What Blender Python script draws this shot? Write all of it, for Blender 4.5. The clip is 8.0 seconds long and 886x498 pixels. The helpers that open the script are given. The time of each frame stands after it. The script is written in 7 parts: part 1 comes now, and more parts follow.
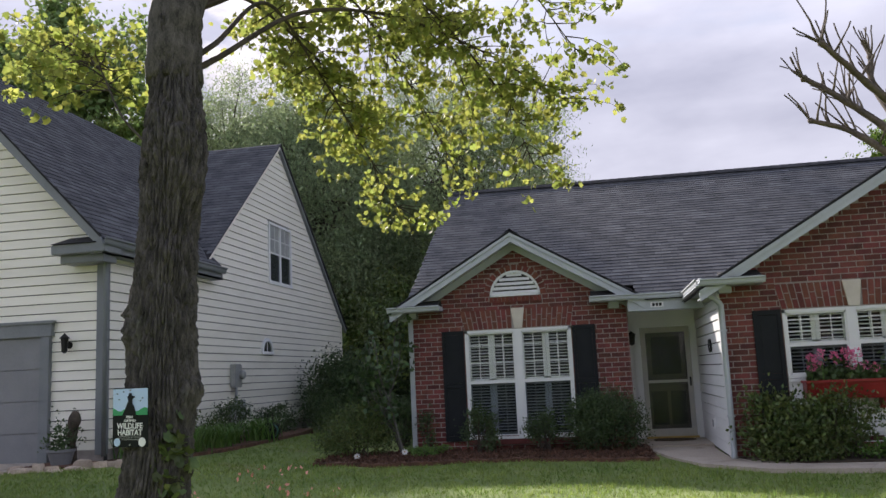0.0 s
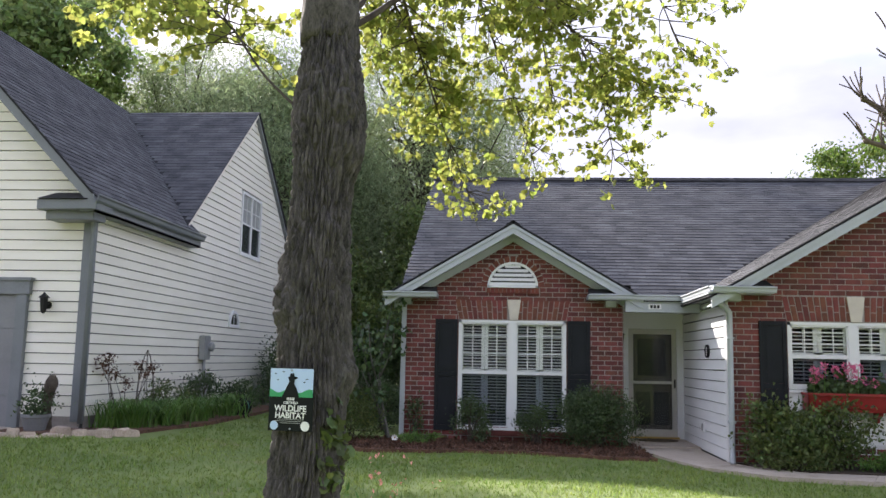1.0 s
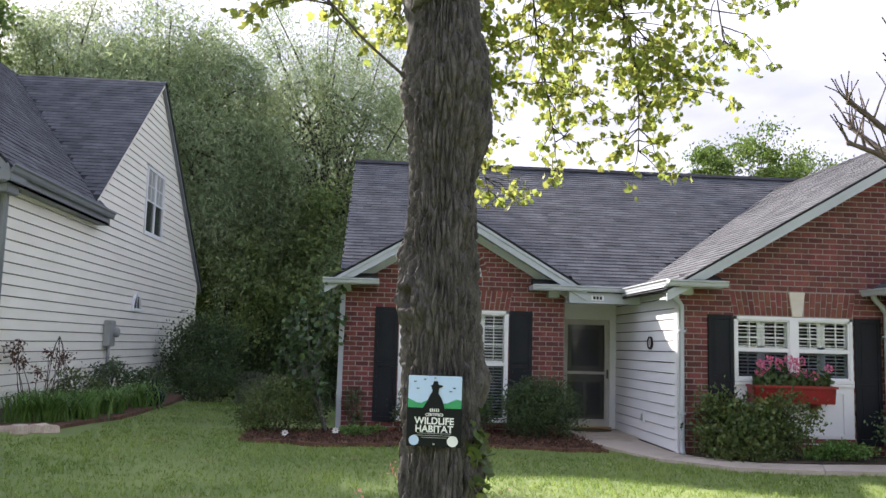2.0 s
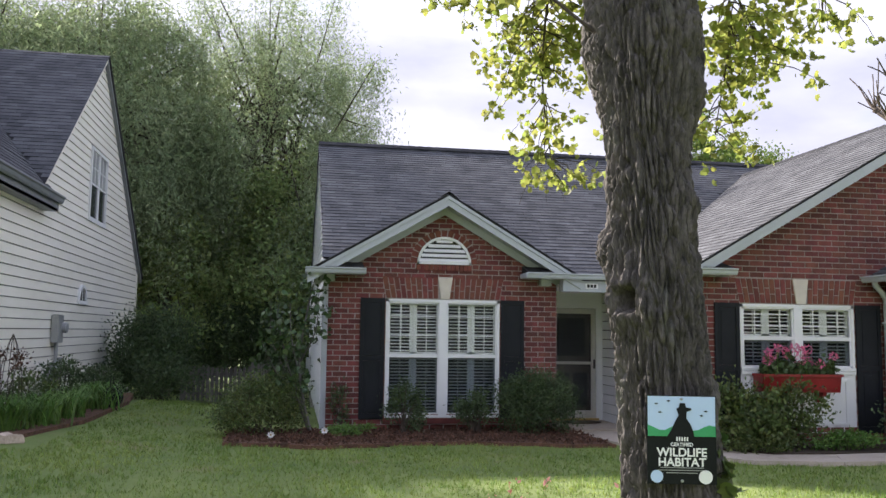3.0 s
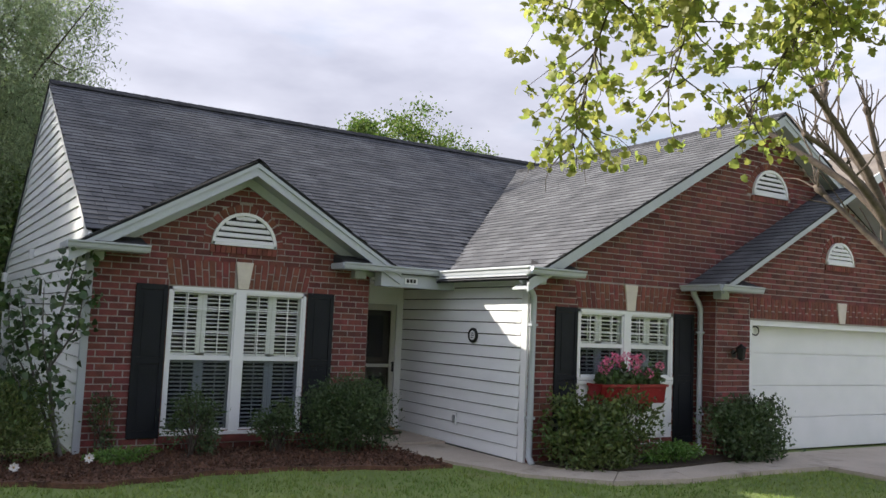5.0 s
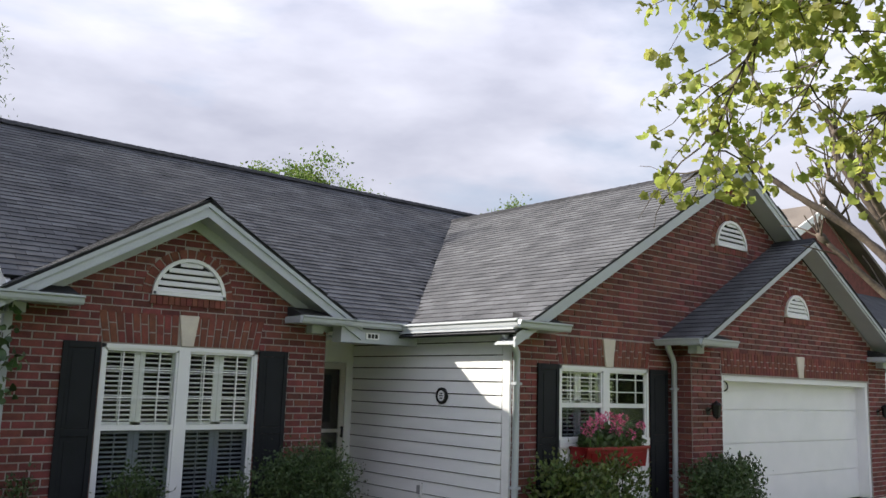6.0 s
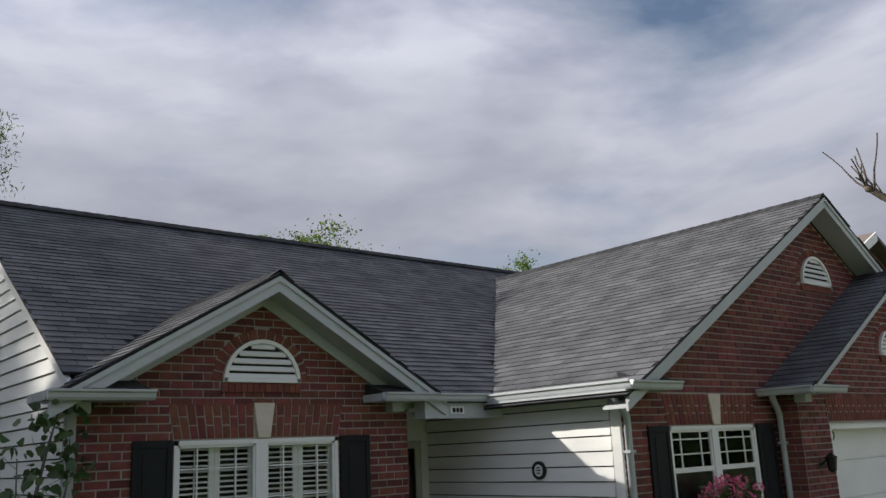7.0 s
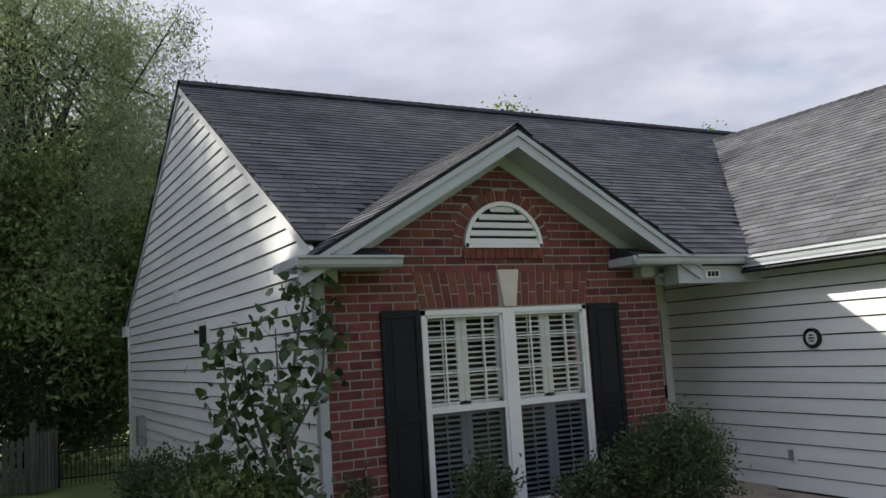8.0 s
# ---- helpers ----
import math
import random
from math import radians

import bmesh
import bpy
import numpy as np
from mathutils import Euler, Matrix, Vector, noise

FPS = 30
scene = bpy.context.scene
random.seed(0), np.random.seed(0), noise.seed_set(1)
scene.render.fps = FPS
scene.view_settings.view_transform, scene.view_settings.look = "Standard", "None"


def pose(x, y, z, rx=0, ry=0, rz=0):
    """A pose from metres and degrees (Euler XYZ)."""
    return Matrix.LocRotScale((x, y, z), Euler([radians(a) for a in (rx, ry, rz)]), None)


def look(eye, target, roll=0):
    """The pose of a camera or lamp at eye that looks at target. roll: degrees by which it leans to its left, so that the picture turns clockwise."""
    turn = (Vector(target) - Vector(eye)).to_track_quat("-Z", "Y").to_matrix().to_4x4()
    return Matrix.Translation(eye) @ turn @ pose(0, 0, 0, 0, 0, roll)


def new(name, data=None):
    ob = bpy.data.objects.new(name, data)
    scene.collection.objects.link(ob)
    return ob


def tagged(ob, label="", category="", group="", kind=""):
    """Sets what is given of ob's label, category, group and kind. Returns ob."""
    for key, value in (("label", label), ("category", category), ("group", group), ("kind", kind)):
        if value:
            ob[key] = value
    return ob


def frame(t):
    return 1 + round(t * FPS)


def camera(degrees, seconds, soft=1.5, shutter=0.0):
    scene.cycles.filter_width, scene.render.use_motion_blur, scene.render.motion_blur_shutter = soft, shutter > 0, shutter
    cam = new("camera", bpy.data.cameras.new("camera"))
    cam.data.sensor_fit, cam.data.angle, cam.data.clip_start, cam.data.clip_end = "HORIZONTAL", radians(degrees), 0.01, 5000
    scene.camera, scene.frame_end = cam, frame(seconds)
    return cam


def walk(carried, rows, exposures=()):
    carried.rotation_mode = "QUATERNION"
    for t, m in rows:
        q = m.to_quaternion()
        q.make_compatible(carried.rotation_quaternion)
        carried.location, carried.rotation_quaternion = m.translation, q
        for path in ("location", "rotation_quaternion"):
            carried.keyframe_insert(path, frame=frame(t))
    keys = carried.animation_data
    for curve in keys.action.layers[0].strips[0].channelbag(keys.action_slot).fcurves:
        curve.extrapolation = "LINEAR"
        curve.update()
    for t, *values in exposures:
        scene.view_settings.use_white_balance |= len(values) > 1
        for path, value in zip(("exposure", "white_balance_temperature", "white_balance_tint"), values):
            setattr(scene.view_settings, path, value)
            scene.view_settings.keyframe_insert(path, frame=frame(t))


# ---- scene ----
cam = camera(55.0, 8.0)
PATH = [
    (0, (-0.247, 0.034, 1.465), (-0.599, 1.98, 1.758), -2.6),
    (0.5, (-0.908, 0.014, 1.489), (-1.286, 1.956, 1.784), -0.7),
    (1, (-1.619, 0.047, 1.535), (-1.794, 2.023, 1.79), 1.2),
    (1.5, (-2.272, 0.167, 1.554), (-2.237, 2.156, 1.767), 0.1),
    (1.7, (-2.573, 0.286, 1.575), (-2.488, 2.271, 1.799), 0.7),
    (2.8, (-3.882, 1.144, 1.659), (-3.591, 3.112, 1.873), 1.4),
    (3, (-4.091, 1.37, 1.682), (-3.75, 3.331, 1.878), 0.8),
    (3.5, (-4.465, 1.906, 1.777), (-3.929, 3.824, 1.96), -0.2),
    (4, (-4.743, 2.609, 1.859), (-3.997, 4.453, 2.066), -1.6),
    (4.5, (-5.134, 3.274, 1.865), (-4.19, 5.027, 2.052), 0.5),
    (4.7, (-5.253, 3.541, 1.862), (-4.254, 5.265, 2.036), 1.6),
    (5.8, (-5.775, 5.235, 1.856), (-4.571, 6.812, 2.107), 2.3),
    (6, (-5.793, 5.525, 1.866), (-4.525, 7.039, 2.183), 1.7),
    (6.5, (-5.846, 6.201, 1.981), (-4.444, 7.556, 2.425), -1.3),
    (7, (-6.042, 6.877, 2.016), (-4.779, 8.358, 2.476), -2.6),
    (7.5, (-6.2, 7.538, 1.96), (-5.178, 9.194, 2.422), -3.6),
    (8, (-6.162, 8.116, 1.891), (-5.201, 9.856, 2.116), -3.5),
]
walk(cam, [(t, look(eye, target, roll)) for t, eye, target, roll in PATH], [(0.0, 0.90, 6350, 15), (0.5, 1.32, 6350, 15), (1.0, 1.52, 6350, 15), (1.7, 1.60, 6350, 15), (3.0, 1.45, 6350, 15), (3.5, 1.42, 6350, 15), (4.5, 1.16, 6460, 11), (5.8, 1.12, 6460, 10), (6.1, 0.95, 6460, 10), (6.5, 0.42, 6460, 9), (7.0, 0.34, 6460, 9), (7.5, 0.38, 6460, 9), (8.0, 0.82, 6460, 9)])

# ---- world and sun ----
SUN_DIR = Vector((1.05, -1.35, -1.0)).normalized()      # the way the light goes
SUN_EL = math.asin(-SUN_DIR.z)
world = bpy.data.worlds.new("sky")
scene.world = world
world.use_nodes = True
wn, wl = world.node_tree.nodes, world.node_tree.links
wn.clear()
w_out, w_bg = wn.new("ShaderNodeOutputWorld"), wn.new("ShaderNodeBackground")
w_sky = wn.new("ShaderNodeTexSky")
w_sky.sky_type, w_sky.sun_disc = "NISHITA", False
w_sky.sun_elevation, w_sky.sun_rotation = SUN_EL, math.atan2(-SUN_DIR.x, -SUN_DIR.y)
w_sky.dust_density = 2.0
w_tc, w_map = wn.new("ShaderNodeTexCoord"), wn.new("ShaderNodeMapping")
w_map.inputs["Scale"].default_value = (1.0, 1.0, 2.6)
w_n = wn.new("ShaderNodeTexNoise")
w_n.inputs["Scale"].default_value, w_n.inputs["Detail"].default_value = 1.9, 7.0
w_n.inputs["Roughness"].default_value, w_n.inputs["Distortion"].default_value = 0.52, 0.35
w_n2 = wn.new("ShaderNodeTexNoise")
w_n2.inputs["Scale"].default_value, w_n2.inputs["Detail"].default_value = 4.2, 5.0
w_r = wn.new("ShaderNodeValToRGB")
w_r.color_ramp.elements[0].position, w_r.color_ramp.elements[0].color = 0.16, (0, 0, 0, 1)
w_r.color_ramp.elements[1].position, w_r.color_ramp.elements[1].color = 0.34, (1, 1, 1, 1)
w_c = wn.new("ShaderNodeValToRGB")
w_c.color_ramp.elements[0].position, w_c.color_ramp.elements[0].color = 0.3, (5.3, 5.45, 6.65, 1)
w_c.color_ramp.elements[1].position, w_c.color_ramp.elements[1].color = 0.62, (8.2, 8.3, 9.5, 1)
w_mix = wn.new("ShaderNodeMix")
w_mix.data_type = "RGBA"
w_dim = wn.new("ShaderNodeMix")
w_dim.data_type, w_dim.blend_type = "RGBA", "MULTIPLY"
w_dim.inputs[0].default_value, w_dim.inputs[7].default_value = 1.0, (1.5, 1.5, 1.5, 1)
wl.new(w_tc.outputs["Generated"], w_map.inputs["Vector"])
wl.new(w_map.outputs[0], w_n.inputs["Vector"])
wl.new(w_map.outputs[0], w_n2.inputs["Vector"])
w_sep, w_cov = wn.new("ShaderNodeSeparateXYZ"), wn.new("ShaderNodeMath")
w_cov.operation, w_cov.inputs[1].default_value = "MULTIPLY_ADD", -0.40
wl.new(w_tc.outputs["Generated"], w_sep.inputs[0])
wl.new(w_sep.outputs["Z"], w_cov.inputs[0])
wl.new(w_n.outputs[0], w_cov.inputs[2])
wl.new(w_cov.outputs[0], w_r.inputs[0])
wl.new(w_n2.outputs[0], w_c.inputs[0])
wl.new(w_r.outputs[0], w_mix.inputs[0])
wl.new(w_sky.outputs[0], w_dim.inputs[6])
wl.new(w_dim.outputs[2], w_mix.inputs[6])
w_up, w_vec = wn.new("ShaderNodeMath"), wn.new("ShaderNodeVectorMath")
w_up.operation, w_up.inputs[2].default_value = "MULTIPLY_ADD", 0.76      # an overcast sky brightens towards the zenith
w_rise = wn.new("ShaderNodeMath")
w_rise.operation, w_rise.inputs[1].default_value, w_rise.inputs[2].default_value = "MULTIPLY_ADD", 3.0, 0.42
w_sq = wn.new("ShaderNodeMath")
w_sq.operation = "MULTIPLY"
wl.new(w_sep.outputs["Z"], w_sq.inputs[0])
wl.new(w_sep.outputs["Z"], w_sq.inputs[1])
wl.new(w_sq.outputs[0], w_rise.inputs[0])
wl.new(w_rise.outputs[0], w_up.inputs[1])
w_vec.operation = "SCALE"
wl.new(w_sep.outputs["Z"], w_up.inputs[0])
wl.new(w_c.outputs[0], w_vec.inputs[0])
wl.new(w_up.outputs[0], w_vec.inputs["Scale"])
wl.new(w_vec.outputs[0], w_mix.inputs[7])
wl.new(w_mix.outputs[2], w_bg.inputs[0])
w_bg.inputs[1].default_value = 0.055
wl.new(w_bg.outputs[0], w_out.inputs[0])

sun_data = bpy.data.lights.new("sun", "SUN")
sun_data.energy, sun_data.angle, sun_data.color = 4.6, radians(1.0), (1.0, 0.93, 0.82)
sun = new("sun", sun_data)
sun.matrix_world = look(-SUN_DIR * 60, (0, 0, 0))


# ---- materials ----
def mat(name, c1, c2, rough=0.7, scale=3.0, fine=40.0, bump=0.3, dist=0.005, metal=0.0, rnd=0.0, hue=0.0, stretch=(1, 1, 1), stain=None, lo=0.35, hi=0.65, leaf=0.0, spec=0.5):
    """Two colours mixed by a broad and a fine noise, each piece a little different (rnd), with relief."""
    m = bpy.data.materials.new(name)
    m.use_nodes = True
    n, l = m.node_tree.nodes, m.node_tree.links
    p = n["Principled BSDF"]
    geo, mp = n.new("ShaderNodeNewGeometry"), n.new("ShaderNodeMapping")
    mp.inputs["Scale"].default_value = stretch
    l.new(geo.outputs["Position"], mp.inputs["Vector"])
    a, b = n.new("ShaderNodeTexNoise"), n.new("ShaderNodeTexNoise")
    for node, sc, de in ((a, scale, 4), (b, fine, 3)):
        node.inputs["Scale"].default_value, node.inputs["Detail"].default_value = sc, de
        l.new(mp.outputs[0], node.inputs["Vector"])
    mixf = n.new("ShaderNodeMath")
    mixf.operation = "MULTIPLY_ADD"
    l.new(a.outputs[0], mixf.inputs[0])
    mixf.inputs[1].default_value = 0.6
    half = n.new("ShaderNodeMath")
    half.operation = "MULTIPLY"
    l.new(b.outputs[0], half.inputs[0])
    half.inputs[1].default_value = 0.4
    l.new(half.outputs[0], mixf.inputs[2])
    ramp = n.new("ShaderNodeValToRGB")
    ramp.color_ramp.elements[0].position, ramp.color_ramp.elements[0].color = lo, (*c1, 1)
    ramp.color_ramp.elements[1].position, ramp.color_ramp.elements[1].color = hi, (*c2, 1)
    l.new(mixf.outputs[0], ramp.inputs[0])
    col = ramp.outputs[0]
    if rnd or hue:
        oi = n.new("ShaderNodeObjectInfo")
        add = n.new("ShaderNodeMath")
        add.operation = "ADD"
        l.new(oi.outputs["Random"], add.inputs[0])
        l.new(geo.outputs["Random Per Island"], add.inputs[1])
        fr = n.new("ShaderNodeMath")
        fr.operation = "FRACT"
        l.new(add.outputs[0], fr.inputs[0])
        hsv = n.new("ShaderNodeHueSaturation")
        mr, mh = n.new("ShaderNodeMapRange"), n.new("ShaderNodeMapRange")
        mr.inputs["To Min"].default_value, mr.inputs["To Max"].default_value = 1 - rnd, 1 + rnd
        mh.inputs["To Min"].default_value, mh.inputs["To Max"].default_value = 0.5 - hue, 0.5 + hue
        tw = n.new("ShaderNodeMath")
        tw.operation = "MULTIPLY"
        tw.inputs[1].default_value = 7.31
        tf = n.new("ShaderNodeMath")
        tf.operation = "FRACT"
        l.new(fr.outputs[0], tw.inputs[0])
        l.new(tw.outputs[0], tf.inputs[0])
        l.new(fr.outputs[0], mr.inputs[0])
        l.new(tf.outputs[0], mh.inputs[0])
        l.new(mr.outputs[0], hsv.inputs["Value"])
        l.new(mh.outputs[0], hsv.inputs["Hue"])
        l.new(col, hsv.inputs["Color"])
        col = hsv.outputs[0]
    if stain:
        sn, sr, sm = n.new("ShaderNodeTexNoise"), n.new("ShaderNodeValToRGB"), n.new("ShaderNodeMix")
        sn.inputs["Scale"].default_value, sn.inputs["Detail"].default_value = stain[1], 6
        l.new(mp.outputs[0], sn.inputs["Vector"])
        sr.color_ramp.elements[0].position, sr.color_ramp.elements[0].color = stain[2], (0, 0, 0, 1)
        sr.color_ramp.elements[1].position, sr.color_ramp.elements[1].color = stain[2] + 0.18, (1, 1, 1, 1)
        sm.data_type = "RGBA"
        l.new(sn.outputs[0], sr.inputs[0])
        l.new(sr.outputs[0], sm.inputs[0])
        l.new(col, sm.inputs[6])
        sm.inputs[7].default_value = (*stain[0], 1)
        col = sm.outputs[2]
    l.new(col, p.inputs["Base Color"])
    p.inputs["Roughness"].default_value, p.inputs["Metallic"].default_value = rough, metal
    p.inputs["Specular IOR Level"].default_value = spec
    if bump:
        bp = n.new("ShaderNodeBump")
        bp.inputs["Strength"].default_value, bp.inputs["Distance"].default_value = bump, dist
        l.new(mixf.outputs[0], bp.inputs["Height"])
        l.new(bp.outputs[0], p.inputs["Normal"])
    if leaf:
        tr, sh = n.new("ShaderNodeBsdfTranslucent"), n.new("ShaderNodeMixShader")
        sh.inputs[0].default_value = leaf
        l.new(col, tr.inputs[0])
        l.new(p.outputs[0], sh.inputs[1])
        l.new(tr.outputs[0], sh.inputs[2])
        l.new(sh.outputs[0], n["Material Output"].inputs[0])
    return m


def glass_mat(name, tint, rough=0.02):
    """A thin pane: clear, with the gloss of glass."""
    m = bpy.data.materials.new(name)
    m.use_nodes = True
    n, l = m.node_tree.nodes, m.node_tree.links
    tr, gl, sh, fr = n.new("ShaderNodeBsdfTransparent"), n.new("ShaderNodeBsdfGlossy"), n.new("ShaderNodeMixShader"), n.new("ShaderNodeFresnel")
    tr.inputs[0].default_value = (*tint, 1)
    gl.inputs["Roughness"].default_value = rough
    fr.inputs[0].default_value = 1.28
    l.new(fr.outputs[0], sh.inputs[0])
    l.new(tr.outputs[0], sh.inputs[1])
    l.new(gl.outputs[0], sh.inputs[2])
    l.new(sh.outputs[0], n["Material Output"].inputs[0])
    return m


BRICK = mat("brick", (0.100, 0.029, 0.025), (0.200, 0.056, 0.046), 0.85, 9, 90, 0.5, 0.004, rnd=0.38, hue=0.012)
BRICK_DARK = mat("brick_soldier", (0.12, 0.035, 0.026), (0.23, 0.07, 0.05), 0.85, 9, 90, 0.5, 0.004, rnd=0.24, hue=0.014)
MORTAR = mat("mortar", (0.29, 0.26, 0.24), (0.41, 0.375, 0.35), 0.95, 6, 120, 0.5, 0.003)
SIDING = mat("siding_white", (0.77, 0.78, 0.78), (0.86, 0.87, 0.87), 0.5, 1.2, 50, 0.12, 0.002, rnd=0.02, stretch=(1, 1, 6))
SIDING_CREAM = mat("siding_cream", (0.80, 0.77, 0.67), (0.89, 0.86, 0.77), 0.5, 1.0, 50, 0.12, 0.002, rnd=0.03, stretch=(1, 1, 5))
# near-black wall core; its colour stands in for shadow under the siding laps
LAP_SHADE = mat("lap_shade", (0.05, 0.05, 0.05), (0.09, 0.09, 0.09), 0.95, 3, 40)
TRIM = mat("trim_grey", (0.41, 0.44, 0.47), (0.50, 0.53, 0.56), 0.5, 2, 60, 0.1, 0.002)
WHITE = mat("white_paint", (0.76, 0.77, 0.77), (0.84, 0.84, 0.84), 0.4, 2, 60, 0.08, 0.002)
BLIND = mat("blind_white", (0.84, 0.84, 0.82), (0.90, 0.90, 0.88), 0.5, 2, 60, 0.0, 0.002)
STONE = mat("keystone", (0.58, 0.52, 0.44), (0.70, 0.64, 0.55), 0.85, 6, 80, 0.4, 0.004)
SHINGLE = mat("shingle", (0.080, 0.082, 0.090), (0.138, 0.140, 0.150), 0.95, 2.4, 160, 0.7, 0.004, rnd=0.19, spec=0.12)
DECK = mat("roof_underlay", (0.018, 0.018, 0.02), (0.03, 0.03, 0.035), 0.95, 3, 80)
# ridge cap colour, also put on shingle butts as the shadow under each course
SHINGLE_DARK = mat("ridge_cap_and_butt_shade", (0.03, 0.03, 0.034), (0.06, 0.06, 0.066), 0.95, 2.4, 160, 0.7, 0.004, rnd=0.2, spec=0.2)
SHUTTER = mat("shutter_black", (0.008, 0.010, 0.013), (0.015, 0.017, 0.021), 0.6, 3, 60, 0.1, 0.002, spec=0.25)
DARK = mat("vent_shade", (0.012, 0.012, 0.012), (0.02, 0.02, 0.02), 0.9)
ROOM = mat("room_wall", (0.10, 0.10, 0.105), (0.16, 0.16, 0.165), 0.9, 1, 20)
GLASS = glass_mat("glass", (0.95, 0.96, 0.96))
SCREEN = glass_mat("screened_glass", (0.62, 0.65, 0.69), 0.10)
PANE = mat("pane_grey", (0.02, 0.025, 0.03), (0.05, 0.055, 0.06), 0.12, 0.8, 20, 0.0)
DOOR = mat("door_dark", (0.035, 0.030, 0.026), (0.07, 0.055, 0.045), 0.4, 2, 50, 0.1)
STORM = mat("storm_frame", (0.46, 0.44, 0.40), (0.55, 0.53, 0.48), 0.4, 2, 60, 0.05)
CONCRETE = mat("concrete", (0.36, 0.305, 0.245), (0.52, 0.45, 0.375), 0.9, 1.1, 70, 0.4, 0.004, stain=((0.24, 0.20, 0.16), 2.2, 0.56))
MULCH = mat("mulch", (0.045, 0.023, 0.014), (0.15, 0.075, 0.045), 0.95, 8, 60, 1.0, 0.03, rnd=0.4)
SOIL = mat("soil", (0.03, 0.022, 0.014), (0.07, 0.05, 0.032), 0.95, 4, 50, 0.8, 0.02)
LAWN = mat("lawn_soil", (0.11, 0.165, 0.040), (0.205, 0.255, 0.07), 0.95, 0.8, 40, 0.8, 0.02, stain=((0.24, 0.21, 0.10), 1.1, 0.60))
GRASS = mat("grass_blade", (0.155, 0.245, 0.05), (0.30, 0.375, 0.095), 0.6, 0.7, 9, 0, rnd=0.3, hue=0.02, leaf=0.45)
BARK = mat("bark", (0.022, 0.020, 0.018), (0.140, 0.124, 0.111), 0.95, 26, 150, 1.0, 0.010, stretch=(1, 1, 0.38), stain=((0.15, 0.15, 0.125), 8, 0.63), lo=0.34, hi=0.66)
TWIG = mat("twig_bark", (0.035, 0.026, 0.02), (0.10, 0.08, 0.062), 0.9, 9, 50, 0.4)
MYRTLE = mat("myrtle_bark", (0.17, 0.105, 0.07), (0.38, 0.27, 0.19), 0.6, 5, 30, 0.2, stretch=(1, 1, 0.4), stain=((0.10, 0.065, 0.045), 3.5, 0.5))
MYRTLE_DARK = mat("myrtle_branch", (0.055, 0.042, 0.034), (0.15, 0.115, 0.09), 0.85, 9, 40, 0.4)
LEAF_MAPLE = mat("leaf_maple", (0.215, 0.255, 0.045), (0.385, 0.415, 0.11), 0.55, 3, 20, 0, rnd=0.3, hue=0.022, leaf=0.62)
LEAF_WOOD = mat("leaf_wood", (0.145, 0.215, 0.072), (0.29, 0.37, 0.125), 0.6, 0.5, 6, 0, rnd=0.4, hue=0.025, leaf=0.35)
LEAF_WILLOW = mat("leaf_willow", (0.20, 0.27, 0.13), (0.37, 0.44, 0.24), 0.6, 0.4, 6, 0, rnd=0.4, hue=0.02, leaf=0.4)
LEAF_SPRING = mat("leaf_spring", (0.085, 0.15, 0.025), (0.17, 0.24, 0.05), 0.6, 0.4, 6, 0, rnd=0.35, hue=0.025, leaf=0.4)
LEAF_BUSH = mat("leaf_bush", (0.04, 0.072, 0.028), (0.095, 0.145, 0.05), 0.5, 3, 20, 0, rnd=0.4, hue=0.02, leaf=0.2)
LEAF_AZALEA = mat("leaf_azalea", (0.06, 0.10, 0.025), (0.14, 0.18, 0.05), 0.5, 3, 20, 0, rnd=0.45, hue=0.03, leaf=0.25)
LEAF_CAMELLIA = mat("leaf_rose", (0.030, 0.062, 0.022), (0.075, 0.125, 0.040), 0.35, 3, 20, 0, rnd=0.4, hue=0.02, leaf=0.25)
LEAF_LILY = mat("leaf_daylily", (0.08, 0.18, 0.03), (0.16, 0.28, 0.06), 0.5, 2, 10, 0, rnd=0.3, hue=0.015, leaf=0.3)
RED = mat("planter_red", (0.21, 0.007, 0.010), (0.30, 0.012, 0.015), 0.4, 3, 50, 0.1, 0.002)
PINK = mat("petal_pink", (0.78, 0.12, 0.30), (0.86, 0.28, 0.45), 0.6, 10, 60, 0, rnd=0.2, hue=0.01, leaf=0.2)
PETAL_WHITE = mat("petal_white", (0.78, 0.76, 0.74), (0.86, 0.84, 0.82), 0.6, 10, 60, 0)
PETAL_SALMON = mat("petal_salmon", (0.78, 0.30, 0.24), (0.85, 0.40, 0.34), 0.6, 10, 60, 0)
N_TRIM = mat("slate_trim", (0.16, 0.175, 0.19), (0.22, 0.235, 0.25), 0.5, 2, 50, 0.1)
N_GARAGE = mat("slate_garage", (0.19, 0.195, 0.21), (0.24, 0.245, 0.26), 0.5, 2, 50, 0.1)
METAL = mat("grey_metal", (0.30, 0.31, 0.31), (0.42, 0.43, 0.43), 0.45, 4, 60, 0.1, metal=0.3)
IRON = mat("black_iron", (0.012, 0.012, 0.013), (0.03, 0.03, 0.03), 0.5, 4, 60, 0.1, metal=0.5)
BRASS = mat("brass", (0.45, 0.30, 0.10), (0.55, 0.38, 0.14), 0.3, 4, 60, 0.0, metal=1.0)
FENCE = mat("weathered_wood", (0.075, 0.07, 0.064), (0.17, 0.16, 0.145), 0.95, 4, 40, 0.5, stretch=(1, 1, 0.2), rnd=0.2)
ROCK = mat("edging_stone", (0.38, 0.30, 0.235), (0.62, 0.51, 0.41), 0.9, 5, 40, 0.6, 0.01, rnd=0.25)
ROOF_BROWN = mat("brown_shingle", (0.13, 0.11, 0.095), (0.21, 0.18, 0.155), 0.95, 1.4, 60, 0.5, rnd=0.15)
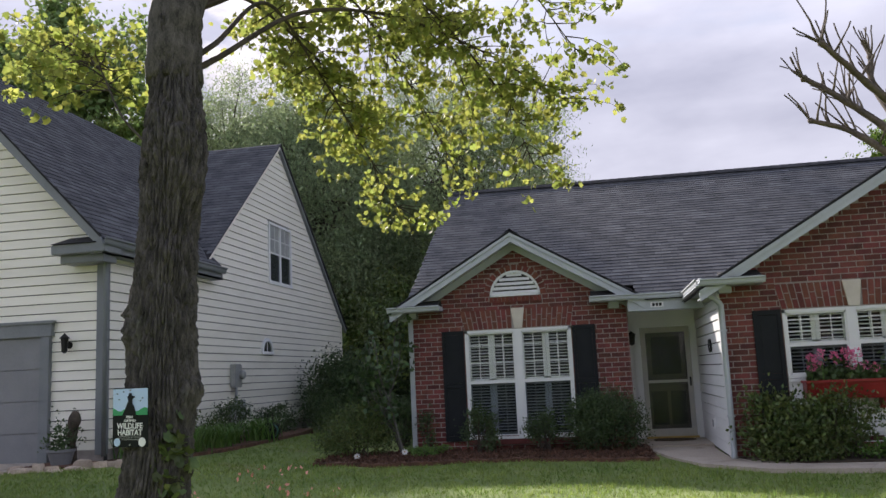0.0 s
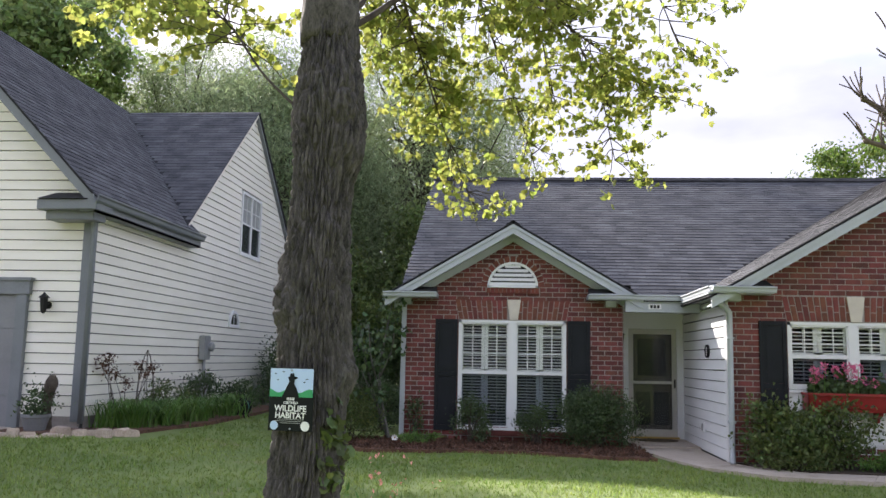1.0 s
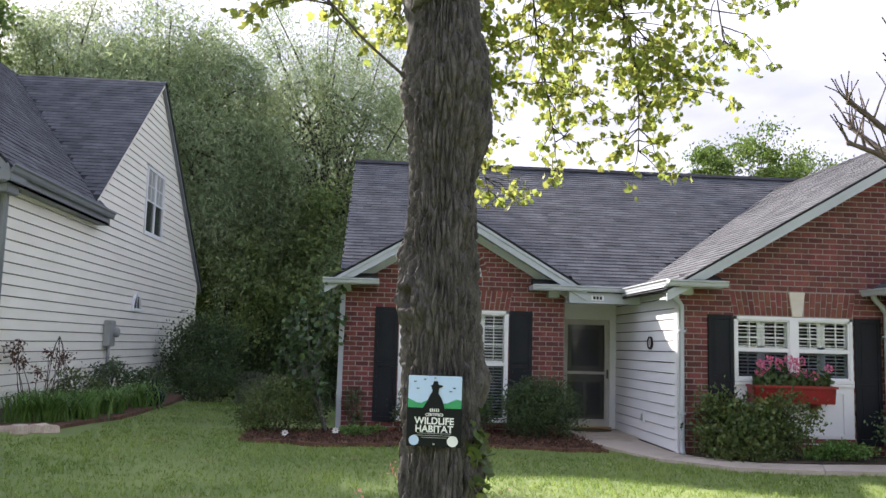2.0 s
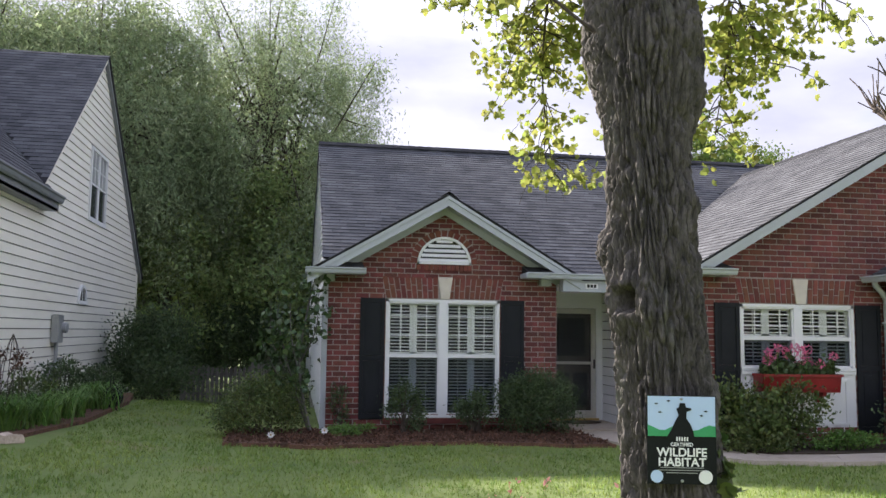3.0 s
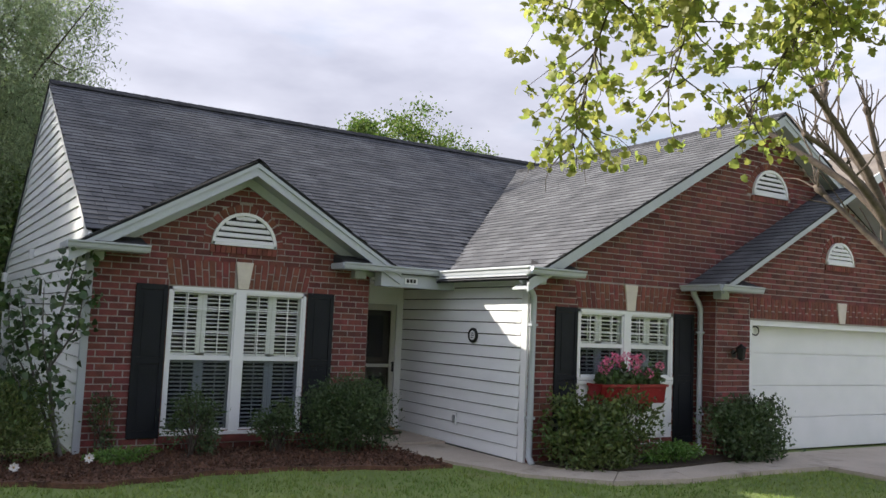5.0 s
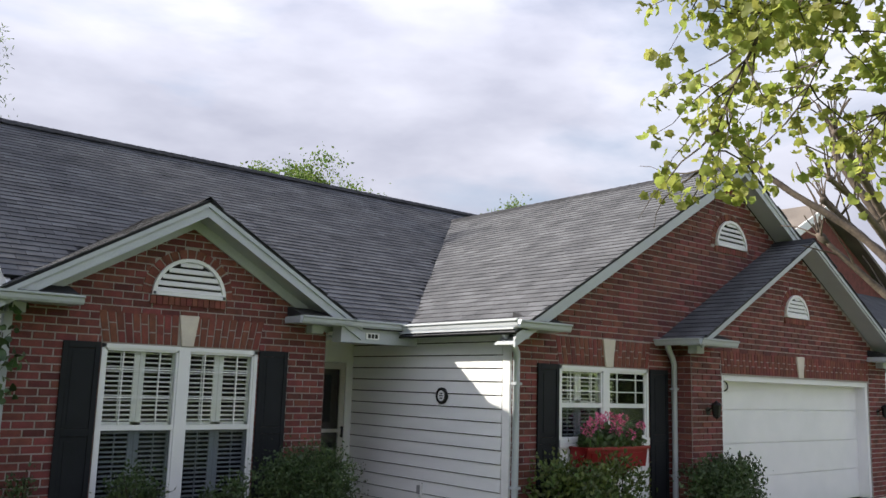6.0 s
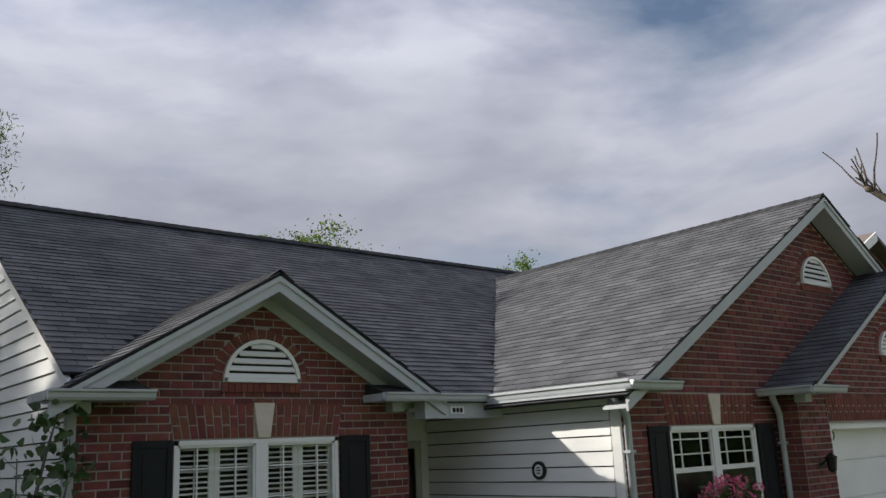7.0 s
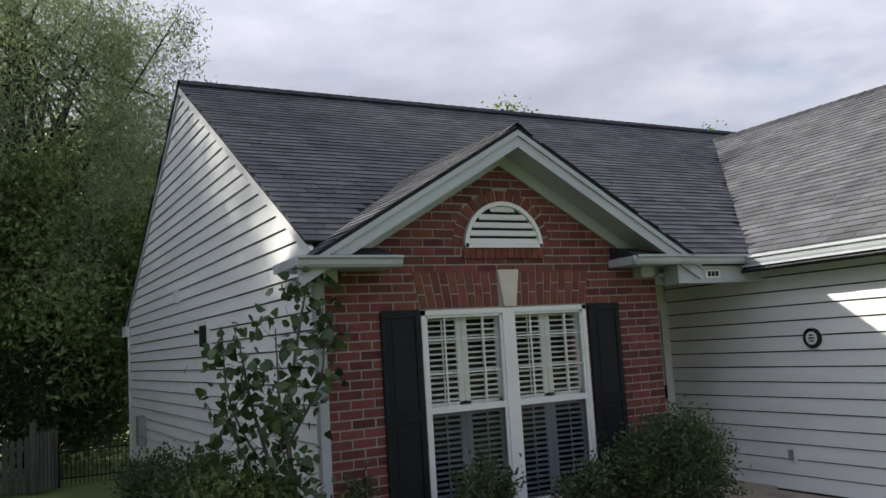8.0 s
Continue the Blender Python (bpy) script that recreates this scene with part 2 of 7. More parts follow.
CAR = mat("car_paint", (0.25, 0.30, 0.36), (0.28, 0.33, 0.39), 0.25, 2, 60, 0.0, metal=0.6)
TEAL = mat("hose_teal", (0.02, 0.10, 0.10), (0.04, 0.16, 0.16), 0.5, 4, 40, 0.1)
RUBBER = mat("tyre_rubber", (0.012, 0.012, 0.012), (0.025, 0.025, 0.025), 0.8)
SIGN_SKY = mat("sign_sky", (0.47, 0.61, 0.85), (0.51, 0.65, 0.88), 0.35, 2, 40, 0.0)
SIGN_GREEN = mat("sign_green", (0.03, 0.28, 0.11), (0.05, 0.36, 0.15), 0.35, 14, 60, 0.0)
SIGN_BLACK = mat("sign_black", (0.008, 0.009, 0.011), (0.013, 0.015, 0.017), 0.4, 2, 60, 0.0, spec=0.15)
SIGN_WHITE = mat("sign_white", (0.80, 0.80, 0.79), (0.86, 0.86, 0.85), 0.35, 2, 60, 0.0)
MAT_FIBRE = mat("doormat_fibre", (0.05, 0.035, 0.02), (0.11, 0.08, 0.045), 0.95, 8, 90, 0.6, 0.006)


# ---- helpers for meshes ----
class Shape:
    """Collects vertices and faces for one mesh."""

    def __init__(self):
        self.v, self.f = [], []

    def poly(self, pts, faces):
        k = len(self.v)
        self.v.extend(tuple(p) for p in pts)
        self.f.extend(tuple(k + i for i in f) for f in faces)
        return self

    def box(self, x0, x1, y0, y1, z0, z1, m=None):
        pts = [Vector((x, y, z)) for z in (z0, z1) for y in (y0, y1) for x in (x0, x1)]
        if m is not None:
            pts = [m @ p for p in pts]
        return self.poly(pts, [(0, 2, 3, 1), (4, 5, 7, 6), (0, 1, 5, 4), (2, 6, 7, 3), (0, 4, 6, 2), (1, 3, 7, 5)])

    def prism(self, outline, d):
        """A flat outline pushed along d."""
        n, d = len(outline), Vector(d)
        pts = [Vector(p) for p in outline]
        self.poly(pts + [p + d for p in pts], [tuple(range(n)), tuple(range(2 * n - 1, n - 1, -1))] + [(i, i + n, (i + 1) % n + n, (i + 1) % n) for i in range(n)])
        return self

    def tube(self, pts, radii, seg=8, rough=0.0, caps=True):
        """A round limb through the points."""
        pts = [Vector(p) for p in pts]
        k, up = len(self.v), None
        for i, p in enumerate(pts):
            d = (pts[min(i + 1, len(pts) - 1)] - pts[max(i - 1, 0)]).normalized()
            if up is None:
                up = d.orthogonal().normalized()
            up = (up - d * up.dot(d)).normalized()
            side = d.cross(up)
            for j in range(seg):
                a = 2 * math.pi * j / seg
                r = radii[i] * (1 + (rough * noise.noise(p * 9 + Vector((math.cos(a), math.sin(a), 0)) * 1.3) if rough else 0))
                self.v.append(tuple(p + (up * math.cos(a) + side * math.sin(a)) * r))
        for i in range(len(pts) - 1):
            for j in range(seg):
                a, b = k + i * seg + j, k + i * seg + (j + 1) % seg
                self.f.append((a, b, b + seg, a + seg))
        if caps:
            self.f.append(tuple(k + j for j in range(seg - 1, -1, -1)))
            e = k + (len(pts) - 1) * seg
            self.f.append(tuple(e + j for j in range(seg)))
        return self

    def lathe(self, profile, centre=(0, 0, 0), axis="z", seg=16, ring=False):
        """profile: (radius, height) pairs turned about the axis."""
        c = Vector(centre)
        k = len(self.v)
        for r, h in profile:
            for j in range(seg):
                a = 2 * math.pi * j / seg
                p = {"z": (r * math.cos(a), r * math.sin(a), h), "y": (r * math.cos(a), h, r * math.sin(a)), "x": (h, r * math.cos(a), r * math.sin(a))}[axis]
                self.v.append(tuple(c + Vector(p)))
        for i in range(len(profile) - 1):
            for j in range(seg):
                a, b = k + i * seg + j, k + i * seg + (j + 1) % seg
                self.f.append((a, b, b + seg, a + seg))
        e = k + (len(profile) - 1) * seg
        if ring:
            self.f.extend((e + j, e + (j + 1) % seg, k + (j + 1) % seg, k + j) for j in range(seg))
            return self
        self.f.append(tuple(k + j for j in range(seg)))
        self.f.append(tuple(e + j for j in range(seg)))
        return self

    def mesh(self, name, material, smooth=False, bevel=0.0):
        me = bpy.data.meshes.new(name)
        me.from_pydata(self.v, [], self.f)
        bm = bmesh.new()
        bm.from_mesh(me)
        bmesh.ops.recalc_face_normals(bm, faces=bm.faces)
        if bevel:
            bmesh.ops.bevel(bm, geom=bm.edges[:], offset=bevel, segments=2, affect="EDGES", clamp_overlap=True)
        bm.to_mesh(me)
        bm.free()
        if smooth:
            me.polygons.foreach_set("use_smooth", [True] * len(me.polygons))
        me.materials.append(material)
        return me


def part(name, shape, material, parent, label="", smooth=False, bevel=0.0):
    """One mesh object under a thing or a part."""
    me = shape if isinstance(shape, bpy.types.Mesh) else shape.mesh(name, material, smooth, bevel)
    ob = new(name, me)
    ob.parent = parent
    if label:
        tagged(ob, label)
    return ob


def thing(name, label, category, at=(0, 0, 0), group="", kind=""):
    ob = new(name)
    ob.location = at
    ob.empty_display_size = 0.1
    return tagged(ob, label, category, group, kind)


def solid(name, shape, material, label, category, kind="", group="", smooth=False, bevel=0.0):
    """A thing that is one mesh."""
    return tagged(new(name, shape.mesh(name, material, smooth, bevel)), label, category, group, kind)


def mesh_np(name, verts, faces, material, smooth=False):
    """A mesh from arrays: verts (n, 3), faces (m, k)."""
    me = bpy.data.meshes.new(name)
    m, k = faces.shape
    me.vertices.add(len(verts))
    me.vertices.foreach_set("co", np.ascontiguousarray(verts, dtype=np.float32).ravel())
    me.loops.add(m * k)
    me.loops.foreach_set("vertex_index", np.ascontiguousarray(faces, dtype=np.int32).ravel())
    me.polygons.add(m)
    me.polygons.foreach_set("loop_start", np.arange(0, m * k, k, dtype=np.int32))
    me.update(calc_edges=True)
    if smooth:
        me.polygons.foreach_set("use_smooth", [True] * m)
    me.materials.append(material)
    return me


# leaf outlines: along y, folded on the midrib
LEAF_OVAL = (np.array([(0, 0, 0), (0.28, 0.4, 0.1), (0, 1, -0.08), (-0.28, 0.4, 0.1)]), np.array([(0, 1, 2), (0, 2, 3)]))
LEAF_BROAD = (np.array([(0, 0, 0), (0.36, 0.18, 0.05), (0.34, 0.55, 0.05), (0, 1, -0.15), (-0.34, 0.55, 0.05), (-0.36, 0.18, 0.05), (0, 0.5, -0.02)]), np.array([(6, 0, 1), (6, 1, 2), (6, 2, 3), (6, 3, 4), (6, 4, 5), (6, 5, 0)]))
LEAF_LONG = (np.array([(0, 0, 0), (0.12, 0.4, 0.05), (0, 1, -0.12), (-0.12, 0.4, 0.05)]), np.array([(0, 1, 2), (0, 2, 3)]))
LEAF_LOBED = (np.array([(0, 0.0, 0), (0.40, -0.02, -0.10), (0.36, 0.22, -0.02), (0.56, 0.48, -0.18), (0.34, 0.58, -0.04), (0.26, 0.82, -0.16), (0, 1.0, -0.34),
                        (-0.26, 0.82, -0.16), (-0.34, 0.58, -0.04), (-0.56, 0.48, -0.18), (-0.36, 0.22, -0.02), (-0.40, -0.02, -0.10), (0, 0.42, 0.04)]),
              np.array([(12, i, i + 1) for i in range(0, 11)] + [(12, 11, 0)]))


def leaves(rng, pos, size, template, droop=0.3, spread=1.0, facing=None):
    """Leaf vertices and faces at the positions, each turned at random."""
    tv, tf = template
    n = len(pos)
    d = rng.normal(size=(n, 3)) * spread
    if facing is not None:
        d = d + facing
    d[:, 2] -= droop
    d /= np.linalg.norm(d, axis=1, keepdims=True) + 1e-9
    r = rng.normal(size=(n, 3))
    r[:, 2] *= 0.6
    s = np.cross(d, r)
    s /= np.linalg.norm(s, axis=1, keepdims=True) + 1e-9
    u = np.cross(s, d)
    sz = (size * rng.uniform(0.6, 1.25, n))[:, None, None]
    v = pos[:, None, :] + sz * (s[:, None, :] * tv[None, :, 0, None] + d[:, None, :] * tv[None, :, 1, None] + u[:, None, :] * tv[None, :, 2, None])
    f = (tf[None] + (np.arange(n) * len(tv))[:, None, None]).reshape(-1, 3)
    return v.reshape(-1, 3), f


def curve_pts(pts, steps=6):
    """A smooth line (Catmull-Rom) through points with radii: rows of (x, y, z, r)."""
    p = np.array(pts, float)
    p = np.vstack([2 * p[0] - p[1], p, 2 * p[-1] - p[-2]])
    out = []
    for i in range(1, len(p) - 2):
        for t in np.linspace(0, 1, steps, endpoint=(i == len(p) - 3)):
            out.append(0.5 * (2 * p[i] + (p[i + 1] - p[i - 1]) * t + (2 * p[i - 1] - 5 * p[i] + 4 * p[i + 1] - p[i + 2]) * t * t
                              + (3 * p[i] - p[i - 1] - 3 * p[i + 1] + p[i + 2]) * t ** 3))
    return np.array(out)


def wander(rng, start, way, length, r0, steps=7, jitter=0.25, lift=0.0):
    """A twig's line with radii, from start along way."""
    p, d = np.array(start, float), np.array(way, float)
    d = d / np.linalg.norm(d)
    rows = [(*p, r0)]
    for i in range(steps):
        d = d + rng.normal(size=3) * jitter
        d[2] += lift
        d /= np.linalg.norm(d)
        p = p + d * length / steps
        rows.append((*p, r0 * (1 - 0.85 * (i + 1) / steps)))
    return np.array(rows)


FALL = 0.62


def ground_z(x, y):
    """Height of the lawn: it climbs a little towards the houses and falls away behind them."""
    b = min(max((y - 18.5) / 8.5, 0.0), 1.0)
    t = min(max((y - 5.0) / 9.0, 0.0), 1.0)
    s = min(max((-4.8 - x) / 3.2, 0.0), 1.0)
    return (0.10 + 0.20 * s * s * (3 - 2 * s)) * t * t * (3 - 2 * t) - FALL * b * b * (3 - 2 * b)


# ---- ground ----
def make_ground():
    xs = np.concatenate([[-900, -400, -160, -80, -45], np.arange(-30, 31, 1.0), [45, 80, 160, 400, 900]])
    ys = np.concatenate([[-900, -400, -160, -80, -40, -20], np.arange(-10, 41, 1.0), [60, 100, 200, 500, 900]])
    v = np.array([(x, y, ground_z(x, y) + (0.012 * noise.noise((x * 0.6, y * 0.6, 0)))) for y in ys for x in xs])
    nx = len(xs)
    f = np.array([(j * nx + i, j * nx + i + 1, (j + 1) * nx + i + 1, (j + 1) * nx + i) for j in range(len(ys) - 1) for i in range(nx - 1)])
    tagged(new("ground", mesh_np("ground", v, f, LAWN, True)), "green lawn with thin dry patches running to the horizon", "lawn", kind="structure")


make_ground()

WALK_L = [(0.30, 15.6), (0.34, 14.6), (0.62, 13.2), (0.95, 12.2), (1.7, 11.45), (2.8, 11.25), (4.2, 11.35), (5.6, 11.3)]
WALK_R = [(1.40, 15.6), (1.40, 14.2), (1.42, 13.05), (1.62, 12.5), (2.25, 11.95), (3.1, 11.9), (4.4, 12.05), (5.6, 12.1)]


def inside_walk(x, y):
    for i in range(len(WALK_L) - 1):
        q = [WALK_L[i], WALK_L[i + 1], WALK_R[i + 1], WALK_R[i]]
        s = [(q[(k + 1) % 4][0] - q[k][0]) * (y - q[k][1]) - (q[(k + 1) % 4][1] - q[k][1]) * (x - q[k][0]) for k in range(4)]
        if all(a <= 0.02 for a in s) or all(a >= -0.02 for a in s):
            return True
    return x > 5.5 and y > 0 and x < 11.5


def bed_edge(x):
    """The front edge of the mulch under the bay window."""
    return 13.20 + 0.22 * math.cos((x + 2.0) * 1.3) + (0.5 if x < -3.6 else 0) * min(1, -3.6 - x) + 0.05 * math.sin(x * 7)


def in_bed(x, y):
    return (-5.0 < x < 0.36 + max(0, 14.4 - y) * 0.2 and y > bed_edge(x)) or (1.4 < x < 5.6 and y > 11.9)


def make_walk():
    for i in range(len(WALK_L) - 1):
        g = 0.006
        q = [Vector((*WALK_L[i], 0)), Vector((*WALK_L[i + 1], 0)), Vector((*WALK_R[i + 1], 0)), Vector((*WALK_R[i], 0))]
        c = sum(q, Vector()) / 4
        q = [p + (c - p).normalized() * g for p in q]
        s = Shape()
        s.prism([(p.x, p.y, 0.02) for p in q], (0, 0, 0.115))
        tagged(new("walkway", s.mesh("slab", CONCRETE)), "tan weathered concrete slab of the curved front walk", "walkway", "slabs of the front walk", "structure")
    s = Shape()
    s.box(0.24, 1.43, 14.72, 16.2, 0.0, 0.165)
    solid("porch_floor", s, CONCRETE, "tan concrete porch floor before the front door", "porch floor", "structure")
    s = Shape()
    for k in range(4):
        s.box(5.62, 8.3, 12.45 - 3.0 * (k + 1) + 0.01, 12.45 - 3.0 * k, -0.05, 0.125)
        s.box(8.32, 11.1, 12.45 - 3.0 * (k + 1) + 0.01, 12.45 - 3.0 * k, -0.05, 0.125)
    solid("driveway", s, CONCRETE, "pale concrete driveway slabs in front of the white garage", "driveway", "structure")
    s = Shape()
    for k in range(3):
        ya, yb = 13.15 - 3.5 * (k + 1) + 0.01, 13.15 - 3.5 * k
        s.prism([(-15.5, ya, -0.1), (-15.5, yb, -0.1), (-15.5, yb, ground_z(-12, yb) + 0.025), (-15.5, ya, ground_z(-12, ya) + 0.025)], (5.95, 0, 0))
    solid("driveway", s, CONCRETE, "pale concrete driveway of the cream house", "driveway", "structure")


make_walk()


def make_beds():
    n = 44
    front = [(-5.0 + 5.45 * i / n, bed_edge(-5.0 + 5.45 * i / n), 0.05) for i in range(n + 1)]
    s = Shape()
    s.prism(front + [(0.26, 14.9, 0.05), (0.2, 15.2, 0.05), (-5.0, 15.2, 0.05)], (0, 0, 0.10))
    solid("mulch_bed", s, MULCH, "dark red-brown bark mulch bed under the bay window", "flower bed", "structure")
    s = Shape()
    s.prism([(1.45, 13.0, 0.05), (1.66, 12.55, 0.05), (2.28, 12.0, 0.05), (3.1, 11.95, 0.05), (4.4, 12.1, 0.05), (5.35, 12.15, 0.05), (5.4, 12.9, 0.05)], (0, 0, 0.095))
    solid("mulch_bed", s, SOIL, "dark planting bed under the flower box", "flower bed", "structure")
    rng = np.random.default_rng(8)
    p = []
    while len(p) < 7600:
        x, y = rng.uniform(-5.0, 0.4), rng.uniform(12.8, 15.0)
        if in_bed(x, y) and y < 14.98:
            p.append((x, y, 0.155 + rng.uniform(0, 0.02)))
    v, f = leaves(rng, np.array(p), 0.05, LEAF_OVAL, 0.0, 1.0)
    ob = new("mulch_chips", mesh_np("mulch_chips", v, f, MULCH))
    tagged(ob, "loose brown bark chips and dead leaves on the bed", "mulch", kind="stuff")


make_beds()

# ---- the brick house ----
BL, BH, MJ = 0.2235, 0.083, 0.010       # brick and course with joint
G0 = 0.06                                # foot of the walls
PITCH = 0.583
house = thing("house", "single-storey red brick house with grey shingle gables", "house", (0, 15, 0))
house.location = (0, 0, 0)
BRICK_MESH = {}


def brick_mesh(length, height, depth=0.03):
    key = (round(length, 2), round(height, 3))
    if key not in BRICK_MESH:
        s = Shape()
        l2, h2, c = key[0] / 2, key[1] / 2, 0.003
        s.poly([(-l2, 0, -h2), (l2, 0, -h2), (l2, 0, h2), (-l2, 0, h2), (-l2 + c, -depth, -h2 + c), (l2 - c, -depth, -h2 + c), (l2 - c, -depth, h2 - c), (-l2 + c, -depth, h2 - c)],
               [(4, 5, 6, 7), (0, 1, 5, 4), (1, 2, 6, 5), (2, 3, 7, 6), (3, 0, 4, 7)])
        BRICK_MESH[key] = s.mesh("brick", BRICK)
    return BRICK_MESH[key]


def cut(spans, a, b):
    out = []
    for p, q in spans:
        if b <= p or a >= q:
            out.append((p, q))
        else:
            if a - p > 0.03:
                out.append((p, a))
            if q - b > 0.03:
                out.append((b, q))
    return out


def lay_bricks(wall, y, span, z0, z1, holes, limit, seed):
    """Courses on a wall that faces -y. span(z): its left and right end; holes(z): gaps. The first `limit` are objects, the rest one mesh."""
    rest, n, rng = Shape(), 0, random.Random(seed)
    for k in range(int((z1 - z0) / BH) + 1):
        z = z0 + (k + 0.5) * BH
        if z > z1:
            break
        spans = [span(z)]
        for a, b in holes(z):
            spans = [t for s in spans for t in cut([s], a, b)]
        for a, b in spans:
            x = math.floor(a / BL) * BL - (BL / 2 if k % 2 else 0)
            while x < b:
                p, q = max(x, a) + MJ / 2, min(x + BL, b) - MJ / 2
                if q - p > 0.02:
                    dy = rng.uniform(-0.0015, 0.0015)
                    if n < limit:
                        me = brick_mesh(q - p, BH - MJ)
                        ob = new("brick", me)
                        ob.parent, ob.location = wall, ((p + q) / 2, y + 0.022 + dy, z)
                    else:
                        h = (BH - MJ) / 2
                        yy, c = y - 0.008 + dy, 0.003
                        rest.poly([(p, y + 0.02, z - h), (q, y + 0.02, z - h), (q, y + 0.02, z + h), (p, y + 0.02, z + h),
                                   (p + c, yy, z - h + c), (q - c, yy, z - h + c), (q - c, yy, z + h - c), (p + c, yy, z + h - c)],
                                  [(4, 5, 6, 7), (0, 1, 5, 4), (1, 2, 6, 5), (2, 3, 7, 6), (3, 0, 4, 7)])
                    n += 1
                x += BL
    if rest.v:
        me = bpy.data.meshes.new("brickwork")
        me.from_pydata(rest.v, [], rest.f)
        me.materials.append(BRICK)
        ob = new("brickwork", me)
        ob.parent = wall
        tagged(ob, kind="stuff")


def soldiers(wall, y, x0, x1, z0, z1, key, splay=0.14):
    """A flat arch of upright bricks, leaning outwards from the keystone."""
    cx = sum(key) / 2
    n = int((x1 - x0) / 0.083)
    s = Shape()
    for i in range(n):
        a, b = x0 + (x1 - x0) * i / n, x0 + (x1 - x0) * (i + 1) / n
        if abs((a + b) / 2 - cx) < (key[1] - key[0]) * 0.29:
            continue
        for (p, q) in ((0.0, 0.62 if i % 2 else 0.38), (0.62 if i % 2 else 0.38, 1.0)):
            za, zb = z0 + (z1 - z0) * p + 0.007, z0 + (z1 - z0) * q - 0.007
            sh = lambda x, z: x + (x - cx) * splay * (z - z0) / (z1 - z0) * 0.55
            pts = [(sh(a + 0.008, za), za), (sh(b - 0.008, za), za), (sh(b - 0.008, zb), zb), (sh(a + 0.008, zb), zb)]
            s.poly([(u, y + 0.02, w) for u, w in pts] + [(u, y - 0.009, w) for u, w in pts], [(4, 5, 6, 7), (0, 1, 5, 4), (1, 2, 6, 5), (2, 3, 7, 6), (3, 0, 4, 7)])
    me = bpy.data.meshes.new("soldier_bricks")
    me.from_pydata(s.v, [], s.f)
    me.materials.append(BRICK_DARK)
    ob = new("soldier_course", me)
    ob.parent = wall
    tagged(ob, "upright bricks over the opening", kind="stuff")
    k = Shape()
    w = (key[1] - key[0]) / 2
    k.prism([(cx - w * 0.58, y - 0.03, z0), (cx + w * 0.58, y - 0.03, z0), (cx + w, y - 0.03, z1), (cx - w, y - 0.03, z1)], (0, 0.06, 0))
    part("keystone", k, STONE, wall, "pale cast stone keystone", bevel=0.004)


def arch_vent(parent, wall, y, cx, z, r, ring=0.115):
    """A half-round louvred vent with a ring of bricks."""
    s = Shape()
    n = 15
    for i in range(n):
        a0, a1 = math.pi * i / n + 0.02, math.pi * (i + 1) / n - 0.02
        pts = [(cx + math.cos(a) * q, z + math.sin(a) * q) for q, a in ((r + 0.01, a0), (r + ring, a0), (r + ring, a1), (r + 0.01, a1))]
        s.poly([(u, y + 0.02, w) for u, w in pts] + [(u, y - 0.012, w) for u, w in pts], [(4, 5, 6, 7), (0, 1, 5, 4), (1, 2, 6, 5), (2, 3, 7, 6), (3, 0, 4, 7)])
    for i in range(13):
        a = cx - r - 0.02 + (2 * r + 0.04) * i / 13
        s.box(a + 0.004, a + (2 * r + 0.04) / 13 - 0.004, y - 0.03, y + 0.02, z - 0.105, z - 0.012)
    me = bpy.data.meshes.new("arch_bricks")
    me.from_pydata(s.v, [], s.f)
    me.materials.append(BRICK_DARK)
    ob = new("arch_bricks", me)
    ob.parent = wall
    tagged(ob, "ring of bricks round the vent", kind="stuff")
    # flat dark disc on the wall stands in for the shade behind the slats
    back = Shape()
    back.prism([(cx + r * math.cos(math.pi * i / 20), y - 0.006, z + r * math.sin(math.pi * i / 20)) for i in range(21)], (0, 0.004, 0))
    vent = part("gable_vent", back, DARK, parent, "half-round white louvred gable vent")
    fr = Shape()
    for i in range(20):
        a0, a1 = math.pi * i / 20, math.pi * (i + 1) / 20
        q = [(cx + math.cos(a) * k, y - 0.05, z + math.sin(a) * k) for k, a in ((r - 0.035, a0), (r + 0.006, a0), (r + 0.006, a1), (r - 0.035, a1))]
        fr.prism(q, (0, 0.043, 0))
    fr.box(cx - r, cx + r, y - 0.05, y - 0.007, z - 0.006, z + 0.035)
    part("frame", fr, WHITE, vent)
    rows = 5
    for i in range(rows):
        za = z + 0.035 + (r - 0.05) * i / rows
        w = math.sqrt(max(0.0, (r - 0.03) ** 2 - (za + 0.04 - z) ** 2))
        if w < 0.05:
            continue
        sl = Shape()
        sl.prism([(cx - w, y - 0.040, za - 0.006), (cx - w, y - 0.046, za + 0.006), (cx - w, y - 0.016, za + 0.052), (cx - w, y - 0.008, za + 0.044)], (2 * w, 0, 0))
        part("slat", sl, WHITE, vent)


def wall_core(name, y, thick, rects, material=MORTAR, label="", polys=()):
    """The solid wall behind the bricks: boxes round the openings, and gable outlines."""
    s = Shape()
    for x0, x1, z0, z1 in rects:
        s.box(x0, x1, y, y + thick, z0, z1)
    for pts in polys:
        s.prism([(x, y, z) for x, z in pts], (0, thick, 0))
    return part(name, s, material, house, label)


# bay: front wall at y = 15
BAY_Y, BX0, BX1 = 15.0, -3.575, 0.20
WIN = (-2.635, -0.766, 0.33, 2.215)
apex_x, apex_z = -1.70, 3.90


def bay_span(z):
    lim = (apex_z - 0.20 - z) / PITCH
    return max(BX0, apex_x - lim), min(BX1, apex_x + lim)


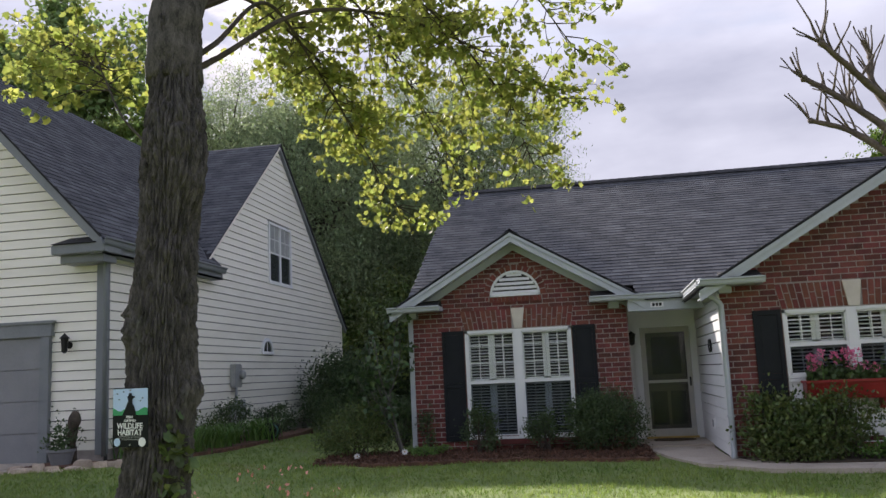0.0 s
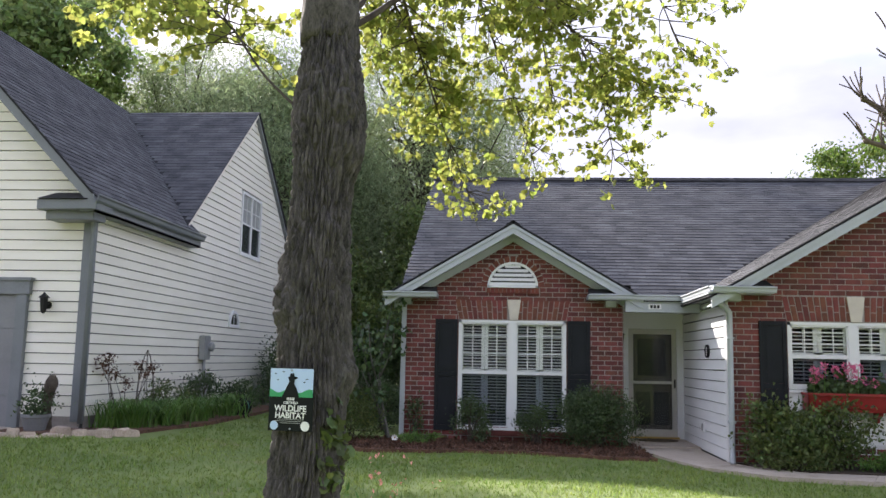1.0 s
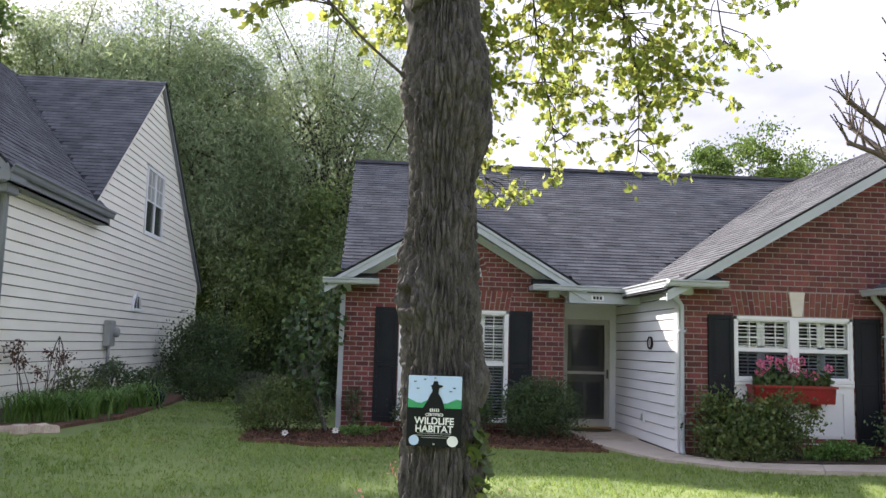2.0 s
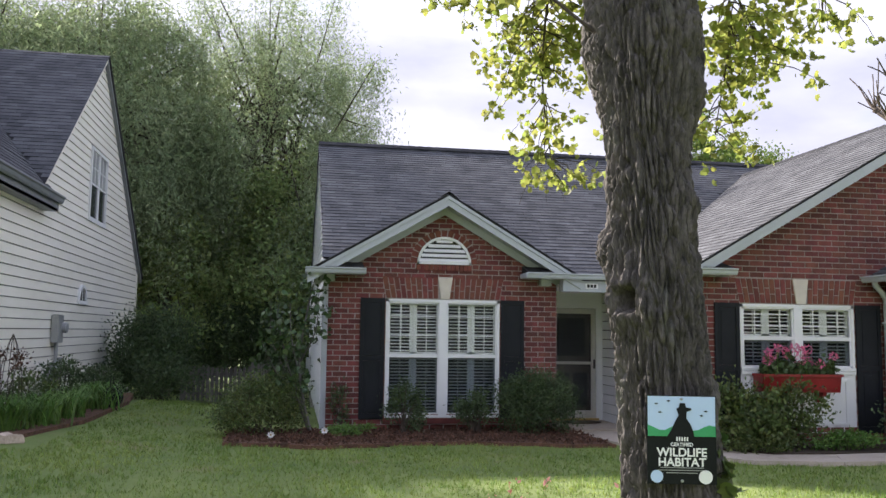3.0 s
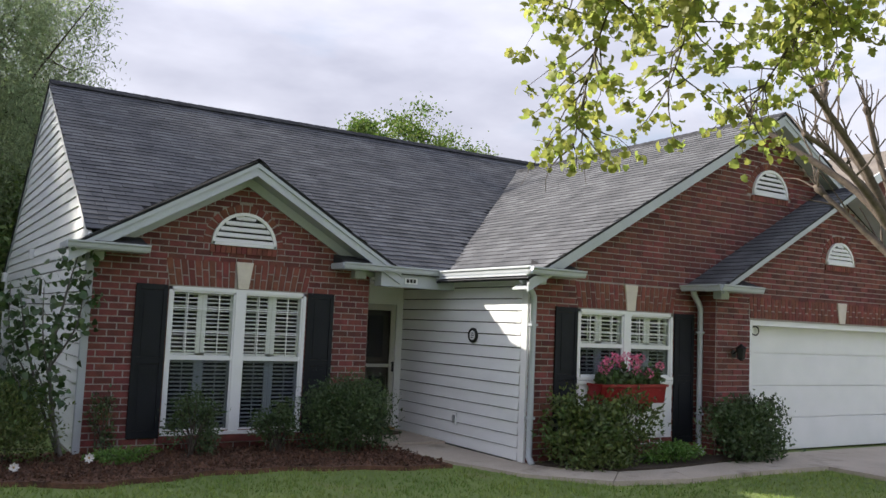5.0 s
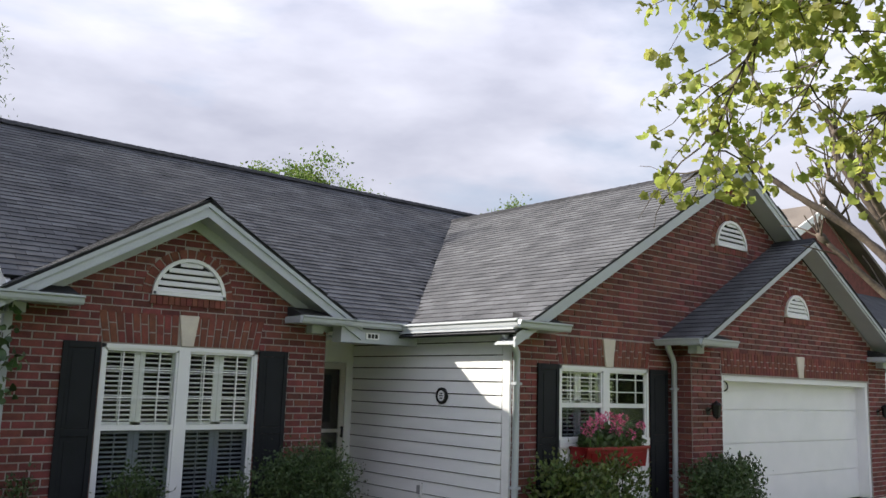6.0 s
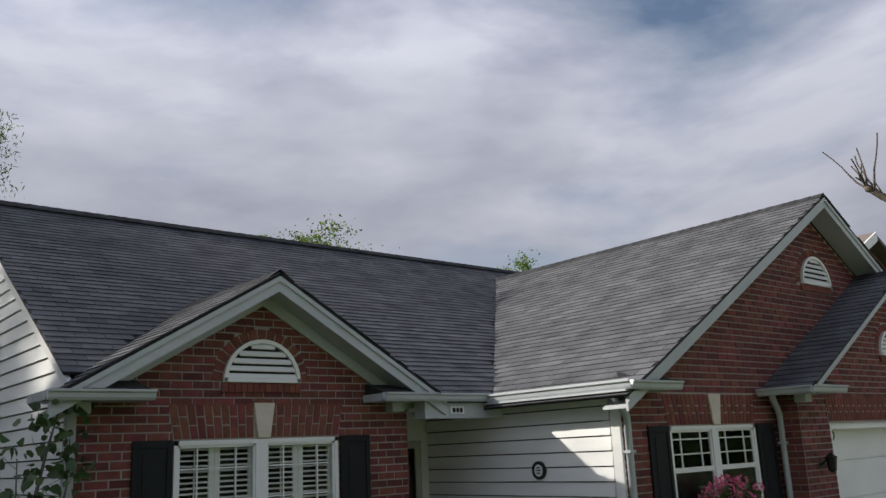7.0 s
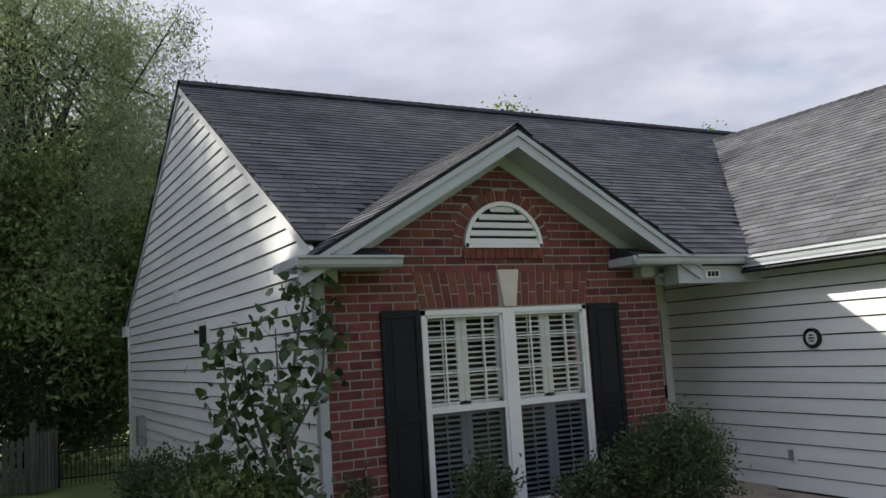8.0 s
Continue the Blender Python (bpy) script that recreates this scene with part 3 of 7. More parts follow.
def bay_holes(z):
    h = []
    if z < WIN[3]:
        h.append((WIN[0], WIN[1]))
    if z < 0.36:
        h = []
    if WIN[3] < z < 2.58:
        t = (z - WIN[3]) / 0.365
        h.append((WIN[0] - 0.06 * t, WIN[1] + 0.06 * t))
    d = z - 2.795
    if -0.11 < d < 0:
        h.append((-2.17, -1.23))
    elif 0 <= d < 0.55:
        w = math.sqrt(max(0, 0.55 ** 2 - d * d))
        h.append((-1.70 - w, -1.70 + w))
    return h


bay_wall = wall_core("brick_wall", BAY_Y, 0.25, [(BX0, WIN[0], G0, 2.6), (WIN[1], BX1, G0, 2.6), (WIN[0], WIN[1], G0, WIN[2]), (WIN[0], WIN[1], WIN[3], 2.6)],
                     label="red brick front of the bay", polys=[[(BX0, 2.6), (BX1, 2.6), (BX1, 2.62), (apex_x, 3.72), (BX0, 2.62)]])
bay_wall_side = Shape().box(BX1 - 0.25, BX1, 15.25, 16.2, G0, 2.7)
part("return_wall", bay_wall_side, MORTAR, house, "brick return beside the porch")


def side_bricks(x, y0, y1, z0, z1, parent, out=1):
    s = Shape()
    k = 0
    z = z0 + BH / 2
    while z < z1:
        y = y0 - (BL / 2 if k % 2 else 0)
        while y < y1:
            p, q = max(y, y0) + MJ / 2, min(y + BL, y1) - MJ / 2
            if q - p > 0.02:
                s.box(x - 0.02 * out, x + 0.008 * out, p, q, z - (BH - MJ) / 2, z + (BH - MJ) / 2)
            y += BL
        z += BH
        k += 1
    me = bpy.data.meshes.new("brickwork")
    me.from_pydata(s.v, [], s.f)
    me.materials.append(BRICK)
    ob = new("brickwork", me)
    ob.parent = parent
    tagged(ob, kind="stuff")


side_bricks(BX1, 15.0, 16.2, G0, 2.6, bay_wall)
soldiers(bay_wall, BAY_Y, WIN[0], WIN[1], 2.225, 2.58, (-1.795, -1.555))
arch_vent(house, bay_wall, BAY_Y, -1.70, 2.795, 0.44)

# wing and garage: fronts at y = 12.84 and y = 12.5
WY, WX0 = 12.84, 1.45
WINR = (2.29, 4.12, 0.30, 2.165)
GY, GX0, GX1 = 12.50, 4.66, 10.95
GD = (5.42, 10.22, 0.12, 2.14)
wing_x, wing_z = 6.20, 5.46
gar_x, gar_z = 7.66, 4.40


def wing_span(z):
    lim = (wing_z - 0.20 - z) / PITCH
    return max(WX0, wing_x - lim), min(11.0, wing_x + lim)


def wing_holes(z):
    h = []
    if 0.36 < z < WINR[3]:
        h.append((WINR[0], WINR[1]))
    if WINR[3] < z < 2.54:
        t = (z - WINR[3]) / 0.375
        h.append((WINR[0] - 0.06 * t, WINR[1] + 0.06 * t))
    d = z - 4.16
    if -0.11 < d < 0:
        h.append((wing_x + 0.1 - 0.45, wing_x + 0.1 + 0.45))
    elif 0 <= d < 0.545:
        w = math.sqrt(max(0, 0.545 ** 2 - d * d))
        h.append((wing_x + 0.1 - w, wing_x + 0.1 + w))
    lim = (gar_z - 0.15 - z) / 0.55
    if z < 2.5:
        h.append((GX0 + 0.1, 10.9))
    elif lim > 0:
        h.append((gar_x - lim + 0.25, gar_x + lim - 0.25))
    return h


wing_wall = wall_core("brick_wall", WY, 0.25, [(WX0, WINR[0], G0, 2.55), (WINR[1], 5.0, G0, 2.55), (WINR[0], WINR[1], G0, WINR[2]), (WINR[0], WINR[1], WINR[3], 2.55), (10.7, 10.99, G0, 2.55)],
                      label="red brick front of the wing", polys=[[(WX0, 2.55), (10.95, 2.55), (10.95, 2.6), (wing_x, 5.28), (WX0, 2.6)]])


def gar_span(z):
    lim = (gar_z - 0.15 - z) / 0.55
    return max(GX0, gar_x - lim), min(GX1, gar_x + lim)


def gar_holes(z):
    h = []
    if z < GD[3]:
        h.append((GD[0], GD[1]))
    elif z < 2.50:
        h.append((GD[0] - 0.02, GD[1] + 0.02))
    d = z - 3.13
    if -0.11 < d < 0:
        h.append((gar_x - 0.40, gar_x + 0.40))
    elif 0 <= d < 0.49:
        w = math.sqrt(max(0, 0.49 ** 2 - d * d))
        h.append((gar_x - w, gar_x + w))
    return h


gar_wall = wall_core("brick_wall", GY, 0.34, [(GX0, GD[0], G0, 2.5), (GD[1], GX1, G0, 2.5), (GD[0], GD[1], GD[3], 2.5)], label="red brick front of the garage",
                     polys=[[(GX0, 2.5), (GX1, 2.5), (GX1, 2.55), (gar_x, 4.28), (GX0, 2.6)]])
side_bricks(GX0, GY, WY, G0, 2.6, gar_wall, -1)
soldiers(wing_wall, WY, WINR[0], WINR[1], 2.175, 2.54, (3.13, 3.385))
arch_vent(house, wing_wall, WY, wing_x + 0.1, 4.16, 0.43)
soldiers(gar_wall, GY, GD[0], GD[1], 2.16, 2.50, (7.60, 7.86), 0.02)
arch_vent(house, gar_wall, GY, gar_x, 3.13, 0.37)


# siding
def lap_boards(wall, outline, axis, at, out, z0, z1, exposure, material, holes=()):
    """Lapped boards on a wall. outline(z): the ends along the other axis; out: which way the wall faces."""
    n = int(math.ceil((z1 - z0) / exposure))
    for k in range(n):
        za, zb = z0 + k * exposure, min(z0 + (k + 1) * exposure, z1)
        spans = [(outline(za), outline(zb))]
        (a0, b0), (a1, b1) = spans[0]
        if b0 - a0 < 0.05:
            continue
        pieces = [(a0, b0, a1, b1)]
        for h0, h1, hz0, hz1 in holes:
            if hz0 < (za + zb) / 2 < hz1:
                pieces = [(a0, h0, a1, h0), (h1, b0, h1, b1)]
        for p0, q0, p1, q1 in pieces:
            q1 = max(q1, p1 + 0.01)
            s = Shape()
            # each board stops 15 mm short so the dark core draws the lap shadow
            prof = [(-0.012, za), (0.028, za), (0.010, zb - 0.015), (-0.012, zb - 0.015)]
            pts = []
            for e0, e1 in ((p0, p1), (q0, q1)):
                for d, z in prof:
                    e = e0 if z == za else e1
                    pts.append((at + out * d, e, z) if axis == "x" else (e, at + out * d, z))
            s.poly(pts, [(0, 1, 2, 3), (7, 6, 5, 4), (0, 4, 5, 1), (1, 5, 6, 2), (2, 6, 7, 3), (3, 7, 4, 0)])
            part("board", s, material, wall)


porch_wall = part("siding_wall", Shape().box(1.468, 1.62, 12.85, 16.3, G0, 2.6), LAP_SHADE, house, "white lap siding beside the front door")
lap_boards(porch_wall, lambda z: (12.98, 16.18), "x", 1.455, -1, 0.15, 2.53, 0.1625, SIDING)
part("corner_board", Shape().box(1.425, 1.47, 12.835, 12.96, 0.14, 2.53), WHITE, house, bevel=0.003)

EAVE_Z = 2.60
RIDGE_Y, RIDGE_Z = 20.17, 5.82
SX = -3.60          # plane of the white gable end
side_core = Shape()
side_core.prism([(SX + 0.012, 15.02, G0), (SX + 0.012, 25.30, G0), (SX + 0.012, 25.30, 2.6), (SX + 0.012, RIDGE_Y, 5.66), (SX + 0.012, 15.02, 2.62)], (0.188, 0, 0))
side_wall = part("siding_wall", side_core, LAP_SHADE, house, "white lap siding gable end")


def side_outline(z):
    if z < 2.65:
        return 15.04, 25.3
    lim = (5.68 - z) / PITCH
    return max(15.04, RIDGE_Y - lim), min(25.3, RIDGE_Y + lim)


lap_boards(side_wall, side_outline, "x", SX, -1, 0.15, 5.64, 0.1625, SIDING, holes=[(18.94, 19.34, 2.08, 2.34)])
part("foundation", Shape().box(-3.612, -3.45, 15.06, 25.32, -0.6, 0.148), MORTAR, house, "grey parged foundation")
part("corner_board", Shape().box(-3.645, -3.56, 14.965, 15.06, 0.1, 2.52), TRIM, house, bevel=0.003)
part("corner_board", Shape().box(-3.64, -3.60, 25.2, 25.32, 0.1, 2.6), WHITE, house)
part("back_wall", Shape().box(-3.44, 11.0, 25.2, 25.35, -0.6, 2.7), SIDING, house)
part("end_wall", Shape().box(10.85, 11.0, 13.1, 25.2, -0.6, 2.6), SIDING, house)
part("door_wall", Shape().box(0.2, 0.36, 16.2, 16.35, G0, 2.7).box(1.36, 1.46, 16.2, 16.35, G0, 2.7).box(0.36, 1.36, 16.2, 16.35, 2.24, 2.7), WHITE, house, "painted wall round the front door")
part("porch_ceiling", Shape().box(0.21, 1.45, 14.86, 16.2, 2.47, 2.51), WHITE, house)
part("porch_beam", Shape().box(0.21, 1.45, 14.655, 14.86, 2.38, 2.63), TRIM, house, "grey beam over the porch")

# small window on the side wall
sw = part("window", Shape().box(-3.642, -3.59, 18.88, 18.93, 2.04, 2.38).box(-3.642, -3.59, 19.35, 19.40, 2.04, 2.38).box(-3.642, -3.59, 18.93, 19.35, 2.33, 2.38).box(-3.66, -3.59, 18.87, 19.41, 2.0, 2.06), WHITE, house, "small square side window with a white frame")
part("pane", Shape().box(-3.638, -3.630, 18.93, 19.35, 2.06, 2.33), PANE, sw)
part("vent_cap", Shape().box(-3.69, -3.61, 20.55, 20.70, 2.72, 2.90), WHITE, house, bevel=0.01)
part("meter_box", Shape().box(-3.74, -3.62, 23.6, 23.9, 0.5, 1.0), METAL, house, "grey utility box", bevel=0.01)


# roofs
def roof_slope(name, origin, along, up, length, run, keep=lambda p: True, limit=0, label="", mat_=SHINGLE, tab=0.305, expo=0.142, thick=0.032, deck_pts=None):
    """A slope with its tabs: origin is the eave's start, `along` runs along the eave, `up` climbs the slope (unit vectors)."""
    o, a, u = Vector(origin), Vector(along).normalized(), Vector(up).normalized()
    nrm = a.cross(u).normalized()
    if nrm.z < 0:
        nrm = -nrm
    deck = Shape()
    c = [o, o + a * length, o + a * length + u * run, o + u * run]
    c = [Vector(p) for p in deck_pts] if deck_pts else c
    deck.prism([p - nrm * thick for p in c], nrm * (thick - 0.004))
    roof = part(name, deck, DECK, house, label)
    rest, rng = Shape(), random.Random(int(length * 100 + run * 7))
    n = 0
    pm = None
    for r in range(int(run / expo) + 1):
        s0 = r * expo - 0.02
        s1 = min(s0 + expo + 0.03, run)
        if s1 - s0 < 0.02:
            continue
        x = -tab * (0.5 if r % 2 else 0.0) + rng.uniform(-0.03, 0.03)
        while x < length:
            p, q = max(x, -0.02) + 0.004, min(x + tab, length + 0.02) - 0.004
            x += tab
            if q - p < 0.03:
                continue
            mid = o + a * (p + q) / 2 + u * (s0 + s1) / 2
            if not keep(mid):
                continue
            t0, t1 = 0.011 + rng.uniform(0, 0.003), 0.002
            ds = rng.choice((0, 0, 0, 0.005, -0.004))
            pts = [o + a * p + u * (s0 + ds), o + a * q + u * (s0 + ds), o + a * q + u * (s0 + ds) + nrm * t0, o + a * p + u * (s0 + ds) + nrm * t0,
                   o + a * p + u * s1 + nrm * t1, o + a * q + u * s1 + nrm * t1]
            faces = [(0, 1, 2, 3), (3, 2, 5, 4), (0, 3, 4), (1, 5, 2)]
            if n < limit:
                s = Shape().poly(pts, faces)
                me = bpy.data.meshes.new("shingle")
                me.from_pydata(s.v, [], s.f)
                me.materials.append(mat_)
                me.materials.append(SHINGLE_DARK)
                me.polygons[0].material_index = 1      # cut asphalt butt, coloured dark to draw the course's shadow line
                ob = new("shingle", me)
                ob.parent = roof
            else:
                rest.poly(pts, faces)
            n += 1
    if rest.v:
        me = bpy.data.meshes.new("shingles")
        me.from_pydata(rest.v, [], rest.f)
        me.materials.append(mat_)
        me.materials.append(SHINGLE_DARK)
        # first face of each tab is its butt, dark for the course shadow
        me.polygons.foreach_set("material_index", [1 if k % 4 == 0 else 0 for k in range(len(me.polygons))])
        ob = new("shingles", me)
        ob.parent = roof
        tagged(ob, kind="stuff")
    return roof


UPY = Vector((0, 1, PITCH)).normalized()
SLOPE = math.sqrt(1 + PITCH ** 2)


def main_z(y):
    return RIDGE_Z - PITCH * abs(RIDGE_Y - y)


def wing_zz(x):
    return wing_z - PITCH * abs(wing_x - x)


def bay_z(x):
    return apex_z - PITCH * abs(apex_x - x)


EY = 14.62          # front eave of the main roof
RX0 = -3.65         # left rake edge
hidden_main = lambda p: (wing_zz(p.x) > p.z + 0.03 and 1.0 < p.x < 11.4) or (bay_z(p.x) > p.z + 0.02 and p.y < 17.2)
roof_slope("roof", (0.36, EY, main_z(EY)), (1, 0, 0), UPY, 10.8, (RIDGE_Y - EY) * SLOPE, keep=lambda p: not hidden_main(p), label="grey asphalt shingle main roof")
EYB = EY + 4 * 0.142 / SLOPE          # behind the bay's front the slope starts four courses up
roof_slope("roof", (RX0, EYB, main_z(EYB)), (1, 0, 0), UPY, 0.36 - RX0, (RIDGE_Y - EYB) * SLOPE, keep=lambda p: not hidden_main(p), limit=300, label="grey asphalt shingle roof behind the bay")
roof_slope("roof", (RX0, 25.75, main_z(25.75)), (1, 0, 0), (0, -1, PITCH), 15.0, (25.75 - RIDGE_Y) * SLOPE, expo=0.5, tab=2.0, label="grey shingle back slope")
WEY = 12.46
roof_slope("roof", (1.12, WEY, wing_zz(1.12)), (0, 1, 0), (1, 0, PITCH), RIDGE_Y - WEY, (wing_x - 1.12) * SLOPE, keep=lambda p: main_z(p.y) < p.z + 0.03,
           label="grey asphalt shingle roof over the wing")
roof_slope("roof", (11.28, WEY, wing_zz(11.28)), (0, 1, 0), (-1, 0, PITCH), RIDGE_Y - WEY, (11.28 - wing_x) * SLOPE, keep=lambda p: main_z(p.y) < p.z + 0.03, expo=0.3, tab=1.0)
BEY = 14.60


def bay_deck(x):
    ridge_back = EY + (apex_z - main_z(EY)) / PITCH
    return [(x, BEY, bay_z(x)), (x, EY + 0.12, bay_z(x)), (apex_x, ridge_back + 0.1, apex_z), (apex_x, BEY, apex_z)]


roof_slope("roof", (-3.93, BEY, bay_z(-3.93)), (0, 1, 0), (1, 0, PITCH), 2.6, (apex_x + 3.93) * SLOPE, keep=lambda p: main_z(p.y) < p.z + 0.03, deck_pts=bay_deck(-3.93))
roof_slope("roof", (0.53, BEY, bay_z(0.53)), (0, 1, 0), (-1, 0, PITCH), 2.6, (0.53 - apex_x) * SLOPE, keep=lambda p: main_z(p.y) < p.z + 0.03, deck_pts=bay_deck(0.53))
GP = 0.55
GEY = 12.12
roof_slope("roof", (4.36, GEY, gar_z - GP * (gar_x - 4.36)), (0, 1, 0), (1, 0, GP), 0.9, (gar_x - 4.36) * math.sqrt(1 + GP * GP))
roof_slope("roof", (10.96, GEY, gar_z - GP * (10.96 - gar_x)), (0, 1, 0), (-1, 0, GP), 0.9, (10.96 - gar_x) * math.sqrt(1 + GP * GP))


def ridge_caps(p0, p1, across, drop, lift=0.0):
    """Bent cap shingles along a ridge."""
    p0, p1, ac = Vector(p0), Vector(p1), Vector(across).normalized()
    p0, p1 = p0 + Vector((0, 0, lift)), p1 + Vector((0, 0, lift))
    n = max(1, int((p1 - p0).length / 0.2))
    s = Shape()
    d = (p1 - p0) / n
    for i in range(n):
        b = p0 + d * i
        e = b + d * 1.12
        s.poly([b + Vector((0, 0, 0.034)), e + Vector((0, 0, 0.026)), e + ac * 0.14 + Vector((0, 0, 0.012 - 0.14 * drop)), b + ac * 0.14 + Vector((0, 0, 0.022 - 0.14 * drop)),
                e - ac * 0.14 + Vector((0, 0, 0.012 - 0.14 * drop)), b - ac * 0.14 + Vector((0, 0, 0.022 - 0.14 * drop)),
                e + ac * 0.14 + Vector((0, 0, -0.14 * drop)), b + ac * 0.14 + Vector((0, 0, -0.14 * drop)), e - ac * 0.14 + Vector((0, 0, -0.14 * drop)), b - ac * 0.14 + Vector((0, 0, -0.14 * drop))],
               [(0, 1, 2, 3), (1, 0, 5, 4), (3, 2, 6, 7), (4, 5, 9, 8)])
    me = bpy.data.meshes.new("ridge_cap")
    me.from_pydata(s.v, [], s.f)
    me.materials.append(SHINGLE_DARK)
    ob = new("ridge_cap", me)
    ob.parent = house
    tagged(ob, kind="stuff")


ridge_caps((RX0, RIDGE_Y, RIDGE_Z), (11.1, RIDGE_Y, RIDGE_Z), (0, 1, 0), PITCH, 0.034)
ridge_caps((wing_x, WEY, wing_z), (wing_x, 19.6, wing_z), (1, 0, 0), PITCH)
ridge_caps((apex_x, BEY, apex_z), (apex_x, 16.9, apex_z), (1, 0, 0), PITCH)
ridge_caps((gar_x, GEY, gar_z), (gar_x, 12.9, gar_z), (1, 0, 0), GP)


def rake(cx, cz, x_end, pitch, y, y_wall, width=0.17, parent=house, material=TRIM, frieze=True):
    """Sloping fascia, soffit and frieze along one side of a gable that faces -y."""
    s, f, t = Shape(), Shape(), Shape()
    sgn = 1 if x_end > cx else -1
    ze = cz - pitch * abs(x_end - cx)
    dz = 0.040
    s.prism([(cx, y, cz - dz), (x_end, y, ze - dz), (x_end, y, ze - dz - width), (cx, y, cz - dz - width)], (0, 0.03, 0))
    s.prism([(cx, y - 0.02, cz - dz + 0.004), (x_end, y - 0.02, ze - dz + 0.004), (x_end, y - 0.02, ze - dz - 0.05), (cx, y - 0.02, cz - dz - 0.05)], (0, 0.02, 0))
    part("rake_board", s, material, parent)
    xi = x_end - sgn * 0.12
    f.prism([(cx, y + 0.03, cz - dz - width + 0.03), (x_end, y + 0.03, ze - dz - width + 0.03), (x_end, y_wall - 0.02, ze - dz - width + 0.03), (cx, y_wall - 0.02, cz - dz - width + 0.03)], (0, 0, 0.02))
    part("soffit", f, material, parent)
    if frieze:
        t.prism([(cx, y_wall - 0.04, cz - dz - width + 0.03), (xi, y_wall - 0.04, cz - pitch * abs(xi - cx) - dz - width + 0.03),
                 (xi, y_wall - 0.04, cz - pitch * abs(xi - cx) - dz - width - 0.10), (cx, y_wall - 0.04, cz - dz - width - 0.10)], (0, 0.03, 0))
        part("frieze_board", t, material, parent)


for xe in (-3.90, 0.50):
    rake(apex_x, apex_z, xe, PITCH, BEY + 0.02, BAY_Y, 0.16)
for xe in (1.15, 11.25):
    rake(wing_x, wing_z, xe, PITCH, WEY + 0.02, WY, 0.15, frieze=False)
for xe in (4.40, 10.92):
    rake(gar_x, gar_z, xe, GP, GEY + 0.02, GY, 0.09, frieze=False)
# rake of the side gable
for ye in (EY + 0.36, 25.7):
    s = Shape()
    ze = main_z(ye)
    s.prism([(RX0 + 0.01, RIDGE_Y, RIDGE_Z - 0.05), (RX0 + 0.01, ye, ze - 0.05), (RX0 + 0.01, ye, ze - 0.15), (RX0 + 0.01, RIDGE_Y, RIDGE_Z - 0.15)], (0.05, 0, 0))
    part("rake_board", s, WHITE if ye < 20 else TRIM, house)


def gutter(p0, p1, out, parent=house, material=TRIM, size=0.095):
    """An ogee gutter along the eave from p0 to p1; out: the way it faces."""
    p0, p1, o = Vector(p0), Vector(p1), Vector(out)
    prof = [(0, 0), (0.35, -0.98), (0.55, -1.0), (0.72, -0.75), (0.80, -0.35), (1.0, -0.2), (1.0, 0.0), (0.9, 0.0), (0.9, -0.12), (0.7, -0.3), (0.62, -0.7), (0.5, -0.9), (0.4, -0.88), (0.1, 0)]
    s = Shape()
    s.prism([p0 + o * a * size + Vector((0, 0, b * size)) for a, b in prof], p1 - p0)
    return part("gutter", s, material, parent)


def eave_return(x0, x1, y_front, y_wall, z, slope_side):
    """The short boxed cornice that turns the corner at a gable's foot."""
    s = Shape()
    s.box(x0, x1, y_front + 0.06, y_wall + 0.02, z - 0.085, z)
    part("eave_return", s, TRIM, house, bevel=0.006)
    gutter((x0, y_front + 0.06, z + 0.005), (x1, y_front + 0.06, z + 0.005), (0, -1, 0), size=0.095)
    a, b = (x0 + 0.30, x1 - 0.03) if slope_side < 0 else (x0 + 0.03, x1 - 0.30)
    s = Shape()
    s.prism([(a, y_front + 0.02, z + 0.008), (a, y_wall - 0.005, z + 0.008), (a, y_wall - 0.005, z + 0.13)], (b - a, 0, 0))
    part("return_roof", s, DECK, house)
    s = Shape()
    bx = x0 + 0.28 if slope_side < 0 else x1 - 0.44
    s.box(bx, bx + 0.18, y_wall - 0.14, y_wall + 0.01, z - 0.19, z - 0.085)
    part("bracket", s, TRIM, house, bevel=0.006)


EZ = 2.665
eave_return(-3.93, -3.0, 14.56, BAY_Y, EZ, -1)
part("eave_return", Shape().box(-3.93, -3.63, 15.021, 15.20, EZ - 0.085, EZ - 0.002), TRIM, house, bevel=0.006)
eave_return(-0.42, 0.34, 14.56, BAY_Y, EZ, 1)
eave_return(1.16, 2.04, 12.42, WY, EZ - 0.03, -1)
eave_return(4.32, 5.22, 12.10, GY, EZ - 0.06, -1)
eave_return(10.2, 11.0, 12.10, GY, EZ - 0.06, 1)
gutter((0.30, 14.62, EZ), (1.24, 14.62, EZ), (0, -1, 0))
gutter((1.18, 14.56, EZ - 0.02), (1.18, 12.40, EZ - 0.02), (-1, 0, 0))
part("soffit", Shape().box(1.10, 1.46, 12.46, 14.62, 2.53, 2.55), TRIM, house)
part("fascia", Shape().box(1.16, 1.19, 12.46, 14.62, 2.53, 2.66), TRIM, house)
part("eave_box", Shape().box(-3.68, -3.56, 25.25, 25.72, 2.42, 2.62), WHITE, house)
gutter((4.34, 12.10, EZ - 0.06), (4.34, 12.84, EZ - 0.06), (-1, 0, 0))


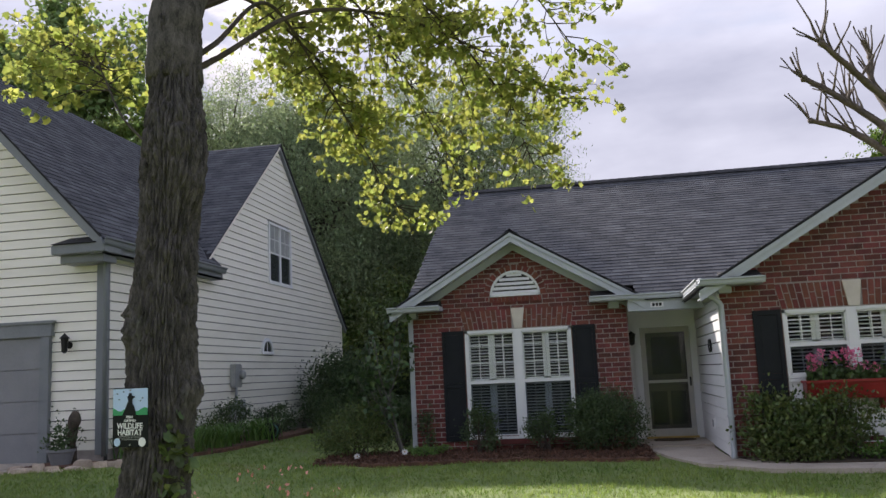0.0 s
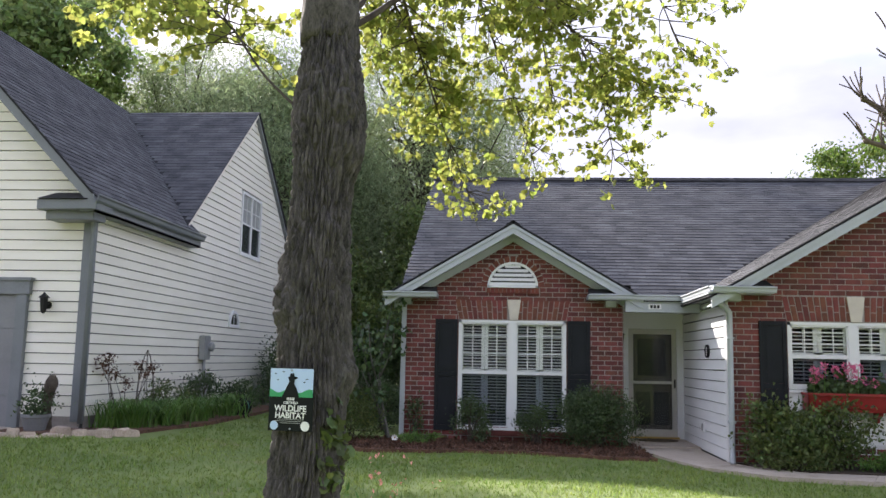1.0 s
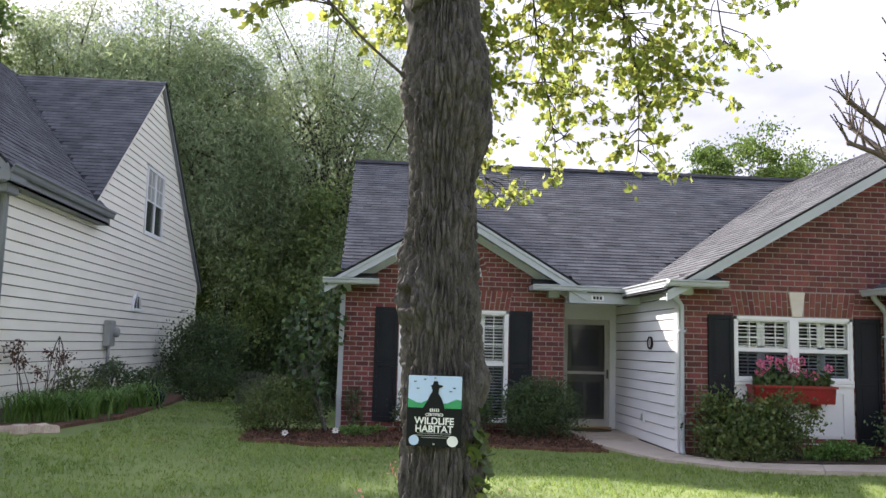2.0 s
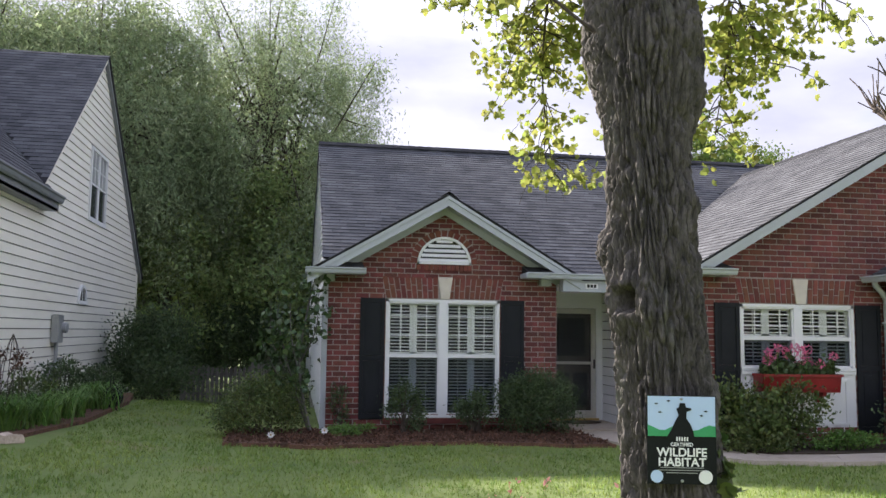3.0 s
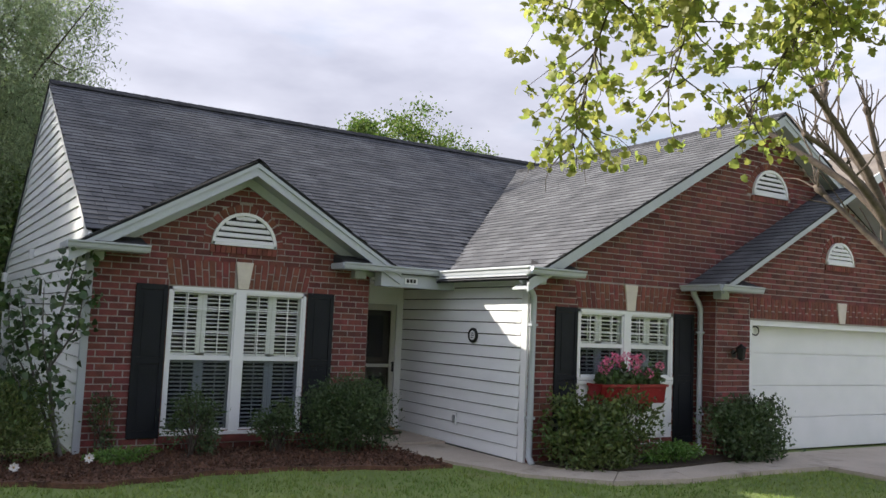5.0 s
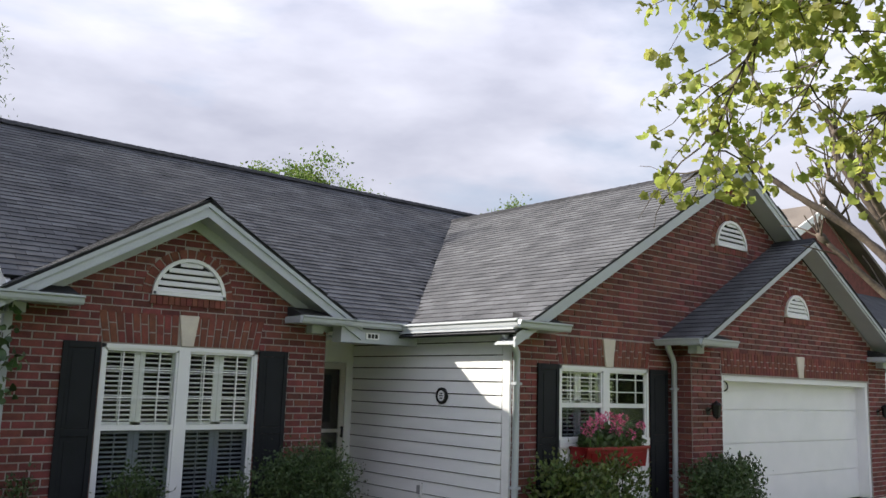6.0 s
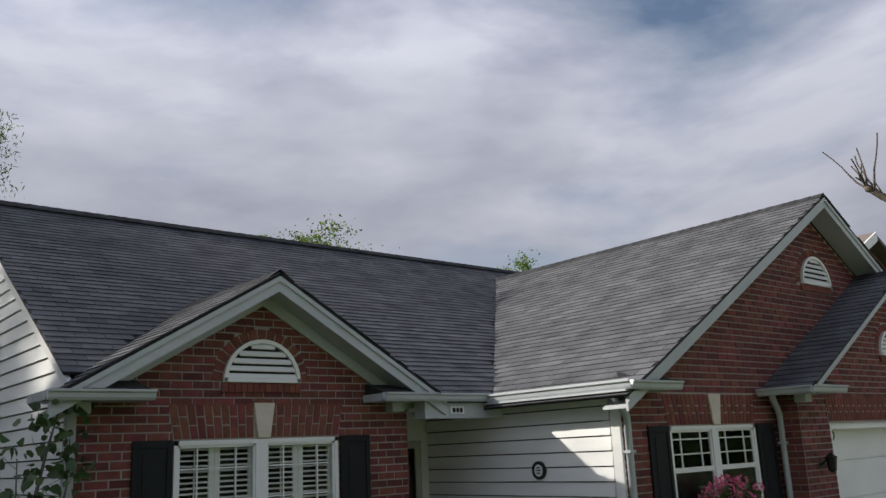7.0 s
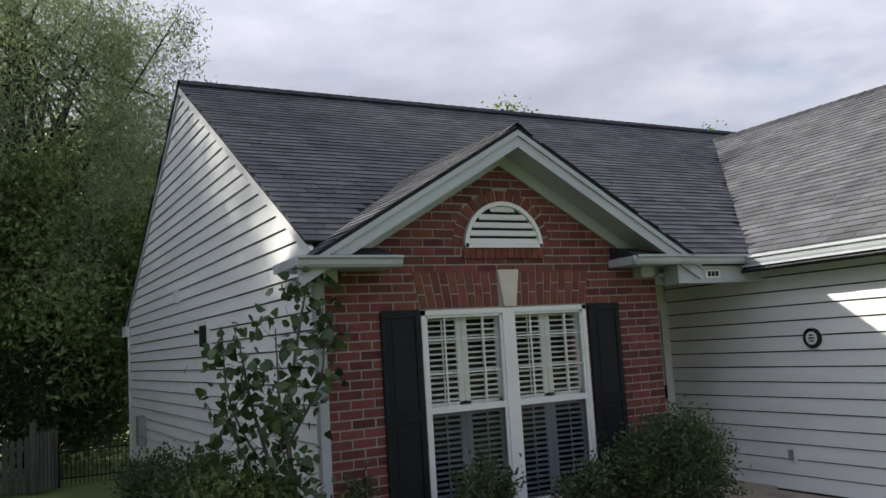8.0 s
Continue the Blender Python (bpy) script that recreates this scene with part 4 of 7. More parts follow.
def downspout(x, y, z1, bend, y_wall):
    """A corrugated pipe with its elbow at the eave and a kick at the foot."""
    s = Shape()
    bx, by = bend
    pts = [(x + bx, y + by, z1 + 0.02), (x + bx, y + by, z1 - 0.07), (x + bx * 0.75, y + by * 0.75, z1 - 0.13), (x + bx * 0.25, y + by * 0.25, z1 - 0.22), (x, y, z1 - 0.3)]
    rows = curve_pts([(*p, 0.04) for p in pts], 4)
    s.tube([r[:3] for r in rows] + [(x, y, 0.35), (x, y, 0.22), (x + (-0.02 if bx else 0), y - 0.10, 0.15)], [0.042] * (len(rows) + 3), 8)
    d = part("downspout", s, TRIM, house, "grey-white metal downspout", smooth=True)
    for z in (0.7, 1.9):
        part("strap", Shape().box(x - 0.05, x + 0.05, y - 0.048, y + 0.045, z, z + 0.03), TRIM, d)


downspout(1.46, 12.76, 2.58, (-0.26, -0.05), WY)
downspout(4.60, 12.74, 2.56, (-0.22, -0.06), WY)
downspout(11.05, 12.44, 2.56, (0.1, -0.1), GY)


# windows
def blind_panel(blind, x0, x1, z0, z1, y):
    """One shutter panel: stiles, rails, tilted slats and the tilt rod."""
    st = 0.058
    s = Shape().box(x0, x0 + st, y, y + 0.025, z0, z1).box(x1 - st, x1, y, y + 0.025, z0, z1).box(x0, x1, y, y + 0.025, z1 - 0.045, z1).box(x0, x1, y, y + 0.025, z0, z0 + 0.05)
    s.box((x0 + x1) / 2 - 0.006, (x0 + x1) / 2 + 0.006, y - 0.02, y - 0.008, z0 + 0.06, z1 - 0.06)
    part("shutter_frame", s, BLIND, blind)
    n = int((z1 - z0 - 0.1) / 0.048)
    me = None
    for i in range(n):
        z = z0 + 0.075 + (z1 - z0 - 0.13) * i / max(1, n - 1)
        if me is None:
            w = Shape()
            w.prism([(x0 + st, -0.020, -0.011), (x0 + st, 0.002, -0.003), (x0 + st, 0.020, 0.008), (x0 + st, -0.002, 0.004)], (x1 - x0 - 2 * st, 0, 0))
            me = w.mesh("slat", BLIND)
        o = new("slat", me)
        o.parent, o.location = blind, (0, y + 0.012, z)


def sash_window(win, y, group_x, z0, z1, zr, grid=True):
    """Two double-hung units side by side in one white frame."""
    x0, x1 = win
    mid = (x0 + x1) / 2
    f = 0.045
    fr = Shape()
    fr.box(x0, x0 + f, y, y + 0.10, z0, z1).box(x1 - f, x1, y, y + 0.10, z0, z1).box(x0, x1, y, y + 0.10, z1 - f, z1).box(x0 - 0.0, x1, y - 0.02, y + 0.10, z0, z0 + f)
    fr.box(mid - 0.065, mid + 0.065, y - 0.006, y + 0.10, z0 + f, z1 - f)
    w = part("window", fr, WHITE, house, "white double-hung window pair with plantation shutters inside")
    blind = thing("window_shutters", "white plantation shutters with tilted slats inside the window", "blinds")
    for a, b in ((x0 + f, mid - 0.065), (mid + 0.065, x1 - f)):
        sa = Shape()
        sa.box(a, b, y + 0.012, y + 0.055, zr - 0.028, zr + 0.028)
        sa.box(a, a + 0.022, y + 0.015, y + 0.05, z0 + f, z1 - f).box(b - 0.022, b, y + 0.015, y + 0.05, z0 + f, z1 - f)
        sa.box(a, b, y + 0.015, y + 0.05, z1 - f - 0.025, z1 - f).box(a, b, y + 0.015, y + 0.05, z0 + f, z0 + f + 0.03)
        part("sash", sa, WHITE, w)
        m = Shape()
        xm = (a + b) / 2
        for i in (0.25, 0.75):
            x = a + (b - a) * i
            m.box(x - 0.007, x + 0.007, y + 0.028, y + 0.042, zr + 0.03, z1 - f - 0.025)
        for i in (0.36, 0.70):
            z = zr + (z1 - zr) * i
            m.box(a + 0.02, b - 0.02, y + 0.029, y + 0.041, z - 0.007, z + 0.007)
        part("muntins", m, WHITE, w)
        g = part("pane", Shape().box(a + 0.022, b - 0.022, y + 0.034, y + 0.037, zr + 0.028, z1 - f - 0.025), GLASS, w)
        g.visible_shadow = False
        g = part("pane", Shape().box(a + 0.022, b - 0.022, y + 0.034, y + 0.037, z0 + f + 0.03, zr - 0.028), SCREEN, w, "pane behind a grey insect screen")
        g.visible_shadow = False
        for p, q in ((a - 0.02, xm - 0.002), (xm + 0.002, b + 0.02)):
            blind_panel(blind, p, q, zr + 0.01, z1 - 0.03, y + 0.088)
            blind_panel(blind, p, q, z0 + 0.03, zr - 0.0, y + 0.088)
    return w


sash_window((WIN[0], WIN[1]), BAY_Y - 0.012, None, WIN[2], WIN[3], 1.31)
sash_window((WINR[0], WINR[1]), WY - 0.012, None, 1.20, WINR[3], 1.67)
part("brick_sill", Shape().box(WIN[0] - 0.02, WIN[1] + 0.02, BAY_Y - 0.05, BAY_Y + 0.02, WIN[2] - 0.09, WIN[2] - 0.004), BRICK_DARK, house)
# white panelled apron below the wing's window
ap = part("apron_panel", Shape().box(WINR[0], WINR[1], WY - 0.005, WY + 0.03, 0.30, 1.195), WHITE, house, "white panelled board below the window")
for x0, x1 in ((2.42, 3.12), (3.28, 3.98)):
    part("moulding", Shape().box(x0, x1, WY - 0.022, WY - 0.005, 1.04, 1.07).box(x0, x1, WY - 0.022, WY - 0.005, 0.42, 0.45).box(x0, x0 + 0.03, WY - 0.022, WY - 0.005, 0.45, 1.04).box(x1 - 0.03, x1, WY - 0.022, WY - 0.005, 0.45, 1.04), WHITE, ap)
part("moulding", Shape().box(WINR[0], WINR[1], WY - 0.03, WY - 0.005, 1.15, 1.195), WHITE, ap)
# rooms behind the glass
part("room", Shape().box(-3.4, 0.0, 18.0, 18.1, 0.1, 2.55).box(-3.4, 0.0, 15.3, 18.0, 0.1, 0.15).box(-3.45, -3.4, 15.3, 18.0, 0.1, 2.55).box(-0.05, 0.0, 15.3, 18.0, 0.1, 2.55).box(-3.4, 0, 15.3, 18.0, 2.5, 2.55), ROOM, house)
part("room", Shape().box(1.7, 4.5, 16.0, 16.1, 0.1, 2.55).box(1.7, 4.5, 13.1, 16.0, 0.1, 0.15).box(1.66, 1.7, 13.1, 16.0, 0.1, 2.55).box(4.5, 4.55, 13.1, 16.0, 0.1, 2.55).box(1.7, 4.5, 13.1, 16.0, 2.5, 2.55), ROOM, house)


def shutter(x0, x1, z0, z1, y):
    """A raised-panel house shutter."""
    s = Shape()
    f = 0.055
    zm = (z0 + z1) / 2 - 0.04
    s.box(x0, x0 + f, y - 0.035, y - 0.008, z0, z1).box(x1 - f, x1, y - 0.035, y - 0.008, z0, z1)
    for a, b in ((z0, z0 + 0.09), (zm, zm + 0.08), (z1 - 0.07, z1)):
        s.box(x0 + f, x1 - f, y - 0.035, y - 0.008, a, b)
    sh = part("shutter", s, SHUTTER, house, "black raised-panel window shutter", bevel=0.003)
    for a, b in ((z0 + 0.09, zm), (zm + 0.08, z1 - 0.07)):
        part("panel", Shape().box(x0 + f + 0.002, x1 - f - 0.002, y - 0.026, y - 0.01, a + 0.002, b - 0.002).box(x0 + f + 0.045, x1 - f - 0.045, y - 0.033, y - 0.02, a + 0.05, b - 0.05), SHUTTER, sh, bevel=0.003)


shutter(-3.045, -2.655, 0.31, 2.225, BAY_Y)
shutter(-0.748, -0.355, 0.31, 2.225, BAY_Y)
shutter(1.885, 2.27, 0.30, 2.175, WY)
shutter(4.14, 4.55, 0.30, 2.175, WY)

# front door with its storm door
dw = part("front_door", Shape().box(0.43, 1.33, 16.27, 16.31, 0.17, 2.16), DOOR, house, "dark front door behind a glazed storm door")
part("door_frame", Shape().box(0.32, 0.44, 16.16, 16.30, 0.16, 2.26).box(1.32, 1.44, 16.16, 16.30, 0.16, 2.26).box(0.44, 1.32, 16.16, 16.30, 2.16, 2.26), WHITE, dw)
part("storm_frame", Shape().box(0.445, 0.53, 16.175, 16.205, 0.19, 2.155).box(1.23, 1.315, 16.175, 16.205, 0.19, 2.155).box(0.53, 1.23, 16.175, 16.205, 2.06, 2.155).box(0.53, 1.23, 16.175, 16.205, 0.19, 0.33).box(0.53, 1.23, 16.175, 16.205, 1.15, 1.20), STORM, dw, "taupe storm door frame")
gp = part("pane", Shape().box(0.53, 1.23, 16.188, 16.192, 0.33, 2.06), GLASS, dw)
gp.visible_shadow = False
part("handle", Shape().box(1.255, 1.285, 16.12, 16.14, 1.08, 1.24).box(1.262, 1.278, 16.13, 16.176, 1.09, 1.11).box(1.262, 1.278, 16.13, 16.176, 1.21, 1.23), IRON, dw, "black pull handle", bevel=0.003)
part("threshold", Shape().box(0.42, 1.34, 16.08, 16.20, 0.168, 0.20), BRASS, dw, "worn brass threshold")
part("door_panel", Shape().box(0.58, 0.85, 16.255, 16.275, 0.4, 1.0).box(0.91, 1.18, 16.255, 16.275, 0.4, 1.0).box(0.62, 1.14, 16.255, 16.275, 1.3, 1.98), SHUTTER, dw, bevel=0.006)

# garage door of raised panels
gd = part("garage_door", Shape().box(GD[0], GD[1], 12.72, 12.76, GD[2], GD[3]), WHITE, house, "white sectional garage door")
for k in range(4):
    z0 = GD[2] + 0.505 * k + 0.006
    part("section", Shape().box(GD[0] + 0.004, GD[1] - 0.004, 12.700, 12.722, z0, z0 + 0.495), WHITE, gd, bevel=0.005)
part("garage_trim", Shape().box(GD[0] - 0.0, GD[0] + 0.09, 12.52, 12.72, 0.12, 2.14).box(GD[1] - 0.09, GD[1], 12.52, 12.72, 0.12, 2.14).box(GD[0] + 0.09, GD[1] - 0.09, 12.52, 12.72, 2.06, 2.14), WHITE, house, bevel=0.003)
part("handle", Shape().box(6.15, 6.19, 12.66, 12.70, 0.85, 0.93), IRON, gd)


# ---- the cream house next door ----
neighbour = thing("house", "cream lap-sided two-storey house with slate-grey trim", "house")
NX, NY0, NY1 = -8.50, 13.0, 26.5
NEAVE, NRX, NRZ = 3.98, -12.0, 7.88
CGY, CGZ, CGP = 21.17, 7.82, 0.84
NSL = (NRZ - NEAVE) / (-8.24 - NRX)
nb = 0.18
core = Shape()
core.prism([(NX - 0.2, NY0 + 0.2, nb), (NX - 0.2, NY1, nb), (NX - 0.2, NY1, 3.25), (NX - 0.2, CGY, 7.70), (NX - 0.2, 16.72, 3.95), (NX - 0.2, NY0 + 0.2, 3.95)], (0.188, 0, 0))
n_side = part("siding_wall", core, LAP_SHADE, neighbour, "cream lap siding side wall with a steep gable")


def n_outline(z):
    if z < 3.3:
        return NY0 + 0.2, NY1
    r = CGY + (7.72 - z) / CGP
    if z < 3.95:
        return NY0 + 0.2, min(NY1, r)
    return CGY - (7.72 - z) / CGP, min(NY1, r)


lap_boards(n_side, n_outline, "x", NX, 1, 0.50, 7.6, 0.166, SIDING_CREAM, holes=[(20.42, 22.02, 3.98, 5.60)])
front = Shape()
front.prism([(NX, NY0 + 0.2, nb), (NX, NY0 + 0.2, 3.95), (NRX, NY0 + 0.2, 7.75), (-15.5, NY0 + 0.2, 3.95), (-15.5, NY0 + 0.2, nb)], (0, 0.1, 0))
front.v = [(x, y + 0.012, z) for x, y, z in front.v]
n_front = part("siding_wall", front, LAP_SHADE, neighbour, "cream lap siding front gable")


def n_front_outline(z):
    if z < 3.95:
        return -15.5, NX
    lim = (7.78 - z) / NSL
    return NRX - lim, min(NX, NRX + lim)


lap_boards(n_front, n_front_outline, "y", NY0 + 0.2, -1, 0.50, 7.6, 0.166, SIDING_CREAM, holes=[(-14.6, -9.50, 0.0, 2.67)])
part("foundation", Shape().box(NX - 0.15, NX - 0.002, NY0 + 0.21, NY1, -0.6, 0.497).box(-9.5, NX - 0.012, NY0 + 0.18, NY0 + 0.22, 0.1, 0.5), MORTAR, neighbour, "grey parged foundation")
part("back_wall", Shape().box(-15.5, NX - 0.2, NY1 - 0.15, NY1, -0.6, 3.9), SIDING_CREAM, neighbour)
part("corner_board", Shape().box(NX - 0.13, NX + 0.035, NY0 + 0.14, NY0 + 0.28, 0.42, 3.80), N_TRIM, neighbour, "slate-grey corner board", bevel=0.004)
part("corner_board", Shape().box(NX - 0.1, NX + 0.03, NY1 - 0.08, NY1 + 0.03, 0.42, 3.25), SIDING_CREAM, neighbour, bevel=0.004)


def n_slope(name, origin, along, up, length, run, keep=lambda p: True, tab=0.305, expo=0.142):
    r = roof_slope(name, origin, along, up, length, run, keep, 0, "dark grey shingle roof", SHINGLE, tab, expo)
    r.parent = neighbour


def n_front_z(x):
    return NRZ - NSL * abs(x - NRX)


def n_cross_z(y):
    return CGZ - CGP * abs(y - CGY)


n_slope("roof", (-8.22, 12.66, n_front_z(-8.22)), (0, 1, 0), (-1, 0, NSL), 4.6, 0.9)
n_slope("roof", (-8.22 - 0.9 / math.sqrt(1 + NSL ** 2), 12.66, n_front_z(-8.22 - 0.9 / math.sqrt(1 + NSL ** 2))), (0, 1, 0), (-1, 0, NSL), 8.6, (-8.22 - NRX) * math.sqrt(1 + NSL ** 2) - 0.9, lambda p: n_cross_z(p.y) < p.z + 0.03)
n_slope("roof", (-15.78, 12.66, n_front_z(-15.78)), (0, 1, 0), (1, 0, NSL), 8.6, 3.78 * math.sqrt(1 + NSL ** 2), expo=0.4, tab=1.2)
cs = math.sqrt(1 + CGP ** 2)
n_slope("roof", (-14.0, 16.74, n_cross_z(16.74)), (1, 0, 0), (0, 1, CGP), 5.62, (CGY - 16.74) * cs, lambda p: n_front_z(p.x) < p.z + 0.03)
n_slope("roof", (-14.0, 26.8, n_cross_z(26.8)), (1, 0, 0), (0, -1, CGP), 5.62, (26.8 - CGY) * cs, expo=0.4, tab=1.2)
for y_end in (16.8, 26.78):
    s = Shape()
    ze = n_cross_z(y_end)
    s.prism([(-8.40, CGY, CGZ - 0.03), (-8.40, y_end, ze - 0.03), (-8.40, y_end, ze - 0.15), (-8.40, CGY, CGZ - 0.15)], (-0.09, 0, 0))
    part("rake_board", s, SIDING_CREAM if y_end < 20 else N_TRIM, neighbour)
for x_end in (-8.24, -15.76):
    s = Shape()
    ze = n_front_z(x_end)
    s.prism([(NRX, 12.68, NRZ - 0.04), (x_end, 12.68, ze - 0.04), (x_end, 12.68, ze - 0.24), (NRX, 12.68, NRZ - 0.24)], (0, 0.03, 0))
    s.prism([(NRX, 12.70, NRZ - 0.22), (x_end, 12.70, ze - 0.22), (x_end, 13.2, ze - 0.22), (NRX, 13.2, NRZ - 0.22)], (0, 0, 0.02))
    part("rake_board", s, N_TRIM, neighbour, "slate-grey rake board")
gutter((-8.26, 12.62, 3.98), (-8.26, 17.25, 3.98), (1, 0, 0), neighbour, N_TRIM, 0.13)
part("soffit", Shape().box(-8.5, -8.24, 12.7, 17.22, 3.72, 3.76).box(-8.27, -8.24, 12.7, 17.22, 3.72, 3.96), N_TRIM, neighbour)
part("eave_return", Shape().box(-9.18, -8.2, 12.66, 13.2, 3.74, 3.90).box(-9.1, -8.3, 12.8, 13.2, 3.60, 3.74), N_TRIM, neighbour, bevel=0.01)
part("return_roof", Shape().prism([(-9.16, 12.62, 3.905), (-9.16, 13.18, 3.905), (-9.16, 13.18, 4.10)], (0.8, 0, 0)), DECK, neighbour)
s = Shape().tube([(-8.35, 12.95, 3.9), (-8.38, 12.98, 3.75), (-8.44, 13.08, 3.6), (-8.44, 13.1, 3.4), (-8.44, 13.1, 0.4)], [0.04] * 5, 8)
part("downspout", s, N_TRIM, neighbour, smooth=True)

# its windows
def n_window(y0, y1, z0, z1):
    x = NX
    w = part("window", Shape().box(x, x + 0.05, y0 - 0.07, y0, z0 - 0.07, z1 + 0.07).box(x, x + 0.05, y1, y1 + 0.07, z0 - 0.07, z1 + 0.07).box(x, x + 0.05, y0, y1, z1, z1 + 0.07).box(x, x + 0.06, y0 - 0.09, y1 + 0.09, z0 - 0.09, z0).box(x, x + 0.045, (y0 + y1) / 2 - 0.04, (y0 + y1) / 2 + 0.04, z0, z1).box(x, x + 0.04, y0, y1, (z0 + z1) / 2 - 0.02, (z0 + z1) / 2 + 0.02), WHITE, neighbour, "white twin window on the gable")
    zm = (z0 + z1) / 2
    part("pane", Shape().box(x + 0.01, x + 0.014, y0, y1, z0, zm), PANE, w, "grey lower pane")
    part("pane", Shape().box(x + 0.01, x + 0.014, y0, y1, zm, z1), METAL, w, "pane with a pale blind behind")
    m = Shape()
    for k in (0.25, 0.75):
        m.box(x + 0.02, x + 0.03, y0 + (y1 - y0) * k - 0.008, y0 + (y1 - y0) * k + 0.008, zm, z1)
    m.box(x + 0.02, x + 0.03, y0, y1, (zm + z1) / 2 - 0.008, (zm + z1) / 2 + 0.008)
    part("muntins", m, WHITE, w)


n_window(20.50, 21.95, 4.06, 5.52)
aw = Shape()
cy, cz, rr = 20.22, 2.24, 0.27
for i in range(14):
    a0, a1 = math.pi * i / 14, math.pi * (i + 1) / 14
    aw.prism([(NX + 0.02, cy + math.cos(a) * k, cz + math.sin(a) * k) for k, a in ((rr, a0), (rr + 0.07, a0), (rr + 0.07, a1), (rr, a1))], (0.05, 0, 0))
aw.box(NX + 0.02, NX + 0.08, cy - rr - 0.1, cy + rr + 0.1, cz - 0.07, cz)
an = part("window", aw, WHITE, neighbour, "small half-round window with a white frame")
part("pane", Shape().prism([(NX + 0.03, cy + rr * math.cos(math.pi * i / 10), cz + rr * math.sin(math.pi * i / 10)) for i in range(11)], (0.005, 0, 0)), PANE, an)
part("muntin", Shape().box(NX + 0.04, NX + 0.05, cy - 0.012, cy + 0.012, cz, cz + rr), WHITE, an)
fw = part("window", Shape().box(-11.1, -10.98, 13.11, 13.19, 3.72, 6.12).box(-12.9, -12.78, 13.11, 13.19, 3.72, 6.12).box(-12.9, -10.98, 13.11, 13.19, 3.72, 3.86).box(-13.0, -10.9, 13.06, 13.19, 6.02, 6.14), N_TRIM, neighbour, "front window framed in slate grey")
part("sash", Shape().box(-12.78, -11.1, 13.125, 13.165, 4.88, 4.96).box(-11.18, -11.1, 13.125, 13.165, 3.86, 6.02).box(-12.78, -12.7, 13.125, 13.165, 3.86, 6.02).box(-12.0, -11.9, 13.125, 13.165, 3.86, 6.02), WHITE, fw)
part("pane", Shape().box(-12.78, -11.1, 13.145, 13.149, 3.86, 6.02), METAL, fw, "pane with a pale blind behind")
fw.location.x = -0.27
# garage
ng = part("garage_door", Shape().box(-14.6, -9.64, 13.168, 13.199, 0.2, 2.42), N_GARAGE, neighbour, "slate-blue sectional garage door")
for k in range(4):
    part("section", Shape().box(-14.58, -9.66, 13.146, 13.17, 0.27 + 0.535 * k, 0.27 + 0.535 * k + 0.525), N_GARAGE, ng, bevel=0.005)
part("garage_trim", Shape().box(-9.66, -9.48, 13.10, 13.199, 0.25, 2.42).box(-14.7, -9.44, 13.09, 13.199, 2.42, 2.66).box(-14.75, -9.40, 13.06, 13.199, 2.64, 2.69), N_TRIM, neighbour, bevel=0.005)


def wall_lantern(at, face, height, label):
    """A small iron wall lantern with a glass body."""
    x, y, z = at
    lamp = thing("wall_lantern", label, "wall light")
    part("back_plate", Shape().lathe([(0.001, 0), (0.06, 0.002), (0.06, 0.02), (0.001, 0.022)], (x, y, z), "y" if face[1] else "x", 12), IRON, lamp)
    c = Vector(at) + Vector(face) * 0.13
    part("arm", Shape().tube([Vector(at), Vector(at) + Vector(face) * 0.07 + Vector((0, 0, 0.06)), c + Vector((0, 0, height * 0.55))], [0.012] * 3, 6), IRON, lamp)
    part("cap", Shape().lathe([(0.001, height * 0.62), (0.02, height * 0.55), (0.085, height * 0.36), (0.085, height * 0.33), (0.001, height * 0.33)], c, "z", 8), IRON, lamp)
    part("glass_body", Shape().lathe([(0.001, -height * 0.3), (0.05, -height * 0.3), (0.07, height * 0.33), (0.001, height * 0.33)], c, "z", 6), IRON, lamp, "dark glass body")
    part("base", Shape().lathe([(0.001, -height * 0.42), (0.02, -height * 0.38), (0.055, -height * 0.3), (0.001, -height * 0.29)], c, "z", 8), IRON, lamp)


wall_lantern((-9.15, 13.17, 2.25), (0, -1, 0), 0.34, "dark wall lantern on cream siding")
wall_lantern((5.05, GY - 0.012, 1.62), (0, -1, 0), 0.25, "black wall lantern beside the white garage")
wall_lantern((10.55, GY - 0.012, 1.62), (0, -1, 0), 0.25, "black wall lantern beside the white garage")
wall_lantern((0.28, 16.15, 1.95), (0, -1, 0), 0.26, "black lantern beside the front door")

mt = thing("electric_meter", "grey electric meter and conduit on cream siding", "utility meter")
part("meter_box", Shape().box(NX + 0.028, NX + 0.16, 18.05, 18.42, 1.40, 1.92), METAL, mt, bevel=0.015)
part("meter_dial", Shape().lathe([(0.001, 0), (0.10, 0.0), (0.10, 0.07), (0.07, 0.09), (0.001, 0.09)], (NX + 0.16, 18.36, 1.68), "x", 16), METAL, mt, "round glass meter", smooth=False)
part("conduit", Shape().tube([(NX + 0.09, 18.24, 1.42), (NX + 0.09, 18.24, 0.95)], [0.035, 0.035], 8), METAL, mt, smooth=True)
part("lower_box", Shape().box(NX + 0.028, NX + 0.17, 17.95, 18.3, 0.5, 1.05), METAL, mt, bevel=0.015)
part("lower_box", Shape().box(NX + 0.028, NX + 0.15, 18.4, 18.62, 0.72, 1.12), METAL, mt, bevel=0.015)
